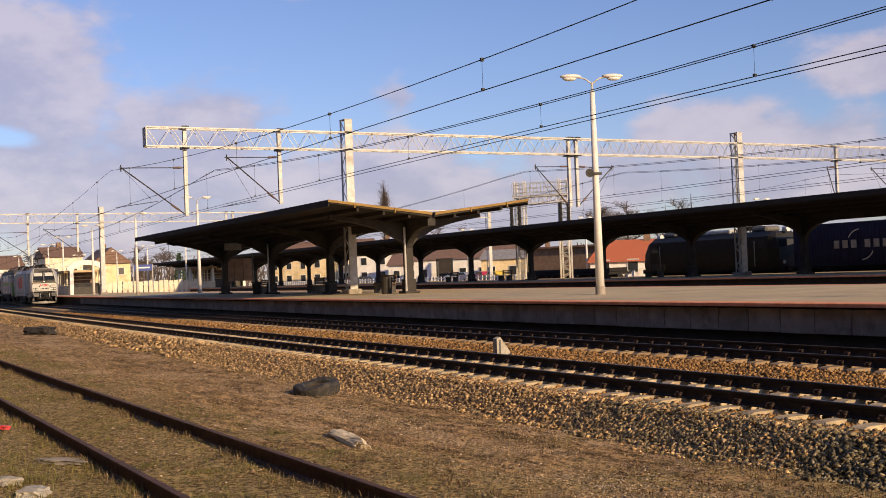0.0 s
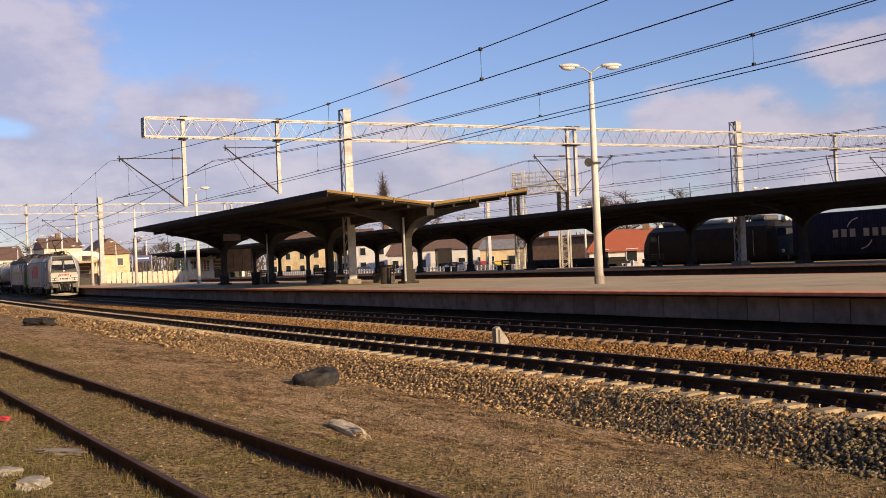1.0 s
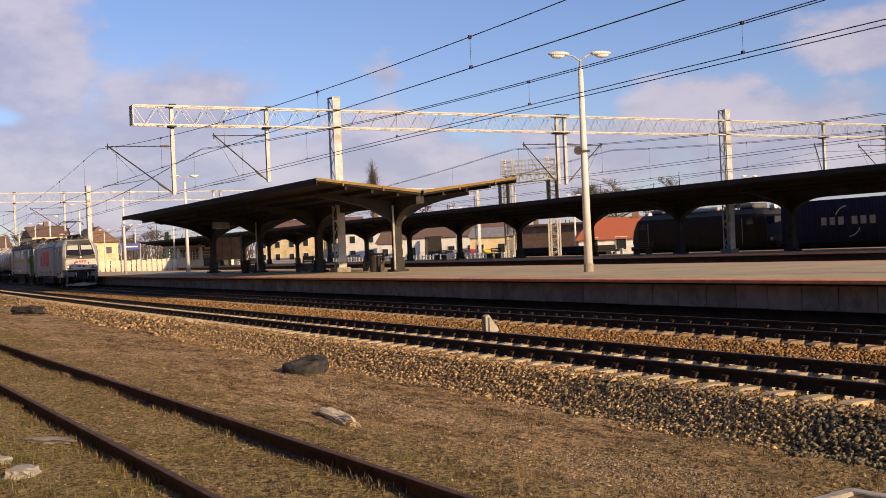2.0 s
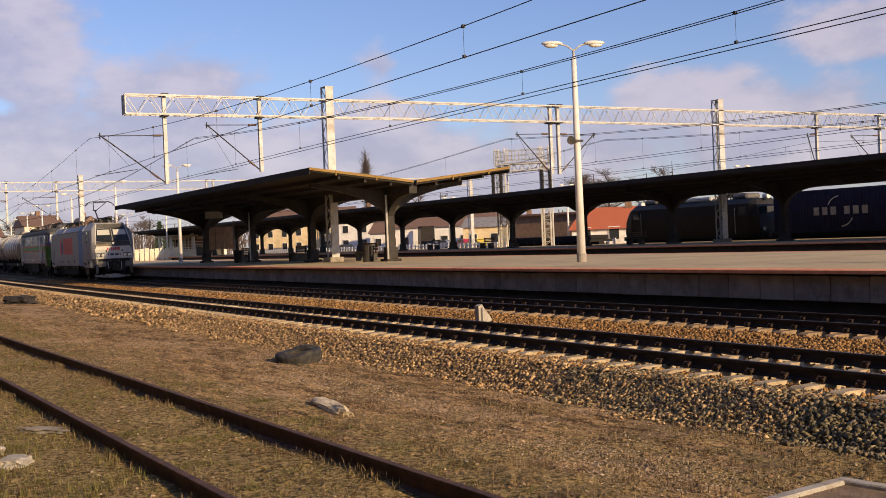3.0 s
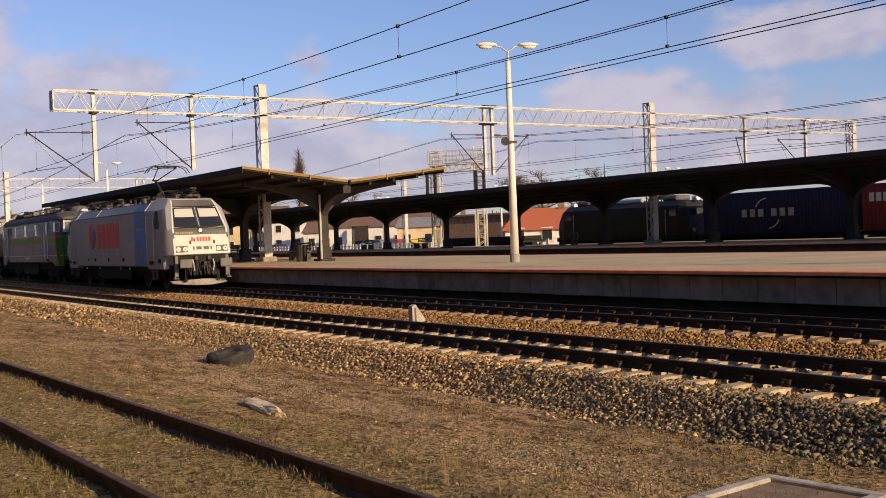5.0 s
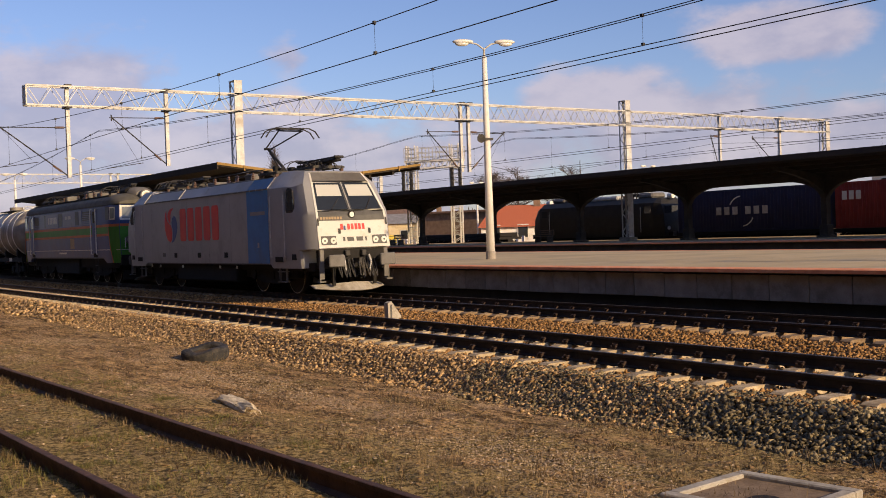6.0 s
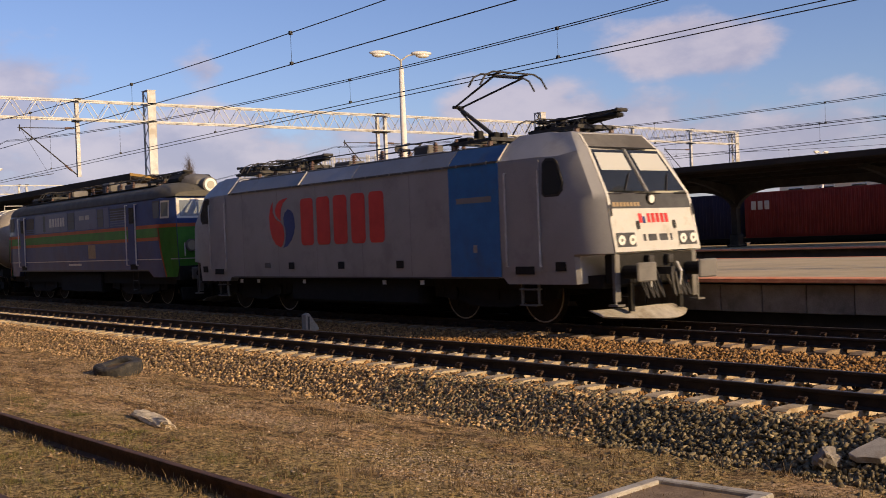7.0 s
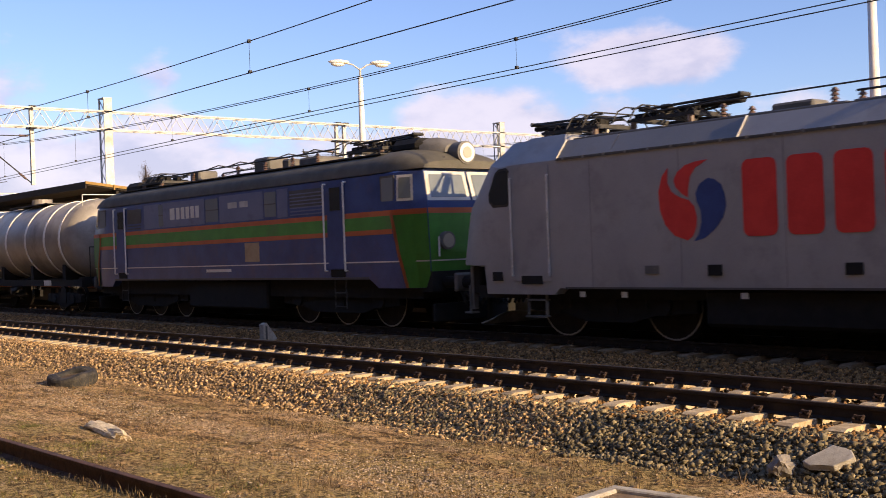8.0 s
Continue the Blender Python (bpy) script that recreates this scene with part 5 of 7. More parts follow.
def blue_loco():
    t = thing("blue_locomotive", "older violet-blue electric locomotive with green front and stripes", "locomotive")
    END = 8.95
    nose = [(1.20, 0.94, -0.05), (1.29, 1.70, 0.05), (1.30, 2.60, 0.02), (1.28, 2.82, 0.0), (1.20, 3.50, -0.20), (1.05, 3.58, -0.30), (0.5, 3.62, -0.45)]
    cab = [(1.42, 0.94, 0), (1.49, 1.70, 0), (1.49, 2.60, 0), (1.49, 2.82, 0), (1.46, 3.50, 0), (1.28, 3.64, 0), (0.7, 3.86, 0)]
    mid = [(1.46, 1.15, 0)] + cab[1:]
    rings = []
    for s in (-1, 1):
        soft = [((a + 0.62 * b) / 1.62, z, d * s * 0.12) for (a, z, d), (b, _, _) in zip(nose, cab)]
        seq = [mirror_ring([(a, b, d * s) for a, b, d in nose], s * END), mirror_ring(soft, s * 8.62), mirror_ring(cab, s * 8.1), mirror_ring(cab, s * 7.3), mirror_ring(mid, s * 7.0)]
        rings += seq if s < 0 else seq[::-1]
    bm = bmesh.new()
    loft(bm, rings)
    body = part("body", bm, M["violet"], t, "faded violet-blue body shell", crease=30)

    def arc(wide, base, tall, count=16):
        return [(wide * math.copysign(abs(math.cos(math.pi * k / count)) ** 0.8, math.cos(math.pi * k / count)), base + tall * math.sin(math.pi * k / count) ** 0.75) for k in range(count + 1)]

    bm = bmesh.new()
    loft(bm, [[(x, a, b) for a, b in arc(1.475, 3.53, 0.57)] for x in (-7.3, 7.3)])
    part("roof", bm, M["old_roof"], t, "dirty grey curved roof", crease=40)
    for e in (-1, 1):
        bm = bmesh.new()
        ring = []
        for k in range(9):
            u = k / 8
            ring.append([(e * (7.3 + 1.52 * u), a, b) for a, b in arc(1.475 - 0.24 * u * u, 3.53 + 0.03 * u, 0.57 * math.sqrt(1 - 0.90 * u * u))])
        loft(bm, ring)
        part("roof_end", bm, M["old_roof"], t, "grey roof end rounding down to the windscreens", crease=40)
    for z0, z1, c in ((2.15, 2.26, "orange"), (2.26, 2.56, "green"), (2.56, 2.68, "orange")):
        side_panel(body, "stripe", M[c], -8.05, 7.95, z0, z1, 1.486, "long %s stripe" % c)
    side_panel(body, "white_line", M["white"], -8.0, 8.1, 1.52, 1.55, 1.482, "thin white line")
    side_panel(body, "sill_rail", M["charcoal"], -7.0, 7.0, 1.14, 1.19, 1.462)
    for x in (5.42, -6.70):
        side_panel(body, "engine_door", M["violet"], x, x + 0.7, 1.40, 3.42, 1.498, "body door with long hand rails", 0.006)
        side_panel(body, "door_window", M["glass"], x + 0.14, x + 0.56, 2.78, 3.32, 1.505)
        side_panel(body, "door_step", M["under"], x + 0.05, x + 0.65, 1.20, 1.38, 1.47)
        for o in (-0.07, 0.77):
            for s in (-1, 1):
                part("grab_rail", tubes(((x + o, s * 1.56, 1.35), (x + o, s * 1.56, 3.42), 0.024), ((x + o, s * 1.48, 3.42), (x + o, s * 1.56, 3.42), 0.018), ((x + o, s * 1.48, 1.35), (x + o, s * 1.56, 1.35), 0.018)), M["white"], body, "bright long grab rail")
        for s in (-1, 1):
            part("door_ladder", tubes(((x + 0.12, s * 1.42, 0.45), (x + 0.12, s * 1.42, 1.2), 0.015), ((x + 0.58, s * 1.42, 0.45), (x + 0.58, s * 1.42, 1.2), 0.015), ((x + 0.12, s * 1.42, 0.5), (x + 0.58, s * 1.42, 0.5), 0.015), ((x + 0.12, s * 1.42, 0.82), (x + 0.58, s * 1.42, 0.82), 0.015)), M["dark_steel"], t)
    for e in (-1, 1):
        a, b = sorted((e * 7.60, e * 8.02))
        side_panel(body, "cab_window_frame", M["charcoal"], a - 0.05, b + 0.05, 2.83, 3.45, 1.474, "dark window frame", 0.012)
        side_panel(body, "cab_side_window", M["cab_glass"], a, b, 2.88, 3.40, 1.474, "cab side window", 0.02)
    for x0, x1 in ((-4.62, -3.52), (-3.44, -0.72), (0.14, 2.48), (3.16, 3.66)):
        side_panel(body, "inset_panel", M["faded_blue"], x0, x1, 2.72, 3.44, 1.470, "faded pale blue body panel", 0.026)
    for x, w in ((-3.62, 0.30), (-0.66, 0.72), (2.54, 0.56)):
        side_panel(body, "flank_window", M["cab_glass"], x, x + w, 2.76, 3.40, 1.486, "grey engine room window")
        side_panel(body, "window_bar", M["charcoal"], x, x + w, 3.07, 3.10, 1.499, "", 0.006)
    for x in (-5.86, 3.74):
        side_panel(body, "louvre", M["charcoal"], x, x + (1.0 if x < 0 else 1.5), 1.72, 3.36, 1.474, "dark louvre panel")
        for k in range(7):
            side_panel(body, "louvre_blade", M["faded_blue"] if x > 0 else M["charcoal"], x + 0.03, x + (0.97 if x < 0 else 1.47), 2.74 + k * 0.085, 2.77 + k * 0.085, 1.487, "", 0.012)
    side_panel(body, "worn_patch", M["tan_roof"], 1.45, 2.2, 1.62, 2.12, 1.4885, "worn ochre patch", 0.003)
    # writing as plain pale bars
    for k in range(5):
        side_panel(body, "letter_block", M["white"], -2.45 + k * 0.30, -2.24 + k * 0.30, 2.92, 3.26, 1.496, "", 0.004)
    side_panel(body, "emblem", M["white"], -2.86, -2.56, 2.92, 3.26, 1.496, "", 0.004)
    for a, b in ((0.62, 1.12), (1.26, 1.70)):
        side_panel(body, "number_bar", M["galv"], a, b, 3.08, 3.24, 1.496, "pale bar in place of the running number", 0.004)
    side_panel(body, "notice_bar", M["white"], -0.75, 0.65, 1.36, 1.44, 1.472)
    for e in (-1, 1):
        def face(name, material, y0, y1, z0, z1, label="", out=0.02):
            def at(y, z):
                for (w0, za, d0), (w1, zb, d1) in zip(nose, nose[1:]):
                    if za <= z <= zb:
                        u = (z - za) / (zb - za)
                        return (e * (END + d0 + (d1 - d0) * u + out), y * (w0 + (w1 - w0) * u), z)
            rows = [z0] + [p[1] for p in nose if z0 + 0.02 < p[1] < z1 - 0.02] + [z1]
            bm = bmesh.new()
            for a, b in zip(rows, rows[1:]):
                bm.faces.new([bm.verts.new(p) for p in (at(y0, a), at(y1, a), at(y1, b), at(y0, b))])
            bmesh.ops.solidify(bm, geom=bm.faces[:], thickness=0.012)
            return part(name, bm, M[material], body, label)
        face("front_panel", "green", -0.99, 0.99, 0.96, 2.56, "bright green front panel")
        face("front_stripe", "orange", -0.99, 0.99, 2.565, 2.68)
        face("front_band", "navy", -0.99, 0.99, 2.685, 2.82, "dark blue band under the windscreens")
        for a in (-0.96, 0.06):
            face("windscreen_frame", "white", a - 0.03, a + 0.93, 2.84, 3.49, "bright metal windscreen frame", 0.016)
            face("windscreen", "cab_glass", a + 0.05, a + 0.85, 2.91, 3.42, "pale windscreen half", 0.03)
        face("white_line", "white", -0.99, 0.99, 1.52, 1.55, out=0.035)
        for y in (-0.85, 0.85):
            part("headlight_rim", tubes(((e * 8.92, y, 1.96), (e * 9.12, y, 1.96), 0.20), n=18), M["roof_grey"], body)
            part("headlight", tubes(((e * 8.94, y, 1.96), (e * 9.135, y, 1.96), 0.155), n=18), M["old_lamp"], body, "round headlight in a deep rim")
            part("front_rail", tubes(((e * 9.08, y * 1.28, 1.62), (e * 9.08, y * 1.28, 2.05), 0.018)), M["white"], body)
        lamp_body = bmesh.new()
        tube(lamp_body, (e * 8.15, 0, 3.92), (e * 8.55, 0, 3.92), 0.19, 20, 0.26)
        tube(lamp_body, (e * 8.55, 0, 3.92), (e * 8.84, 0, 3.92), 0.26, 20)
        part("roof_headlight", lamp_body, M["roof_grey"], t, "big round roof headlight housing", crease=40)
        part("headlight_glass", tubes(((e * 8.84, 0, 3.92), (e * 8.87, 0, 3.92), 0.215), n=20), M["lamp_glass"], t, "pale round lamp glass")
        part("headlight_bulb_cover", tubes(((e * 8.87, 0, 3.92), (e * 8.885, 0, 3.92), 0.13), n=16), M["old_lamp"], t)
        part("horn", tubes(((e * 8.35, -0.55, 3.80), (e * 8.72, -0.55, 3.78), 0.05), ((e * 8.4, -0.72, 3.78), (e * 8.66, -0.72, 3.76), 0.045)), M["dark_steel"], t)
        for s in (-1, 1):
            def skin(name, material, rows, label="", thick=0.012):
                bm = bmesh.new()
                grid = [[bm.verts.new((e * a, s * b, c)) for a, b, c in r] for r in rows]
                for r0, r1 in zip(grid, grid[1:]):
                    for k in range(len(r0) - 1):
                        bm.faces.new((r0[k], r0[k + 1], r1[k + 1], r1[k]))
                bmesh.ops.solidify(bm, geom=bm.faces[:], thickness=thick)
                part(name, bm, M[material], body, label)

            def wrap(x0, z, lift):
                """Points round the cab's corner at one height, from the flank to the front."""
                for k in range(len(nose) - 1):
                    if nose[k][1] <= z <= nose[k + 1][1]:
                        u = (z - nose[k][1]) / (nose[k + 1][1] - nose[k][1])
                        side = cab[k][0] + (cab[k + 1][0] - cab[k][0]) * u + lift
                        front = nose[k][0] + (nose[k + 1][0] - nose[k][0]) * u + lift
                        deep = nose[k][2] + (nose[k + 1][2] - nose[k][2]) * u
                return [(x0, side, z), (8.1, side, z), (8.62 + deep * 0.12 + lift, (front + 0.62 * side) / 1.62, z), (END + deep + lift, front, z)]
            low, top = 8.42, 8.0
            zs = (0.95, 1.70, 2.15, 2.57)
            edge = [low + (top - low) * (z - 0.95) / 1.62 for z in zs]
            skin("green_corner", "green", [[p if p[0] >= x0 - 1e-6 else (x0, p[1], z) for p in wrap(x0, z, 0.014)] for x0, z in zip(edge, zs)], "green corner panel wrapping round the cab")
            skin("orange_edge", "orange", [[(x0 - 0.10, wrap(8.0, z, 0.018)[0][1], z), (x0 + 0.01, wrap(8.0, z, 0.018)[0][1] - 0.02 * max(0, x0 - 8.1), z)] for x0, z in zip(edge, zs)])
            skin("orange_line", "orange", [wrap(7.95, z, 0.015) for z in (2.56, 2.60, 2.68)], "orange line above the green")
            skin("white_line", "white", [wrap(8.08, z, 0.020) for z in (1.52, 1.55)])
            rows = []
            for z in (2.86, 3.44):
                w = wrap(8.1, z, 0.012)
                rows.append([(8.14, w[1][1] - 0.008, z), (8.60 - 0.10 * (z - 2.86), w[2][1] + 0.012, z)])
            skin("corner_window_frame", "white", rows, "bright corner window frame")
            rows = []
            for z in (2.92, 3.38):
                w = wrap(8.1, z, 0.02)
                rows.append([(8.20, w[1][1] - 0.02, z), (8.54 - 0.10 * (z - 2.92), w[2][1] + 0.032, z)])
            skin("corner_window", "cab_glass", rows, "pale corner cab window")
        x = e * 9.0
        part("headstock", boxes((min(x, x - e * 0.4), max(x, x - e * 0.4), -1.25, 1.25, 0.85, 1.3)), M["under"], t)
        part("rail_guard", boxes((min(x, x - e * 0.1), max(x, x - e * 0.1), -1.2, 1.2, 0.2, 0.6), bevel=0.02), M["under"], t)
        buffers(t, e * 9.6, e, (0.45, 0.4))
        coupling(t, e * 9.55, e)
        bogie_frame(t, e * 5.15, 1.75, 0.625)
        for o in (-1.75, 0, 1.75):
            wheelset(t, e * 5.15 + o, 0.625)
        part("roof_fairing", boxes((e * 7.35 - 0.55, e * 7.35 + 0.55, -0.62, 0.62, 3.98, 4.34), bevel=0.13), M["under"], t, "dark rounded roof fairing")
        bm = bmesh.new()
        loft(bm, [[(e * x0, a, b) for a, b in arc(w, 3.95, h, 8)] for x0, w, h in ((7.85, 0.58, 0.40), (8.2, 0.50, 0.34), (8.5, 0.34, 0.20))])
        part("lamp_cowl", bm, M["roof_grey"], t, "grey cowl behind the roof headlight", crease=40)
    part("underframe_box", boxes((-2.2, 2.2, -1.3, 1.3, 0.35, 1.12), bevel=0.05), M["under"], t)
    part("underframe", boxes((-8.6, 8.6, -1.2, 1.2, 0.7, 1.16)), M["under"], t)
    pantograph(t, -6.0, False, 1, 4.2)
    pantograph(t, 5.7, False, -1, 4.2)
    insulators(t, [(x, y, 4.05, 0.3) for x in (3.6, 2.4, 1.0, -0.5, -3.2) for y in (-0.5, 0.5)])
    part("roof_conductor", tubes(((-4.6, -0.5, 4.38), (4.6, -0.5, 4.38), 0.022), ((-3.2, 0.5, 4.36), (3.6, 0.5, 4.36), 0.022)), M["dark_steel"], t)
    for b in ((-3.55, -2.95, -0.45, 0.2, 4.05, 4.42), (0.2, 1.0, -0.4, 0.3, 4.05, 4.5), (1.6, 2.0, -0.35, 0.35, 4.05, 4.36), (2.6, 3.5, -0.45, 0.45, 4.05, 4.30)):
        part("roof_vent", boxes(b, bevel=0.05), M["roof_grey"], t)
    for k in range(5):
        part("roof_cable", tubes(((-2.4 + k * 1.3, -0.5, 4.38), (-2.1 + k * 1.3, -0.25, 4.5), 0.018), ((-2.1 + k * 1.3, -0.25, 4.5), (-1.8 + k * 1.3, 0.5, 4.36), 0.018), n=6), M["dark_steel"], t)
    part("roof_walkway", boxes((-7.2, 7.2, -1.18, -0.92, 3.99, 4.02), (-7.2, 7.2, 0.92, 1.18, 3.99, 4.02)), M["dark_steel"], t)
    return t


def tank_wagon():
    t = thing("tank_wagon", "grey-white cylindrical tank wagon with hoops", "tank wagon", "tank wagons")
    L, r, zc = 6.55, 1.43, 2.62
    bm = bmesh.new()
    rings = []
    for x, k in ((-L - 0.02, 0.3), (-L + 0.1, 0.68), (-L + 0.28, 0.9), (-L + 0.5, 1.0), (L - 0.5, 1.0), (L - 0.28, 0.9), (L - 0.1, 0.68), (L + 0.02, 0.3)):
        rings.append([(x, r * k * math.cos(2 * math.pi * i / 40), zc + r * k * math.sin(2 * math.pi * i / 40)) for i in range(40)])
    loft(bm, rings)
    tank = part("tank", bm, M["tank"], t, "dusty pale grey tank barrel", smooth=True)
    for x in (-6.0, -4.4, -2.4, -0.2, 2.0, 4.0, 5.5):
        bm = bmesh.new()
        loft(bm, [[(x + dx, (r + 0.03) * math.cos(2 * math.pi * i / 40), zc + (r + 0.03) * math.sin(2 * math.pi * i / 40)) for i in range(40)] for dx in (-0.06, 0.06)])
        part("hoop", bm, M["white"], tank, "white hoop round the barrel")
    for s in (-1, 1):
        part("solebar", boxes((-7.0, 7.0, s * 1.12 - 0.06, s * 1.12 + 0.06, 0.92, 1.16)), M["under"], t)
        part("label_plate", boxes((3.2, 3.9, s * 1.19 - 0.01, s * 1.19 + 0.01, 0.94, 1.14)), M["white"], t, "white label plate")
        part("discharge_valve", tubes(((0.0, s * 0.4, 1.3), (0.0, s * 1.25, 0.75), 0.09), ((0.0, s * 1.25, 0.75), (0.0, s * 1.38, 0.72), 0.13)), M["dark_steel"], t)
    for e in (-1, 1):
        part("end_rail", tubes(((e * 6.45, -0.9, zc + 1.15), (e * 6.45, -0.9, zc + 1.55), 0.02), ((e * 6.45, 0.9, zc + 1.15), (e * 6.45, 0.9, zc + 1.55), 0.02), ((e * 6.45, -0.9, zc + 1.55), (e * 6.45, 0.9, zc + 1.55), 0.02)), M["galv"], t, "pale rail over the tank end")
    part("dome_cover", tubes(((0, 0, zc + r - 0.05), (0, 0, zc + r + 0.3), 0.4), n=18), M["tank"], t)
    part("walkway", boxes((-2.2, 2.2, -0.6, 0.6, zc + r + 0.02, zc + r + 0.06)), M["dark_steel"], t)
    part("underframe", boxes((-7.1, 7.1, -0.6, 0.6, 0.95, 1.2), (-7.15, -6.9, -1.3, 1.3, 0.9, 1.25), (6.9, 7.15, -1.3, 1.3, 0.9, 1.25)), M["under"], t)
    for x in (-5.0, -1.7, 1.7, 5.0):
        part("saddle", boxes((x - 0.15, x + 0.15, -1.1, 1.1, 1.15, 1.75)), M["under"], t)
    for e in (-1, 1):
        part("end_ladder", tubes(((e * 6.95, -0.9, 1.2), (e * 6.95, -0.9, 2.3), 0.02), ((e * 6.95, -0.5, 1.2), (e * 6.95, -0.5, 2.3), 0.02), ((e * 6.95, -0.9, 2.3), (e * 6.95, 0.9, 2.3), 0.02), ((e * 6.95, 0.9, 1.2), (e * 6.95, 0.9, 2.3), 0.02)), M["dark_steel"], t)
        buffers(t, e * 7.75, e, (0.42, 0.36))
        bogie_frame(t, e * 4.9, 0.9, 0.46)
        for o in (-0.9, 0.9):
            wheelset(t, e * 4.9 + o, 0.46)
    return t


CARS.append((silver_loco(), 9.45))
CARS.append((blue_loco(), 28.5))
for k in range(3):
    CARS.append((tank_wagon(), 38.1 + 7.75 + k * 15.5))


def front_at(t):
    """Where the foremost buffers are, along the line."""
    if t < 4.0:
        return -60.28 + 15.47 * (t - 4.0)
    return -13.9 + 15.1 * (t - 7.0) - 0.12 * (t - 7.0) ** 2 - 0.1 * max(0.0, t - 7.0)


def car_pose(t, back):
    x = front_at(t) - back
    turn = math.degrees(math.atan((drift(x + 4) - drift(x - 4)) / 8))
    return pose(x, YB + drift(x), 0, 0, 0, turn)


def motions():
    for car, back in CARS:
        walk(car, [(t, car_pose(t, back)) for t in [0.5 * k for k in range(17)]])
    for w, x, r, parent in ROLL:
        walk(w, [(k / 30, pose(x, 0, r, 0, math.degrees(15.45 * k / 30 / r), 0)) for k in range(241)])




# ---- unseen dark wall added behind the camera to cut sky light ----
solo("sky_block_wall", boxes((-200, 160, -14.0, -13.0, -0.6, 22.0)), M["pillar"], "unseen dark wall added behind the camera to hold back sky light", "wall", kind="structure")


# ---- freight train standing at the far platform ----
def dark_loco(x0, x1, y):
    mid, L = (x0 + x1) / 2, (x1 - x0) / 2
    t = thing("dark_locomotive", "dark electric locomotive standing at the far platform", "locomotive", at=pose(mid, y, 0.1))
    nose = [(1.25, 0.9, 0.0), (1.32, 1.6, 0.1), (1.28, 2.5, 0.0), (1.18, 3.3, -0.35), (0.8, 3.7, -0.7)]
    full = [(1.42, 0.9, 0), (1.49, 1.6, 0), (1.49, 2.5, 0), (1.42, 3.4, 0), (0.9, 3.78, 0)]
    rings = []
    for s in (-1, 1):
        seq = [mirror_ring([(a, b, d * s) for a, b, d in nose], s * (L - 0.7)), mirror_ring(full, s * (L - 1.6)), mirror_ring(full, s * 3)]
        rings += seq if s < 0 else seq[::-1]
    bm = bmesh.new()
    loft(bm, rings)
    body = part("body", bm, M["black_loco"], t, "dark body shell")
    for e in (-1, 1):
        for s in (-1, 1):
            part("cab_window", boxes((e * (L - 2.2) - 0.35, e * (L - 2.2) + 0.35, s * 1.44 - 0.04, s * 1.44 + 0.04, 2.5, 3.15)), M["glass"], body)
            part("grab_rail", tubes(((e * (L - 2.9), s * 1.54, 1.2), (e * (L - 2.9), s * 1.54, 3.1), 0.025)), M["galv"], body)
            part("headlight", tubes(((e * (L - 0.75), s * 0.9, 1.5), (e * (L - 0.55), s * 0.9, 1.5), 0.14), n=12), M["lamp_glass"], body)
        part("windscreen", boxes((e * (L - 0.86) - 0.03, e * (L - 0.86) + 0.03, -1.0, 1.0, 2.6, 3.15)), M["glass"], body)
        part("roof_headlight", tubes(((e * (L - 1.4), 0, 3.9), (e * (L - 0.95), 0, 3.9), 0.2), n=14), M["white"], t, "pale round roof headlight")
        bogie_frame(t, e * 4.4, 1.3, 0.6)
        for o in (-1.3, 1.3):
            wheelset(t, e * 4.4 + o, 0.6, turns=False)
        buffers(t, e * L, e)
        pantograph(t, e * 3.6, False, e, 3.95)
        part("roof_fairing", boxes((e * (L - 3.2) - 0.8, e * (L - 3.2) + 0.8, -0.75, 0.75, 3.76, 4.2), bevel=0.15), M["roof_grey"], t)
    part("underframe", boxes((-L + 0.9, L - 0.9, -1.25, 1.25, 0.45, 0.95)), M["under"], t)
    part("resistor_hood", boxes((-2.2, 2.2, -0.9, 0.9, 3.76, 4.1), bevel=0.1), M["galv"], t)
    insulators(t, [(x, y2, 3.8, 0.3) for x in (-2.6, 2.6) for y2 in (-0.5, 0.5)])


def flat_wagon(x0, x1, y):
    t = thing("flat_wagon", "flat container wagon with dark frame", "wagon", "container wagons")
    mid = (x0 + x1) / 2
    part("underframe", boxes((x0 + 0.4, x1 - 0.4, y - 1.25, y + 1.25, 0.95, 1.2), (x0 + 0.4, x1 - 0.4, y - 0.3, y + 0.3, 0.6, 0.95)), M["under"], t)
    for s in (-1, 1):
        part("side_rail", boxes((x0 + 0.4, x1 - 0.4, y + s * 1.3 - 0.06, y + s * 1.3 + 0.06, 0.95, 1.12)), M["under"], t, "dark dusty side rail")
    for x in (x0 + 2.2, x1 - 2.2):
        o = new("truck")
        o.parent, o.location = t, (x, y, 0.05)
        bogie_frame(o, 0, 0.9, 0.46)
        for k in (-0.9, 0.9):
            wheelset(o, k, 0.46, turns=False)
    return t


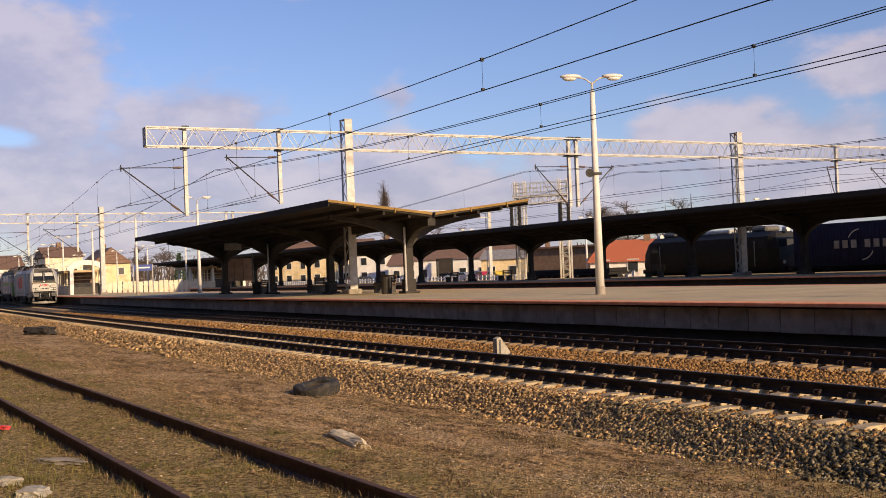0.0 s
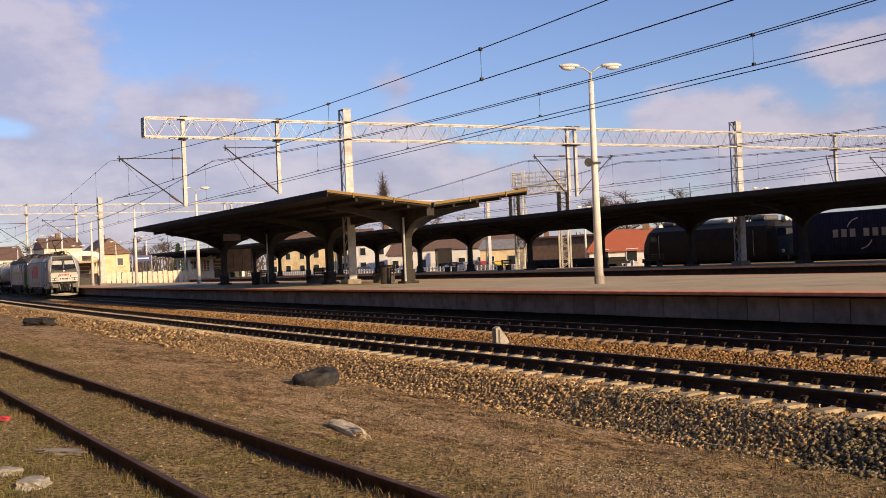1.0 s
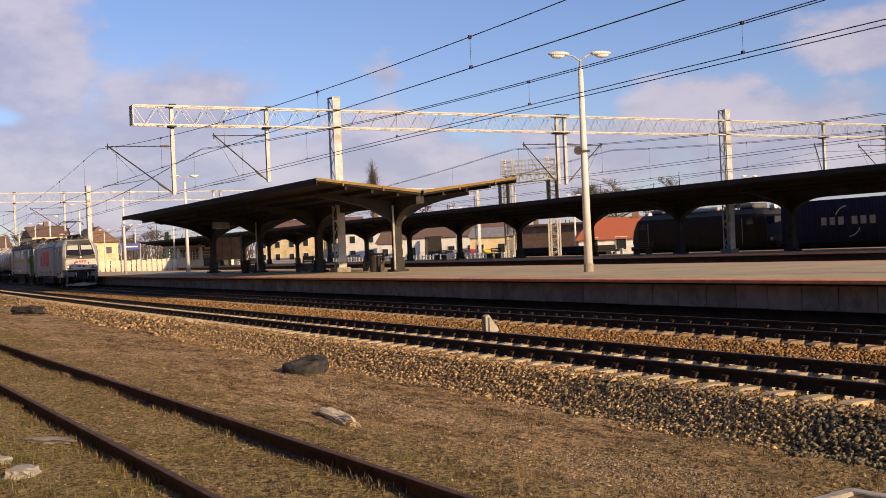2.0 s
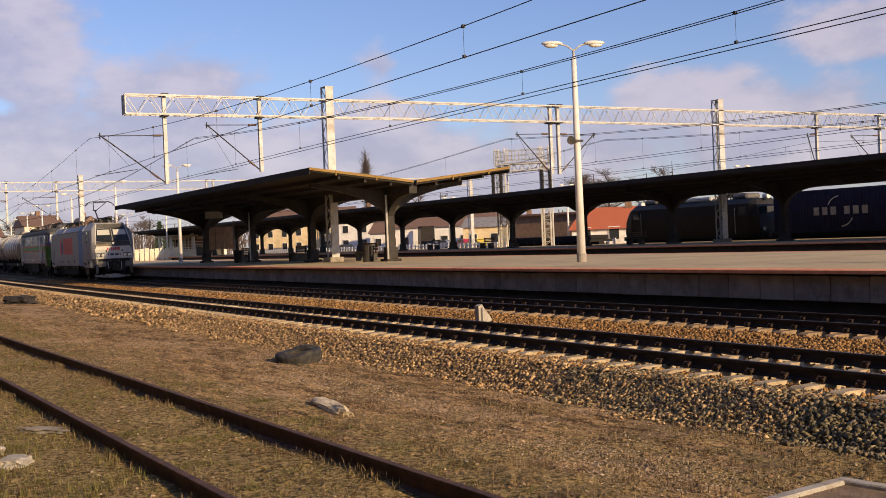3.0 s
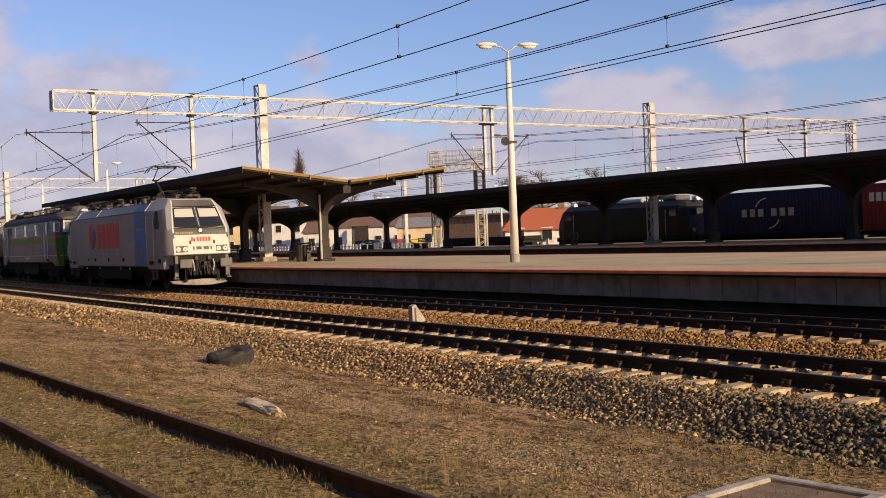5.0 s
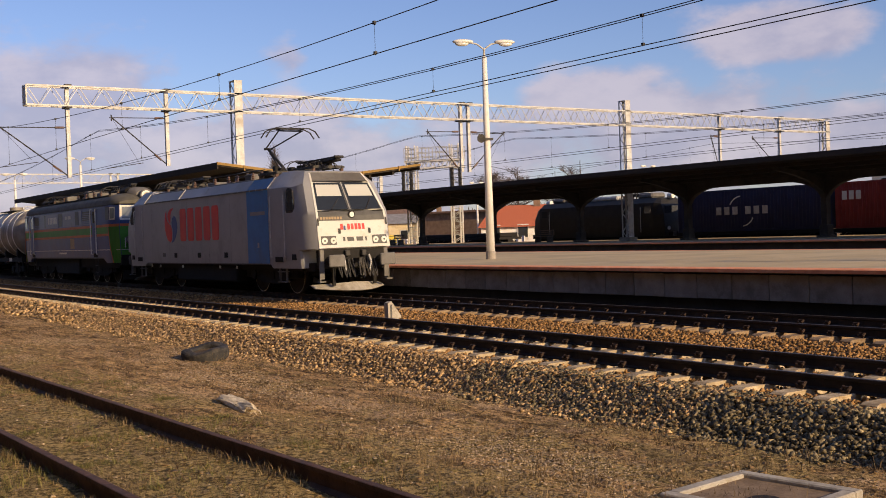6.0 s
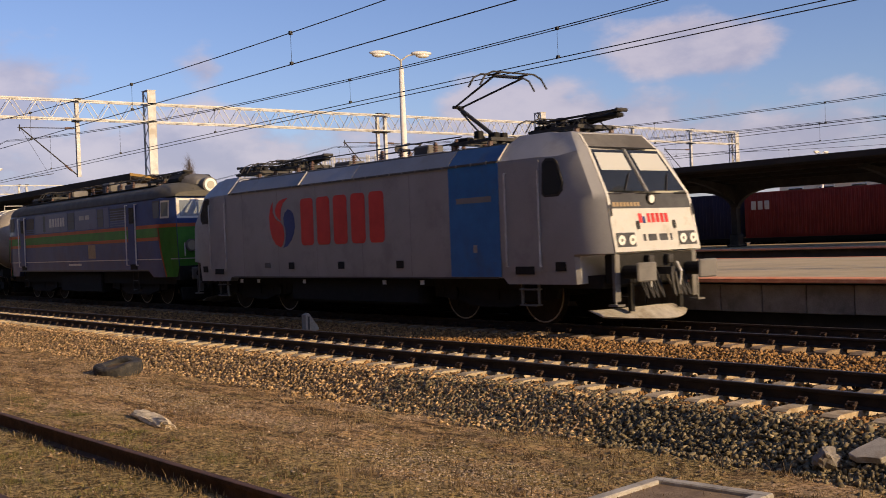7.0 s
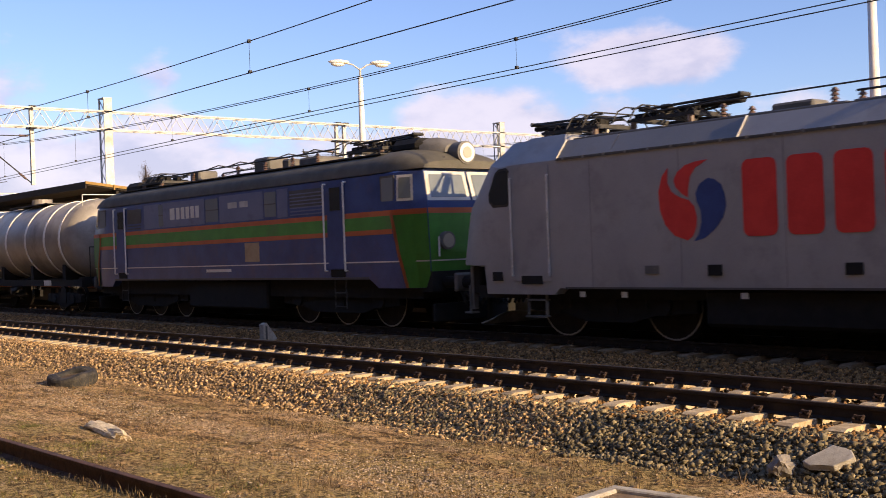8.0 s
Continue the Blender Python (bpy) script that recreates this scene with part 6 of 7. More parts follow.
def container(x0, x1, y, material, label):
    t = thing("shipping_container", label, "shipping container", "shipping containers")
    z0, z1 = 1.215, 4.1
    bm = bmesh.new()
    outline = []
    k = int((x1 - x0 - 0.3) / 0.28)
    w = (x1 - x0 - 0.3) / k
    for s in (-1, 1):
        pts = []
        for i in range(k):
            a = x0 + 0.15 + i * w
            pts += [(a, y + s * 1.215), (a + w * 0.25, y + s * 1.215), (a + w * 0.38, y + s * 1.18), (a + w * 0.87, y + s * 1.18)]
        outline += pts if s < 0 else pts[::-1]
    prism(bm, outline, z0 + 0.1, z1 - 0.08, "z")
    part("corrugated_wall", bm, material, t)
    part("roof", boxes((x0 + 0.02, x1 - 0.02, y - 1.2, y + 1.2, z1 - 0.1, z1 - 0.03)), M["galv"], t, "pale dusty container roof")
    for s in (-1, 1):
        part("top_rail", boxes((x0, x1, y + s * 1.21 - 0.03, y + s * 1.21 + 0.03, z1 - 0.12, z1)), material, t)
        part("bottom_rail", boxes((x0, x1, y + s * 1.21 - 0.03, y + s * 1.21 + 0.03, z0, z0 + 0.16)), material, t)
        for x in (x0, x1 - 0.16):
            part("corner_post", boxes((x, x + 0.16, y + s * 1.16 - 0.08, y + s * 1.16 + 0.08, z0 + 0.16, z1 - 0.12)), material, t)
    return t


YF = 61.0
strip([(-2.2, -0.7), (-1.6, -0.12), (1.6, -0.12), (2.2, -0.7)], YF, "freight_bed", M["ballast_bed"], "ballast bed under the freight train", "track bed", xs=[-330, -200] + list(np.linspace(-150, 60, 30)))
for s in (-0.752, 0.752):
    bm = bmesh.new()
    loft(bm, [[(x, YF + s + a, b + 0.05) for a, b in RAIL] for x in (-320, -100, 60)])
    solo("freight_rail", bm, M["rail"], "dark steel rail under the freight train", "rail", "freight rails")
dark_loco(-75.3, -58.7, YF)
flat_wagon(-58.5, -45.3, YF)
cma = container(-58.0, -44.9, YF, M["container_blue"], "long dark blue shipping container with white lettering bars")
# lettering as plain white bars
for k, x in enumerate((-54.4, -53.67, -52.94, -51.8, -51.07, -50.34)):
    part("letter_block", boxes((x + 0.04, x + 0.5, YF - 1.232, YF - 1.22, 2.36, 2.90)), M["galv"], cma)
for (cx, cz, a0, a1) in ((-52.1, 2.75, 95, 160), (-52.1, 2.4, 275, 340)):
    bm = bmesh.new()
    pts = [(cx + 1.05 * math.cos(radians(a0 + (a1 - a0) * k / 10)), cz + 0.85 * math.sin(radians(a0 + (a1 - a0) * k / 10))) for k in range(11)]
    for a, b in zip(pts, pts[1:]):
        bar(bm, (a[0], YF - 1.228, a[1]), (b[0], YF - 1.228, b[1]), 0.016, 0.07)
    part("arc_stroke", bm, M["white"], cma, "white curved stroke")
part("writing_bar", boxes((-57.5, -56.5, YF - 1.232, YF - 1.22, 3.45, 3.6)), M["white"], cma)
x = -45.2
for k in range(3):
    flat_wagon(x, x + 15.0, YF)
    red = container(x + 0.7, x + 14.3, YF, M["container_red"], "long dull red shipping container on a flat wagon")
    for j in range(3):
        part("letter_block", boxes((x + 1.2 + j * 0.5, x + 1.55 + j * 0.5, YF - 1.232, YF - 1.22, 3.0, 3.55)), M["white"], red)
    x += 15.2
for x in (-101.0, -93.4):
    w = flat_wagon(x, x + 7.4, 66.0)
    part("load", boxes((x + 0.6, x + 6.8, 64.9, 67.1, 1.205, 1.6), bevel=0.05), M["under"], w, "dark low load")
solo("back_bed", boxes((-240, 40, 64.0, 68.0, -0.7, -0.02)), M["ballast_bed"], "low ballast bed behind the freight train", "track bed", kind="structure")


# ---- signal cage over the far tracks ----
def signal_bridge():
    t = thing("signal_bridge", "pale steel signal bridge with a railed cage", "signal bridge", at=pose(-86.3, 57.4, -0.62, 0, 0, 40))
    xa, xb, y = -2.75, 2.75, 0.0
    for x in (xa + 0.55, xb - 0.75):
        for dx in (-0.42, 0.42):
            for dy in (-0.4, 0.4):
                part("leg", boxes((x + dx - 0.06, x + dx + 0.06, y + dy - 0.06, y + dy + 0.06, 0.2, 10.6)), M["pale_concrete"], t, "white painted steel leg")
        for k in range(24):
            z = 1.0 + k * 0.4
            part("rung", boxes((x - 0.42, x + 0.42, y - 0.43, y - 0.38, z - 0.03, z + 0.03)), M["galv"], t)
        bm = bmesh.new()
        for k in range(14):
            z = TOP + k * 0.6
            s = 1 if k % 2 else -1
            for dy in (-0.4, 0.4):
                bar(bm, (x - 0.42 * s, y + dy, z), (x + 0.42 * s, y + dy, z + 0.6), 0.05)
        tagged(part("lacing", bm, M["galv"], t), kind="stuff")
    part("deck", boxes((xa, xb, y - 0.65, y + 0.65, 9.12, 9.2)), M["galv"], t)
    for z in (8.45, 9.1):
        for dy in (-0.6, 0.6):
            part("chord", boxes((xa, xb, y + dy - 0.05, y + dy + 0.05, z - 0.06, z + 0.06)), M["pale_concrete"], t)
    bm = bmesh.new()
    for k in range(14):
        x0, x1 = xa + (xb - xa) * k / 14, xa + (xb - xa) * (k + 1) / 14
        for dy in (-0.6, 0.6):
            bar(bm, (x0, y + dy, 8.45 if k % 2 else 9.1), (x1, y + dy, 9.1 if k % 2 else 8.45), 0.06)
    tagged(part("truss_web", bm, M["pale_concrete"], t), kind="stuff")
    for dy in (-0.62, 0.62):
        for k in range(17):
            x = xa + (xb - xa) * k / 16
            part("railing_post", boxes((x - 0.025, x + 0.025, y + dy - 0.025, y + dy + 0.025, 9.2, 10.35)), M["galv"], t)
        for z in (9.5, 9.9, 10.35):
            part("hand_rail", boxes((xa, xb, y + dy - 0.03, y + dy + 0.03, z - 0.025, z + 0.025)), M["galv"], t)
    for x in (xa - 0.15, xa + 0.62, xb - 0.95, xb - 0.2):
        board = part("signal_board", boxes((x - 0.16, x + 0.16, y - 0.62, y - 0.52, 6.3, 8.4), bevel=0.04), M["dark_steel"], t, "black signal head with hoods")
        for z in (6.6, 7.1, 7.6, 8.1):
            part("signal_hood", tubes(((x, y - 0.62, z), (x, y - 0.85, z), 0.12), n=12), M["dark_steel"], board)


signal_bridge()


# ---- buildings ----
def window(parent, x, y, z, w, h, face):
    """A window in a wall: a frame and a pane. face: 'x' or 'y', the wall's outward axis (towards +x or -y)."""
    if face == "y":
        f = part("window", boxes((x - w / 2 - 0.1, x + w / 2 + 0.1, y - 0.1, y + 0.02, z - 0.1, z + h + 0.1)), M["white"], parent)
        part("pane", boxes((x - w / 2, x + w / 2, y - 0.13, y - 0.09, z, z + h)), M["glass"], f)
    else:
        f = part("window", boxes((x - 0.02, x + 0.1, y - w / 2 - 0.1, y + w / 2 + 0.1, z - 0.1, z + h + 0.1)), M["white"], parent)
        part("pane", boxes((x + 0.09, x + 0.13, y - w / 2, y + w / 2, z, z + h)), M["glass"], f)


def house(x0, x1, y0, y1, wall, roof, eave, ridge, along, label, rows=1, hips=0.0, base=0.0, turn=0.0):
    mid = ((x0 + x1) / 2, (y0 + y1) / 2)
    t = thing("house", label, "house", "houses beyond the station", at=pose(*mid, 0, 0, 0, turn) @ pose(-mid[0], -mid[1], 0))
    part("wall", boxes((x0, x1, y0, y1, base - 0.6, eave)), M[wall], t)
    bm = bmesh.new()
    o = 0.4
    if along == "x":
        m = (y0 + y1) / 2
        lo = [(x0 - o, y0 - o, eave), (x1 + o, y0 - o, eave), (x1 + o, y1 + o, eave), (x0 - o, y1 + o, eave)]
        hi = [(x0 - o + hips, m, ridge), (x1 + o - hips, m, ridge)]
    else:
        m = (x0 + x1) / 2
        lo = [(x1 + o, y0 - o, eave), (x1 + o, y1 + o, eave), (x0 - o, y1 + o, eave), (x0 - o, y0 - o, eave)]
        hi = [(m, y0 - o + hips, ridge), (m, y1 + o - hips, ridge)]
    a, b, c, d = [bm.verts.new(p) for p in lo]
    e, f = [bm.verts.new(p) for p in hi]
    for q in ((a, b, f, e), (c, d, e, f), (b, c, f), (d, a, e), (d, c, b, a)):
        bm.faces.new(q)
    part("roof", bm, M[roof], t)
    if hips == 0.0:
        bm = bmesh.new()
        if along == "x":
            prism(bm, [(y0, eave), (y1, eave), ((y0 + y1) / 2, ridge - 0.15)], x0, x1)
        else:
            prism(bm, [(x0, eave), (x1, eave), ((x0 + x1) / 2, ridge - 0.15)], y0, y1, "y")
        for v in bm.verts:
            v.co.z -= 0.12
        part("gable", bm, M[wall], t)
    cx = (x0 + x1) / 2
    part("chimney", boxes((cx - 0.4, cx + 0.4, (y0 + y1) / 2 - 0.4, (y0 + y1) / 2 + 0.4, ridge - 1.0, ridge + 0.9)), M["brown_wall"], t)
    for r in range(rows):
        z = base + 1.0 + r * 2.9
        for k in range(max(1, int((x1 - x0) / 3.2))):
            window(t, x0 + (k + 0.5) * (x1 - x0) / max(1, int((x1 - x0) / 3.2)), y0, z, 1.1, 1.4, "y")
        for k in range(max(1, int((y1 - y0) / 3.2))):
            window(t, x1, y0 + (k + 0.5) * (y1 - y0) / max(1, int((y1 - y0) / 3.2)), z, 1.1, 1.4, "x")
    return t


house(-260, -236, 96, 108, "plaster", "tile_brown", 7.2, 10.5, "x", "two-storey yellow plastered house with brown roof", 2, turn=50)
house(-233, -217, 94, 104, "plaster", "grey_roof", 6.4, 8.6, "x", "yellow plastered house with grey roof", 2, turn=50)
house(-214.5, -203, 95, 105, "white_wall", "tile_brown", 5.9, 9.0, "y", "white house with a brown gabled roof", 2, turn=50)
house(-200, -187, 96, 106, "white_wall", "tile_brown", 3.4, 5.6, "x", "low white house with a brown roof", 1, turn=50)
house(-184, -163, 95, 107, "white_wall", "tile_brown", 4.0, 6.4, "x", "long white building with brown roof and dark glazing", 1, turn=50)
house(-163.5, -143, 97, 108, "plaster", "grey_roof", 3.5, 5.2, "x", "long yellow shed with grey sheet roof", 1, turn=50)
house(-111.0, -98.0, 80, 88, "white_wall", "tile_red", 2.2, 4.8, "x", "white house with a bright red tiled roof", 1, 1.6, turn=50)
house(-238, -226, 35, 42, "cream", "tile_brown", 7.6, 9.8, "y", "old cream house with weathered brown roof", 2)
house(-246, -232, 45, 52.5, "plaster", "tile_brown", 6.2, 9.5, "x", "tall yellow house with steep brown gable", 2)
house(-262, -248, 24, 34, "white_wall", "tile_brown", 6.0, 9.0, "y", "white house with brown roof far down the line", 2)
tagged(solo("shop_glazing", boxes((-172.0, -166.5, 91.6, 91.9, 0.3, 4.2)), M["glass"], "dark glazed shop front on the white building", "shop front"))
b = thing("brown_shed", "long brown boarded shed behind the tracks", "shed", at=pose(-117, 87, 0, 0, 0, 25) @ pose(117, -87, 0))
part("wall", boxes((-126, -108.5, 82, 92, -0.4, 4.3)), M["brown_wall"], b)
part("roof", boxes((-126.5, -108, 81.5, 92.5, 4.3, 4.55)), M["tile_brown"], b)
b = thing("flat_roofed_building", "grey flat-roofed building beyond the freight train", "building", at=pose(0, 0, 0))
part("wall", boxes((-70, -52, 100, 112, 0, 6.7)), M["cream"], b)
part("roof", boxes((-70.3, -51.7, 99.7, 112.3, 6.7, 6.95)), M["grey_roof"], b)
part("sign_panel", boxes((-64.3, -60, 99.5, 99.58, 6.3, 7.1)), M["car_yellow"], b, "yellow sign panel")
part("sign_panel", boxes((-65.6, -64.5, 99.5, 99.58, 6.3, 7.0)), M["red"], b, "red sign panel")
for k in range(5):
    window(b, -68 + k * 3.6, 100, 4.4, 1.6, 1.4, "y")


def arch_shelter(x, y0, y1, z0, z1, roof_y, label):
    t = thing("underpass_shelter", label, "shelter", "underpass shelters")
    m, w = (y0 + y1) / 2, (y1 - y0) / 2
    bm = bmesh.new()
    out = [(y0, z0), (y0, z1 - 1.25)]
    n_seg = 12
    for k in range(n_seg + 1):
        a = math.pi - math.pi * k / n_seg
        out.append((m + (w + 0.35) * math.cos(a), z1 - 1.1 + 1.1 * math.sin(a)))
    out += [(y1, z1 - 1.25), (y1, z0), (y1 - 0.42, z0), (y1 - 0.42, z1 - 1.3)]
    for k in range(n_seg + 1):
        a = math.pi * k / n_seg
        out.append((m + (w - 0.42) * math.cos(a), z1 - 1.3 + 0.72 * math.sin(a)))
    out += [(y0 + 0.42, z1 - 1.3), (y0 + 0.42, z0)]
    prism(bm, out, x - 0.5, x)
    part("arch_front", bm, M["white"], t, "white rendered arch")
    part("roof", boxes((x - 14, x - 0.5, y0 - 0.6, y1 + 0.2, z1 - 1.45, z1 - 1.2)), M["tan_roof"], t, "tan sheet roof")
    part("side_wall", boxes((x - 13.5, x - 0.5, y0, y0 + 0.2, z0, z0 + 1.1)), M["cream"], t)
    part("side_wall", boxes((x - 13.5, x - 0.5, y1 - 0.2, y1, z0, z0 + 1.1)), M["cream"], t)
    for k in range(8):
        xx = x - 0.8 - k * 1.8
        for y in (y0 + 0.1, y1 - 0.1):
            part("post", boxes((xx - 0.08, xx + 0.08, y - 0.08, y + 0.08, z0 + 1.1, z1 - 1.45)), M["cream"], t)
    part("back_wall", boxes((x - 6.6, x - 6.4, y0, y1, z0, z1 - 1.45)), M["brown_wall"], t, "brown boarded back wall")
    for z in (z0 + 1.3, z0 + 1.75, z0 + 2.2):
        part("cross_bar", boxes((x - 6.38, x - 6.3, y0 + 0.4, y1 - 0.4, z, z + 0.1)), M["cream"], t)
    part("gate", boxes((x - 0.9, x - 0.84, y0 + 0.5, y1 - 0.5, z0, z0 + 1.35)), M["dark_steel"], t, "dark low gate")
    return t


arch_shelter(-140.0, 24.45, 28.5, TOP, 4.95, 22, "underpass shelter with a white arch and tan roof")
arch_shelter(-172.0, 51.5, 57.0, TOP, 5.0, 47, "second underpass shelter with a white arch and tan roof")
shed = thing("platform_shelter", "tan-roofed waiting shelter on the far platform", "shelter")
part("roof", boxes((-176, -168, 46.8, 51.2, 3.8, 4.1)), M["tan_roof"], shed)
part("wall", boxes((-175.5, -168.5, 47.0, 51.0, TOP, 1.9)), M["cream"], shed)
for y in (47.2, 50.8):
    for x in (-175.2, -168.8):
        part("post", boxes((x - 0.15, x + 0.15, y - 0.15, y + 0.15, 1.9, 3.8)), M["white"], shed)

# pale fences
for label, x0, y0, x1, y1, z in (("white picket fence panels beyond the platform end", -165.0, 32.0, -165.0, 47.0, -0.55), ("white picket fence along the car park", -215.0, 72.0, -92.0, 72.0, -0.05)):
    f = thing("fence", label, "fence", "pale fences")
    L = math.hypot(x1 - x0, y1 - y0)
    n_post = int(L / (0.75 if x0 == x1 else 1.0))
    for k in range(min(n_post, 140) + 1):
        px, py = x0 + (x1 - x0) * k / n_post, y0 + (y1 - y0) * k / n_post
        part("panel", boxes((px - 0.05, px + 0.05, py - 0.31, py + 0.31, z, z + 2.7 + 0.06 * (k % 3))) if x0 == x1 else boxes((px - 0.2, px + 0.2, py - 0.05, py + 0.05, z, z + 1.25)), M["cream"] if x0 == x1 else M["white"], f)
    for h in ((0.9, 2.2) if x0 == x1 else (0.35, 0.95)):
        part("rail", boxes((min(x0, x1) - 0.04, max(x0, x1) + 0.04, min(y0, y1) - 0.04, max(y0, y1) + 0.04, z + h, z + h + 0.1)), M["white"], f)


# ---- cars ----
def car(x, y, turn, material, label):
    t = thing("parked_car", label, "car", "parked cars", at=pose(x, y, ground_z(x, y), 0, 0, turn))
    bm = bmesh.new()
    prism(bm, [(-2.1, 0.3), (-2.12, 0.75), (-1.95, 0.92), (-1.5, 0.95), (-0.95, 1.42), (0.55, 1.45), (1.2, 0.98), (2.0, 0.86), (2.12, 0.6), (2.1, 0.3)], -0.82, 0.82, "y")
    for v in bm.verts:
        if v.co.z > 1.2:
            v.co.y *= 0.8
    part("body", bm, M[material], t)
    for s in (-1, 1):
        bm = bmesh.new()
        prism(bm, [(-1.3, 0.98), (-0.88, 1.36), (0.5, 1.38), (1.0, 0.99)], s * 0.70, s * 0.80, "y")
        part("side_window", bm, M["glass"], t)
        for wx in (-1.3, 1.3):
            part("wheel", tubes(((wx, s * 0.68, 0.31), (wx, s * 0.86, 0.31), 0.31), n=16), M["rubber"], t)
    part("windscreen", boxes((0.75, 0.82, -0.6, 0.6, 1.0, 1.33)), M["glass"], t)


for x, y, a, m, l in ((-152, 86, 10, "car_silver", "silver car parked by the yellow shed"), (-146.5, 86, 175, "car_red", "dark pink car parked by the yellow shed"), (-141, 85, 5, "car_yellow", "yellow car in the car park"),
                      (-157, 87, 0, "car_silver", "silver car at the end of the row"), (-182, 80, 8, "car_dark", "dark car beside the fence"), (-172, 78, 0, "car_dark", "dark car in the car park"),
                      (-192, 79, 0, "car_dark", "dark car in the car park")):
    car(x, y, a, m, l)


# ---- trees ----
def bare_tree(x, y, height, spread, seed, label, trunk="bark", limbs=9, z=None, twig=1.0, thin=1.0):
    rnd = random.Random(seed)
    z = ground_z(x, y) if z is None else z
    t = thing("bare_tree", label, "tree", "bare trees", at=pose(x, y, z - 0.1))
    bm = bmesh.new()
    tube(bm, (0, 0, 0), (0, 0, height * 0.45), height * 0.02, 8, height * 0.013)
    tube(bm, (0, 0, height * 0.45), (0, 0, height * 0.9), height * 0.013, 8, height * 0.003)
    part("trunk", bm, M[trunk], t)
    fine = bmesh.new()
    for k in range(limbs):
        h = height * rnd.uniform(0.25, 0.75)
        a = rnd.uniform(0, 2 * math.pi)
        d = Vector((math.cos(a) * spread, math.sin(a) * spread, height * rnd.uniform(0.15, 0.35)))
        p0 = Vector((0, 0, h))
        p1 = p0 + d * rnd.uniform(0.5, 1.0) * (1.2 - h / height)
        bm = bmesh.new()
        tube(bm, p0, p1, height * 0.007 * thin, 6, height * 0.003 * thin)
        part("limb", bm, M[trunk], t)
        for j in range(26):
            q0 = p0.lerp(p1, rnd.uniform(0.25, 1))
            q1 = q0 + Vector((rnd.gauss(0, 1), rnd.gauss(0, 1), rnd.uniform(0.2, 1.4) / twig)) * height * 0.055 * twig
            bar(fine, q0, q1, height * 0.0022 * thin)
            for m2 in range(4):
                r0 = q0.lerp(q1, rnd.uniform(0.3, 1))
                bar(fine, r0, r0 + Vector((rnd.gauss(0, 1), rnd.gauss(0, 1), rnd.uniform(0, 1.2) / twig)) * height * 0.028 * twig, height * 0.0014 * thin)
    tagged(part("crown", fine, M["twig"], t, "thin bare twigs"), kind="stuff")


bare_tree(-251.5, 120, 27, 0.9, 3, "tall narrow bare poplar", limbs=40, twig=0.5, thin=0.4)
for i, (x, y, h, s) in enumerate(((-228, 122, 14, 5), (-214, 120, 13, 5), (-202, 121, 12, 4.5), (-190, 119, 11, 4.5), (-165, 121, 15, 5), (-156, 118, 13, 5), (-112, 98, 9.5, 4), (-119, 99, 10.5, 4),
                                  (-300, 44, 14, 5), (-312, 50, 16, 6), (-290, 30, 13, 5), (-330, 76, 15, 6), (-322, 84, 14, 6), (-300, 70, 12, 5), (-275, 66, 11, 4), (-130, 101, 12, 5), (-139, 121, 14, 5), (-240, 60, 10, 4))):
    bare_tree(x, y, h, s, 20 + i, "leafless broad tree behind the houses", limbs=11)


def conifer(x, y, height, seed):
    rnd = random.Random(seed)
    t = thing("spruce_tree", "dark green spruce behind the fence", "tree", "spruces", at=pose(x, y, -0.7))
    part("trunk", tubes(((0, 0, 0), (0, 0, height * 0.9), 0.18)), M["bark"], t)
    bm = bmesh.new()
    for k in range(420):
        u = rnd.random() ** 0.8
        r = (1 - u) * height * 0.2 + 0.1
        a = rnd.uniform(0, 6.283)
        p = Vector((math.cos(a) * r * rnd.uniform(0.3, 1), math.sin(a) * r * rnd.uniform(0.3, 1), height * (0.12 + 0.88 * u)))
        q = p + Vector((math.cos(a) * 0.6, math.sin(a) * 0.6, -0.25))
        tube(bm, p, q, 0.16, 4, 0.02)
    tagged(part("crown", bm, M["needle"], t), kind="stuff")


conifer(-300, 81, 10.5, 1)
conifer(-306, 85, 8.5, 2)
conifer(-290, 87, 8.0, 5)

# low dark hedge and woods that close the view down the line
rnd = random.Random(7)
bm = bmesh.new()
for k in range(2600):
    a = rnd.uniform(0, 1)
    x, y = -420 + rnd.uniform(-20, 20) + 250 * max(0, a - 0.45), -40 + 330 * a
    h = rnd.uniform(1.5, 8)
    p = Vector((x, y, -1 + rnd.uniform(0, 5)))
    bar(bm, p, p + Vector((rnd.gauss(0, 1.2), rnd.gauss(0, 1.2), h)), 0.25)
solo("far_woods", bm, M["twig"], "distant leafless woods along the horizon", "woods", kind="stuff")


# ---- platform furniture ----
def bench(x, y, z):
    t = thing("platform_bench", "dark slatted platform bench", "bench", "platform benches", at=pose(x, y, z))
    for k in range(4):
        part("seat_slat", boxes((-0.9, 0.9, -0.28 + k * 0.14, -0.18 + k * 0.14, 0.44, 0.48)), M["brown_wall"], t)
    for k in range(3):
        part("back_slat", boxes((-0.9, 0.9, 0.26, 0.29, 0.55 + k * 0.14, 0.65 + k * 0.14)), M["brown_wall"], t)
    for s in (-0.7, 0.7):
        part("leg", boxes((s - 0.03, s + 0.03, -0.28, 0.3, 0, 0.44), (s - 0.03, s + 0.03, 0.22, 0.27, 0.4, 0.95)), M["dark_steel"], t)


for x in (-53.5, -63.2, -73.0):
    bench(x, P1 + 0.9, TOP)
for x in (-65.0, -86.0, -96.0):
    bench(x, P2 + 0.8, TOP)


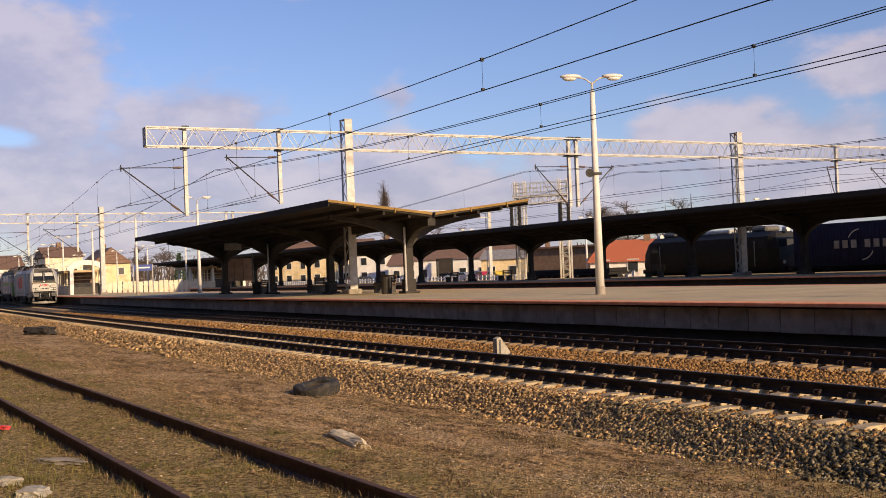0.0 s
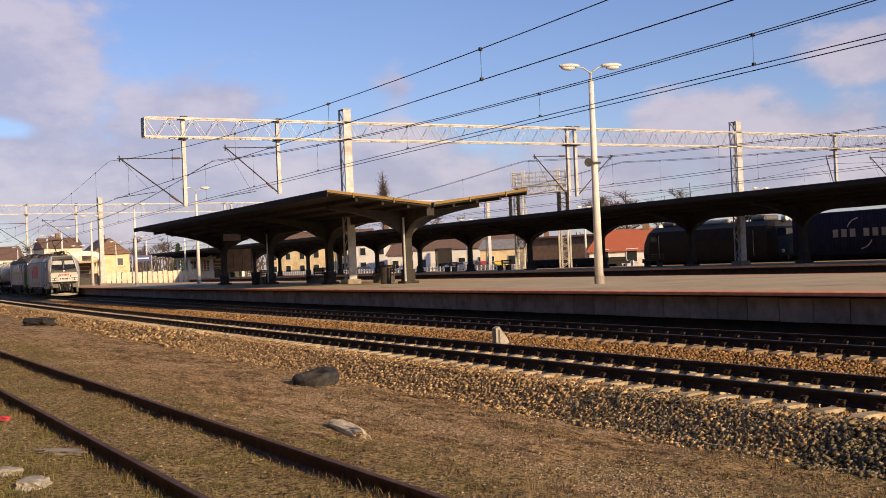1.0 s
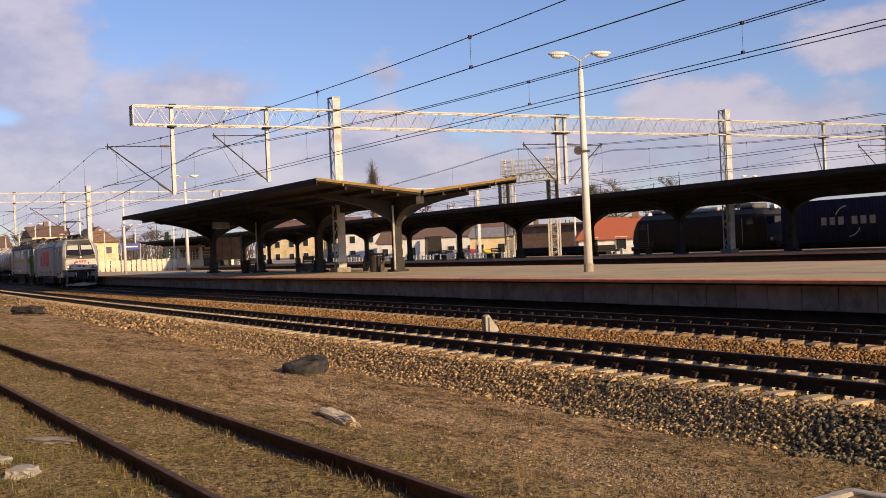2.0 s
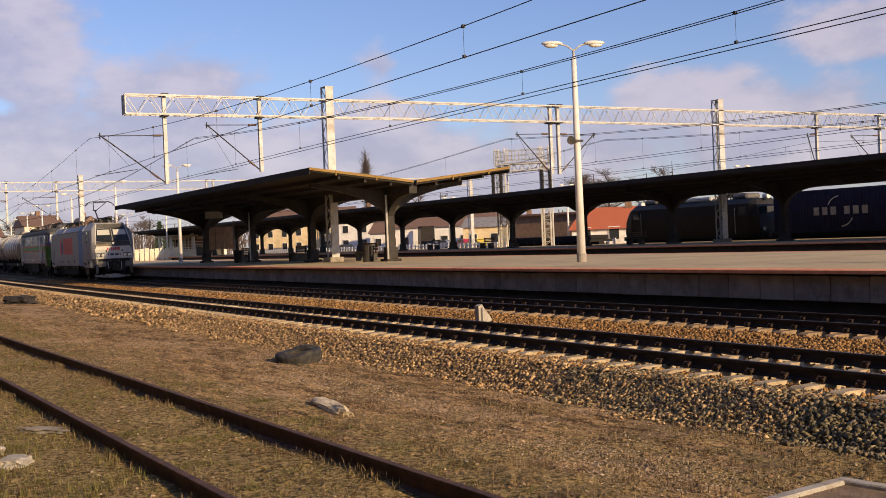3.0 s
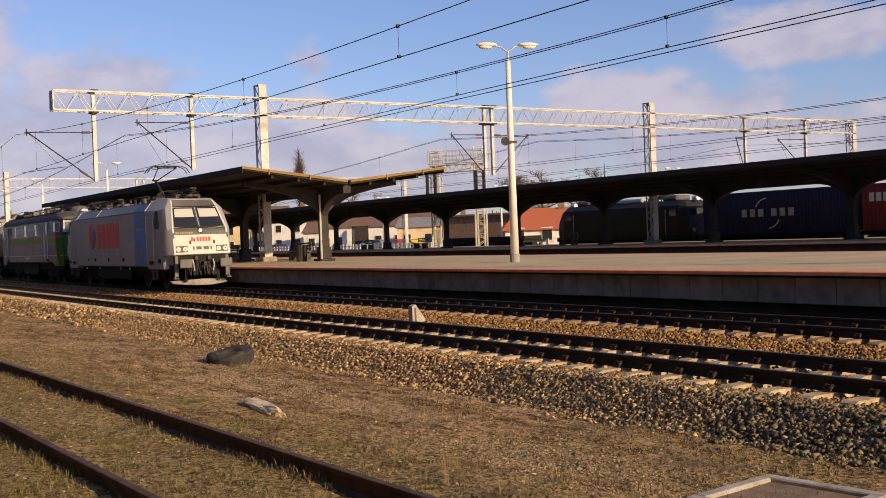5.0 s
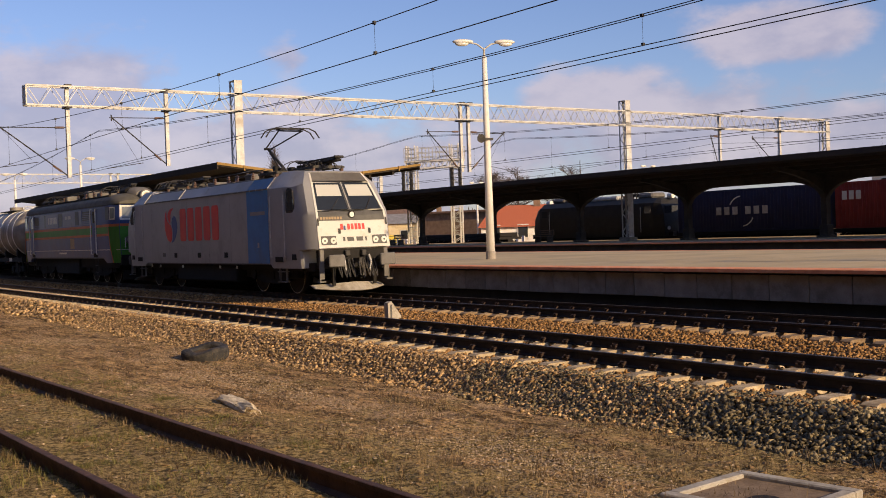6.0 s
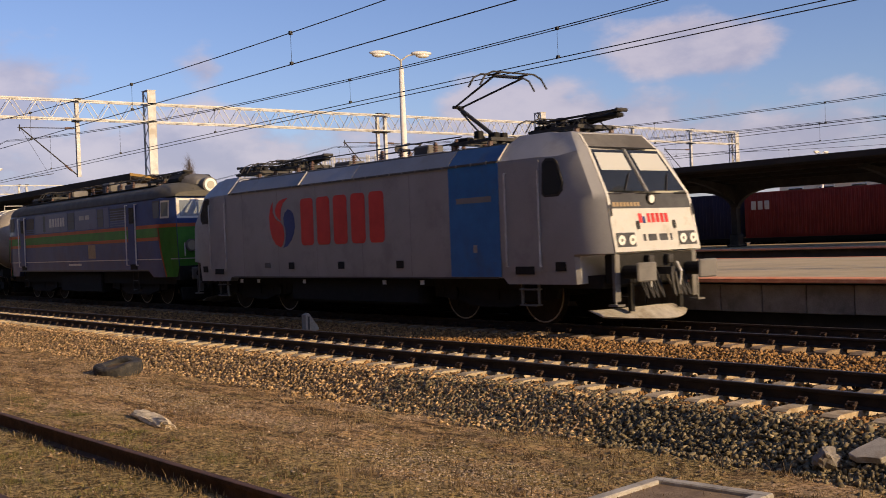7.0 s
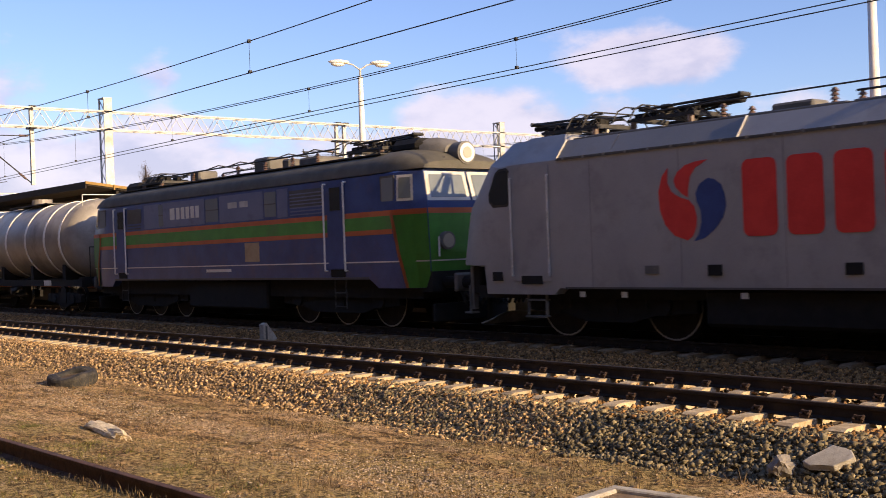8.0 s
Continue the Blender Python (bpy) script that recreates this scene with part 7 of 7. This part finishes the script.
def litter_bin(x, y, z):
    t = thing("litter_bin", "dark concrete litter bin by a pillar", "litter bin", "litter bins", at=pose(x, y, z))
    bm = bmesh.new()
    tube(bm, (0, 0, 0), (0, 0, 0.75), 0.26, 14, 0.3)
    part("tub", bm, M["pillar"], t)
    part("rim", tubes(((0, 0, 0.75), (0, 0, 0.82), 0.32), n=14), M["dark_steel"], t)


litter_bin(-50.1, P1 - 0.6, TOP)
litter_bin(-69.7, P1 - 0.6, TOP)
kiosk = thing("notice_board", "reddish-brown notice board on posts under the canopy", "notice board", at=pose(-81.6, 26.5, TOP))
for k in range(3):
    part("board_panel", boxes((-0.06, 0.06, -1.0 + k * 0.7, -0.34 + k * 0.7, 0.9, 2.6)), M["brown_wall"], kiosk)
for y in (-1.05, 1.15):
    part("post", boxes((-0.05, 0.05, y - 0.05, y + 0.05, 0, 3.0)), M["dark_steel"], kiosk)
sign = thing("hanging_sign", "grey box sign hung under the canopy", "sign", at=pose(-70.5, 22.6, 0))
part("sign_box", boxes((-0.12, 0.12, -0.55, 0.55, 3.75, 4.2), bevel=0.02), M["galv"], sign)
for y in (-0.4, 0.4):
    part("hanger", tubes(((0, y, 4.2), (0, y, 4.72), 0.02)), M["dark_steel"], sign)
board = thing("station_sign", "blue station sign on two posts with white bars", "sign", at=pose(-118, 28.0, TOP))
part("sign_plate", boxes((-0.04, 0.04, -1.0, 1.0, 2.35, 3.0)), M["sign_blue"], board)
part("writing_bar", boxes((0.042, 0.05, -0.7, 0.7, 2.60, 2.74)), M["white"], board)
for y in (-1.0, 1.0):
    part("post", tubes(((0, y, 0), (0, y, 3.0), 0.05)), M["galv"], board)
horn = thing("loudspeaker", "round black loudspeaker clamped to the lamp post", "loudspeaker", at=pose(-30.95, 22.78, 0))
bm = bmesh.new()
tube(bm, (0.02, -0.32, 4.95), (0.16, -0.36, 4.95), 0.08, 16, 0.15)
part("speaker_cone", bm, M["rubber"], horn)
part("clamp", boxes((-0.14, 0.14, -0.3, 0.16, 4.9, 4.98)), M["dark_steel"], horn)


# ---- things lying about in the yard ----
def lump(name, centre, size, turn, material, label, category, seed, rough=0.18, cuts=2, tilt=(0, 0)):
    bm = bmesh.new()
    bmesh.ops.create_cube(bm, size=1)
    bmesh.ops.subdivide_edges(bm, edges=bm.edges[:], cuts=cuts, use_grid_fill=True)
    for v in bm.verts:
        d = v.co.normalized() * 0.55
        at = v.co + Vector((seed, seed * 2, 0))
        v.co = v.co.lerp(d, 0.5) * (1 + rough * (noise.noise(at * 2.3) * 2 + noise.noise(at * 7.0)))
        v.co = Vector((v.co.x * size[0], v.co.y * size[1], v.co.z * size[2]))
    ob = solo(name, bm, M[material], label, category)
    ob.matrix_basis = pose(*centre, tilt[0], tilt[1], turn)
    return ob


lump("concrete_lump", (-12.9, 5.55, ground_z(0, 5.5) + 0.0), (1.15, 0.22, 0.17), -5, "lime", "long pale lump of broken concrete on the soil", "rubble", 1, 0.22, 11)
lump("concrete_chip", (-6.02, 9.2, -0.40), (0.2, 0.16, 0.18), 60, "concrete", "chip of concrete beside the slab", "rubble", 4, 0.2, 3, (25, 20))
lump("pale_stone", (-12.0, 1.42, -0.17), (0.30, 0.24, 0.12), 20, "slab", "pale flat stone in the grass", "stone", 5, 0.2, 4)
lump("pale_stone", (-11.2, 1.56, -0.17), (0.34, 0.26, 0.12), -30, "slab", "larger pale flat stone in the grass", "stone", 6, 0.2, 4)
lump("grey_rag", (-13.0, 2.15, -0.16), (0.6, 0.14, 0.05), 40, "concrete", "crumpled grey rag in the grass", "rag", 8, 0.35, 5)
lump("red_litter", (-16.5, 1.95, -0.13), (0.14, 0.08, 0.06), 40, "litter", "scrap of red plastic litter", "litter", 9, 0.3, 2)
bm = bmesh.new()
prism(bm, [(-0.37, -0.10), (-0.24, 0.06), (-0.10, 0.13), (0.02, 0.30), (0.2, 0.17), (0.31, 0.13), (0.38, -0.06), (0.24, -0.16), (0.1, -0.27), (-0.12, -0.2), (-0.25, -0.22)], -0.05, 0.05, "z")
bmesh.ops.bevel(bm, geom=bm.edges[:], offset=0.018, segments=2, affect="EDGES", profile=0.5)
slab = solo("concrete_slab", bm, M["slab"], "pale broken concrete slab on the ballast edge", "rubble")
slab.matrix_basis = pose(-5.66, 9.42, -0.31, 24, -6, 20) @ Matrix.Scale(0.64, 4)
lump("dark_debris", (-58.5, 8.7, -0.40), (1.7, 0.9, 0.5), 30, "rubber", "dark heap of scrap beside the track", "debris", 10, 0.22, 5)

tyre = thing("old_tyre", "old grey tyre half sunk at the ballast edge", "tyre", at=pose(-20.72, 8.25, ground_z(0, 8.2) + 0.10, 9, 3, 0) @ Matrix.Scale(0.82, 4))
bm = bmesh.new()
loft_rows = []
for k in range(29):
    a = 2 * math.pi * k / 28
    ring = []
    for j in range(16):
        c, d = math.cos(2 * math.pi * j / 16), math.sin(2 * math.pi * j / 16)
        r = 0.42 + 0.14 * math.copysign(abs(c) ** 0.6, c)
        ring.append((r * math.cos(a) * 1.1, r * math.sin(a), (0.155 + 0.03 * math.sin(3 * a + 1)) * math.copysign(abs(d) ** 0.6, d)))
    loft_rows.append(ring)
loft(bm, loft_rows, caps=False)
part("casing", bm, M["rubber"], tyre)
part("fill", tubes(((0, 0, -0.14), (0, 0, 0.06), 0.33), n=16), M["ballast_bed"], tyre, "soil inside the tyre")

marker = thing("clearance_marker", "pale weathered concrete clearance marker between the tracks", "marker post", at=pose(-23.3, 14.1, -0.3))
bm = bmesh.new()
prism(bm, [(-0.16, 0), (-0.16, 0.42), (-0.06, 0.46), (0.2, 0.1), (0.22, 0)], -0.09, 0.09)
part("post", bm, M["slab"], marker)
part("dark_stripe", boxes((0.091, 0.095, -0.10, -0.05, 0.06, 0.38)), M["charcoal"], marker)

cover = thing("manhole", "square concrete manhole frame with a soil-stained lid", "manhole", at=pose(-6.12, 7.15, -0.545, 0, 0, 7))
for b in ((-0.58, 0.58, -0.58, -0.46, 0, 0.13), (-0.58, 0.58, 0.46, 0.58, 0, 0.13), (-0.58, -0.46, -0.46, 0.46, 0, 0.13), (0.46, 0.58, -0.46, 0.46, 0, 0.13)):
    part("frame_side", boxes(b, bevel=0.012), M["slab"], cover)
part("lid", boxes((-0.46, 0.46, -0.46, 0.46, 0, 0.095)), M["dusty_dark_sleeper"], cover, "soil-stained concrete lid")
# no hole is cut: the opening's shade is this disc's colour
part("lid_hole_disc", tubes(((0.1, -0.1, 0.095), (0.1, -0.1, 0.101), 0.13), n=16), M["under"], cover, "flat near-black disc drawing the shade of a round opening")


# ---- loose stone and grass ----
def scatter(name, n_pieces, place, base, faces, size, squash, material, label, category, seed):
    """Many small solid pieces in one mesh."""
    g = np.random.default_rng(seed)
    base = np.array(base, float)
    P = place(g, n_pieces)
    n_pieces = len(P)
    k = len(base)
    v = np.repeat(base[None], n_pieces, 0) + g.uniform(-0.52, 0.52, (n_pieces, k, 3))
    v *= (g.uniform(size[0], size[1], (n_pieces, 1, 1)) * g.uniform(0.5, 1.45, (n_pieces, 1, 3)))
    q = g.normal(size=(n_pieces, 4))
    q /= np.linalg.norm(q, axis=1)[:, None]
    w, x, y, z = q.T
    R = np.stack([1 - 2 * (y * y + z * z), 2 * (x * y - z * w), 2 * (x * z + y * w), 2 * (x * y + z * w), 1 - 2 * (x * x + z * z), 2 * (y * z - x * w),
                  2 * (x * z - y * w), 2 * (y * z + x * w), 1 - 2 * (x * x + y * y)], 1).reshape(-1, 3, 3)
    v = np.einsum("nij,nkj->nki", R, v)
    v[:, :, 2] *= squash
    v += P[:, None, :]
    f = np.array(faces)[None] + (np.arange(n_pieces) * k)[:, None, None]
    me = bpy.data.meshes.new(name)
    f = f.reshape(-1, 3)
    me.vertices.add(n_pieces * k)
    me.vertices.foreach_set("co", v.reshape(-1))
    me.loops.add(f.size)
    me.loops.foreach_set("vertex_index", f.reshape(-1).astype(np.int32))
    me.polygons.add(len(f))
    me.polygons.foreach_set("loop_start", np.arange(0, f.size, 3, dtype=np.int32))
    me.update(calc_edges=True)
    me.materials.append(material)
    return tagged(new(name, me), label, category, kind="stuff")


CHIP_V = [(x * 0.72, y * 0.72, z * 0.72) for z in (-1, 1) for x, y in ((-1, -1), (1, -1), (1, 1), (-1, 1))]
CHIP_F = [(0, 2, 1), (0, 3, 2), (4, 5, 6), (4, 6, 7), (0, 1, 5), (0, 5, 4), (1, 2, 6), (1, 6, 5), (2, 3, 7), (2, 7, 6), (3, 0, 4), (3, 4, 7)]
BED = np.array([(-2.9, -0.60), (-2.35, -0.55), (-1.72, -0.215), (-0.9, -0.235), (0.9, -0.235), (1.6, -0.225), (2.5, -0.29), (3.5, -0.225), (6.5, -0.235)])


def on_bed(x0, x1, a, b, lift=0.0, fade=0.0):
    def place(g, n_pieces):
        x = g.uniform(x0, x1, n_pieces)
        o = g.uniform(a, b, n_pieces)
        if fade:
            o = o + fade * g.normal(size=n_pieces) * (g.random(n_pieces) < 0.25)
        # keep clear of the sleepers' tops
        for mid, first in ((0.0, -22.252), (YB - YA, -22.1)):
            u = np.abs(((x - first) / 0.601 + 0.5) % 1 - 0.5) * 0.601
            keep = (u > 0.15) | (np.abs(o - mid) > 1.36)
            x, o = x[keep], o[keep]
        z = np.interp(o, BED[:, 0], BED[:, 1]) + lift + g.uniform(-0.02, 0.02, len(x))
        return np.stack([x, YA + 1.527e-4 * np.minimum(0, x + 1) ** 2 + o, z], 1)
    return place


scatter("ballast_stones", 43000, on_bed(-34, -9.0, -2.45, -1.28, 0, 0.22), CHIP_V, CHIP_F, (0.015, 0.036), 0.85, M["stone"], "coarse yellow-brown crushed stone on the bank", "ballast", 1)
scatter("grey_ballast_stones", 19000, on_bed(-13.5, -3, -2.45, -1.28, 0, 0.22), CHIP_V, CHIP_F, (0.015, 0.037), 0.85, M["grey_stone"], "coarse dark grey crushed stone on the bank", "ballast", 7)
scatter("shoulder_stones", 13000, on_bed(-34, -3, -1.75, -0.9), CHIP_V, CHIP_F, (0.018, 0.034), 0.85, M["rusty_stone"], "rust-brown ballast along the sleepers", "ballast", 2)
scatter("middle_stones", 34000, on_bed(-44, -5, 1.25, 3.95), CHIP_V, CHIP_F, (0.016, 0.034), 0.85, M["rusty_stone"], "rust-brown ballast between the tracks", "ballast", 3)
scatter("inner_stones", 7000, on_bed(-40, -3, -1.2, 1.2, 0.02), CHIP_V, CHIP_F, (0.018, 0.034), 0.8, M["rusty_stone"], "rust-brown ballast between the sleepers", "ballast", 4)
scatter("far_bank_stones", 12000, on_bed(-95, -34, -2.4, -1.28, 0, 0.2), CHIP_V, CHIP_F, (0.035, 0.07), 0.8, M["stone"], "crushed stone on the bank farther off", "ballast", 5)
scatter("far_middle_stones", 9000, on_bed(-95, -44, 1.25, 3.95), CHIP_V, CHIP_F, (0.03, 0.06), 0.8, M["rusty_stone"], "brown ballast between the tracks farther off", "ballast", 6)


def on_soil(x0, x1, y0, y1):
    def place(g, n_pieces):
        u = g.random(n_pieces) ** 1.6
        x, y = x1 + (x0 - x1) * u, g.uniform(y0, y1, n_pieces)
        z = np.array([soil_z(a, b) for a, b in zip(x, y)])
        return np.stack([x, y, z], 1)
    return place


scatter("pebbles", 6000, on_soil(-45, -3.5, 0.5, 9.2), CHIP_V, CHIP_F, (0.005, 0.018), 0.7, M["pebble"], "small pale pebbles strewn over the soil", "pebbles", 11)


def gravel_patch(x0, y0, rx, ry):
    def place(g, n_pieces):
        u = g.normal(size=(n_pieces, 2)) * 0.45
        x, y = x0 + rx * u[:, 0], np.clip(y0 + ry * u[:, 1] - 0.05 * rx * u[:, 0], 5.1, 8.9)
        return np.stack([x, y, np.array([soil_z(a, b) for a, b in zip(x, y)])], 1)
    return place


scatter("fine_gravel", 3600, gravel_patch(-8.7, 6.7, 2.6, 0.9), CHIP_V, CHIP_F, (0.004, 0.013), 0.7, M["pebble"], "pale fine gravel strewn on the brown soil", "gravel", 14)
scatter("fine_gravel", 2600, gravel_patch(-16.5, 7.2, 4.0, 0.8), CHIP_V, CHIP_F, (0.005, 0.016), 0.7, M["pebble"], "pale fine gravel strewn near the ballast foot", "gravel", 15)
scatter("clods", 11000, on_soil(-45, -3.5, 3.0, 9.2), CHIP_V, CHIP_F, (0.006, 0.026), 0.5, M["clod"], "clods of brown soil", "soil", 12)


def blades(name, tufts, per, x0, x1, lane, height, lean, width, material, label, seed, clumps=0, bald=None):
    """Tufts of thin bent blades. lane: gives y for each tuft from x and the generator."""
    g = np.random.default_rng(seed)
    x = x1 + (x0 - x1) * g.random(tufts) ** 1.5
    if clumps:
        x = g.uniform(x0, x1, clumps)[(g.random(tufts) ** 1.4 * clumps).astype(int)] + g.normal(0, 0.13, tufts)
    y = lane(x, g)
    if bald is not None:
        keep = np.array([noise.noise((a * 0.55, b * 1.3, seed)) + 0.5 * noise.noise((a * 1.9, b * 3.4, seed)) > bald for a, b in zip(x, y)])
        x, y, tufts = x[keep], y[keep], int(keep.sum())
    z = np.array([soil_z(a, b) for a, b in zip(x, y)]) - 0.008
    c = np.repeat(np.stack([x, y, z], 1), per, 0)
    n_b = len(c)
    c[:, :2] += g.normal(0, 0.035, (n_b, 2))
    h = g.uniform(height[0], height[1], n_b) * np.repeat(g.uniform(0.6, 1.2, tufts), per)
    a = g.uniform(0, 2 * np.pi, n_b)
    l = h * g.uniform(0.1, lean, n_b)
    w = g.uniform(0.6, 1.3, n_b) * width
    side = np.stack([-np.sin(a), np.cos(a), 0 * a], 1) * w[:, None]
    out = np.stack([np.cos(a), np.sin(a), 0 * a], 1)
    v = np.stack([c - side, c + side, c + out * (l * 0.35)[:, None] + np.stack([0 * h, 0 * h, h * 0.62], 1) - side * 0.7,
                  c + out * (l * 0.35)[:, None] + np.stack([0 * h, 0 * h, h * 0.62], 1) + side * 0.7, c + out * l[:, None] + np.stack([0 * h, 0 * h, h], 1)], 1)
    f = np.array([(0, 1, 3), (0, 3, 2), (2, 3, 4)])[None] + (np.arange(n_b) * 5)[:, None, None]
    f = f.reshape(-1, 3)
    me = bpy.data.meshes.new(name)
    me.vertices.add(n_b * 5)
    me.vertices.foreach_set("co", v.reshape(-1))
    me.loops.add(f.size)
    me.loops.foreach_set("vertex_index", f.reshape(-1).astype(np.int32))
    me.polygons.add(len(f))
    me.polygons.foreach_set("loop_start", np.arange(0, f.size, 3, dtype=np.int32))
    me.update(calc_edges=True)
    me.materials.append(material)
    tagged(new(name, me), label, "grass", kind="stuff")


def patchy(y0, y1):
    def lane(x, g):
        y = g.uniform(y0, y1, len(x))
        # draw tufts towards seeded clumps
        cx, cy = g.uniform(-40, -3, 260), g.uniform(y0, y1, 260)
        pull = g.random(len(x)) < 0.55
        near = np.argmin(np.abs(x[:, None] - cx[None]), axis=1)
        return np.where(pull, np.clip(cy[near] + g.normal(0, 0.25, len(x)), y0, y1), y)
    return lane


def along(side, spread):
    return lambda x, g: YC + 0.0205 * x + side + g.normal(0, spread, len(x))


blades("grass_between_rails", 13000, 7, -40, -4, patchy(-1.5, 5.0), (0.02, 0.06), 2.2, 0.0035, M["green_grass"], "short green and brown grass round the siding", 21, bald=-0.12)
blades("dry_grass", 4500, 6, -42, -4, patchy(-1.5, 9.0), (0.02, 0.07), 2.0, 0.003, M["dry_grass"], "short dry yellow grass over the soil", 22)
blades("matted_grass", 40000, 5, -45, -4, patchy(-1.5, 9.1), (0.010, 0.035), 4.5, 0.003, M["dry_grass"], "flattened dead grass lying on the soil", 23, bald=0.08)
blades("straw_litter", 22000, 4, -45, -4, patchy(0.0, 9.1), (0.008, 0.02), 7.0, 0.005, M["straw"], "pale straw lying on the soil", 25, bald=0.08)
blades("grass_patches", 5000, 7, -40, -4, patchy(-1.5, 2.6), (0.03, 0.10), 1.4, 0.0035, M["green_grass"], "greener grass beside the siding", 24)
for s, k in ((-0.86, 31), (-0.62, 32), (0.64, 33), (0.88, 34)):
    blades("rail_grass", 520, 6, -36, -4, along(s, 0.04), (0.02, 0.10), 1.0, 0.004, M["dry_grass"], "dry grass growing along the rusty rail", k, 130)
blades("withered_weeds", 9000, 5, -36, -4, lambda x, g: g.uniform(4.6, 9.2, len(x)), (0.02, 0.09), 1.6, 0.004, M["weed"], "patches of withered brown weeds on the soil", 42, bald=0.30)
blades("moss_tufts", 7000, 6, -34, -4, lambda x, g: g.uniform(0.5, 4.8, len(x)), (0.015, 0.06), 1.8, 0.004, M["weed"], "dark withered tufts round the siding", 43, bald=0.25)
blades("weed_stalks", 420, 5, -32, -4, patchy(4.4, 9.0), (0.06, 0.26), 0.9, 0.0028, M["dry_grass"], "thin dry weed stalks", 41)


# ---- platform wall panels ----
panel = finish(boxes((-0.49, 0.49, 0.0, 0.16, 0.14, TOP - 0.14), bevel=0.012), "wall_panel", M["concrete"])
for k in range(100):
    x = -14.85 + 4 - k * 1.0
    o = new("wall_panel", panel)
    o.parent = platform_one
    o.matrix_basis = pose(x, P1 - HALF + 0.14 + drift(x) + random.uniform(-0.006, 0.006), random.uniform(-0.006, 0.006))


# ---- the tracks' pieces ----
build_track(YA, "track_1", "main line track on pale concrete sleepers", -22.252 - 0.601 * 190, 240)
build_track(YB, "track_2", "main line track beside the platform on dusty brown sleepers, shade put into their colour", -22.1 - 0.601 * 190, 240, "dusty_dark_sleeper")

motions()
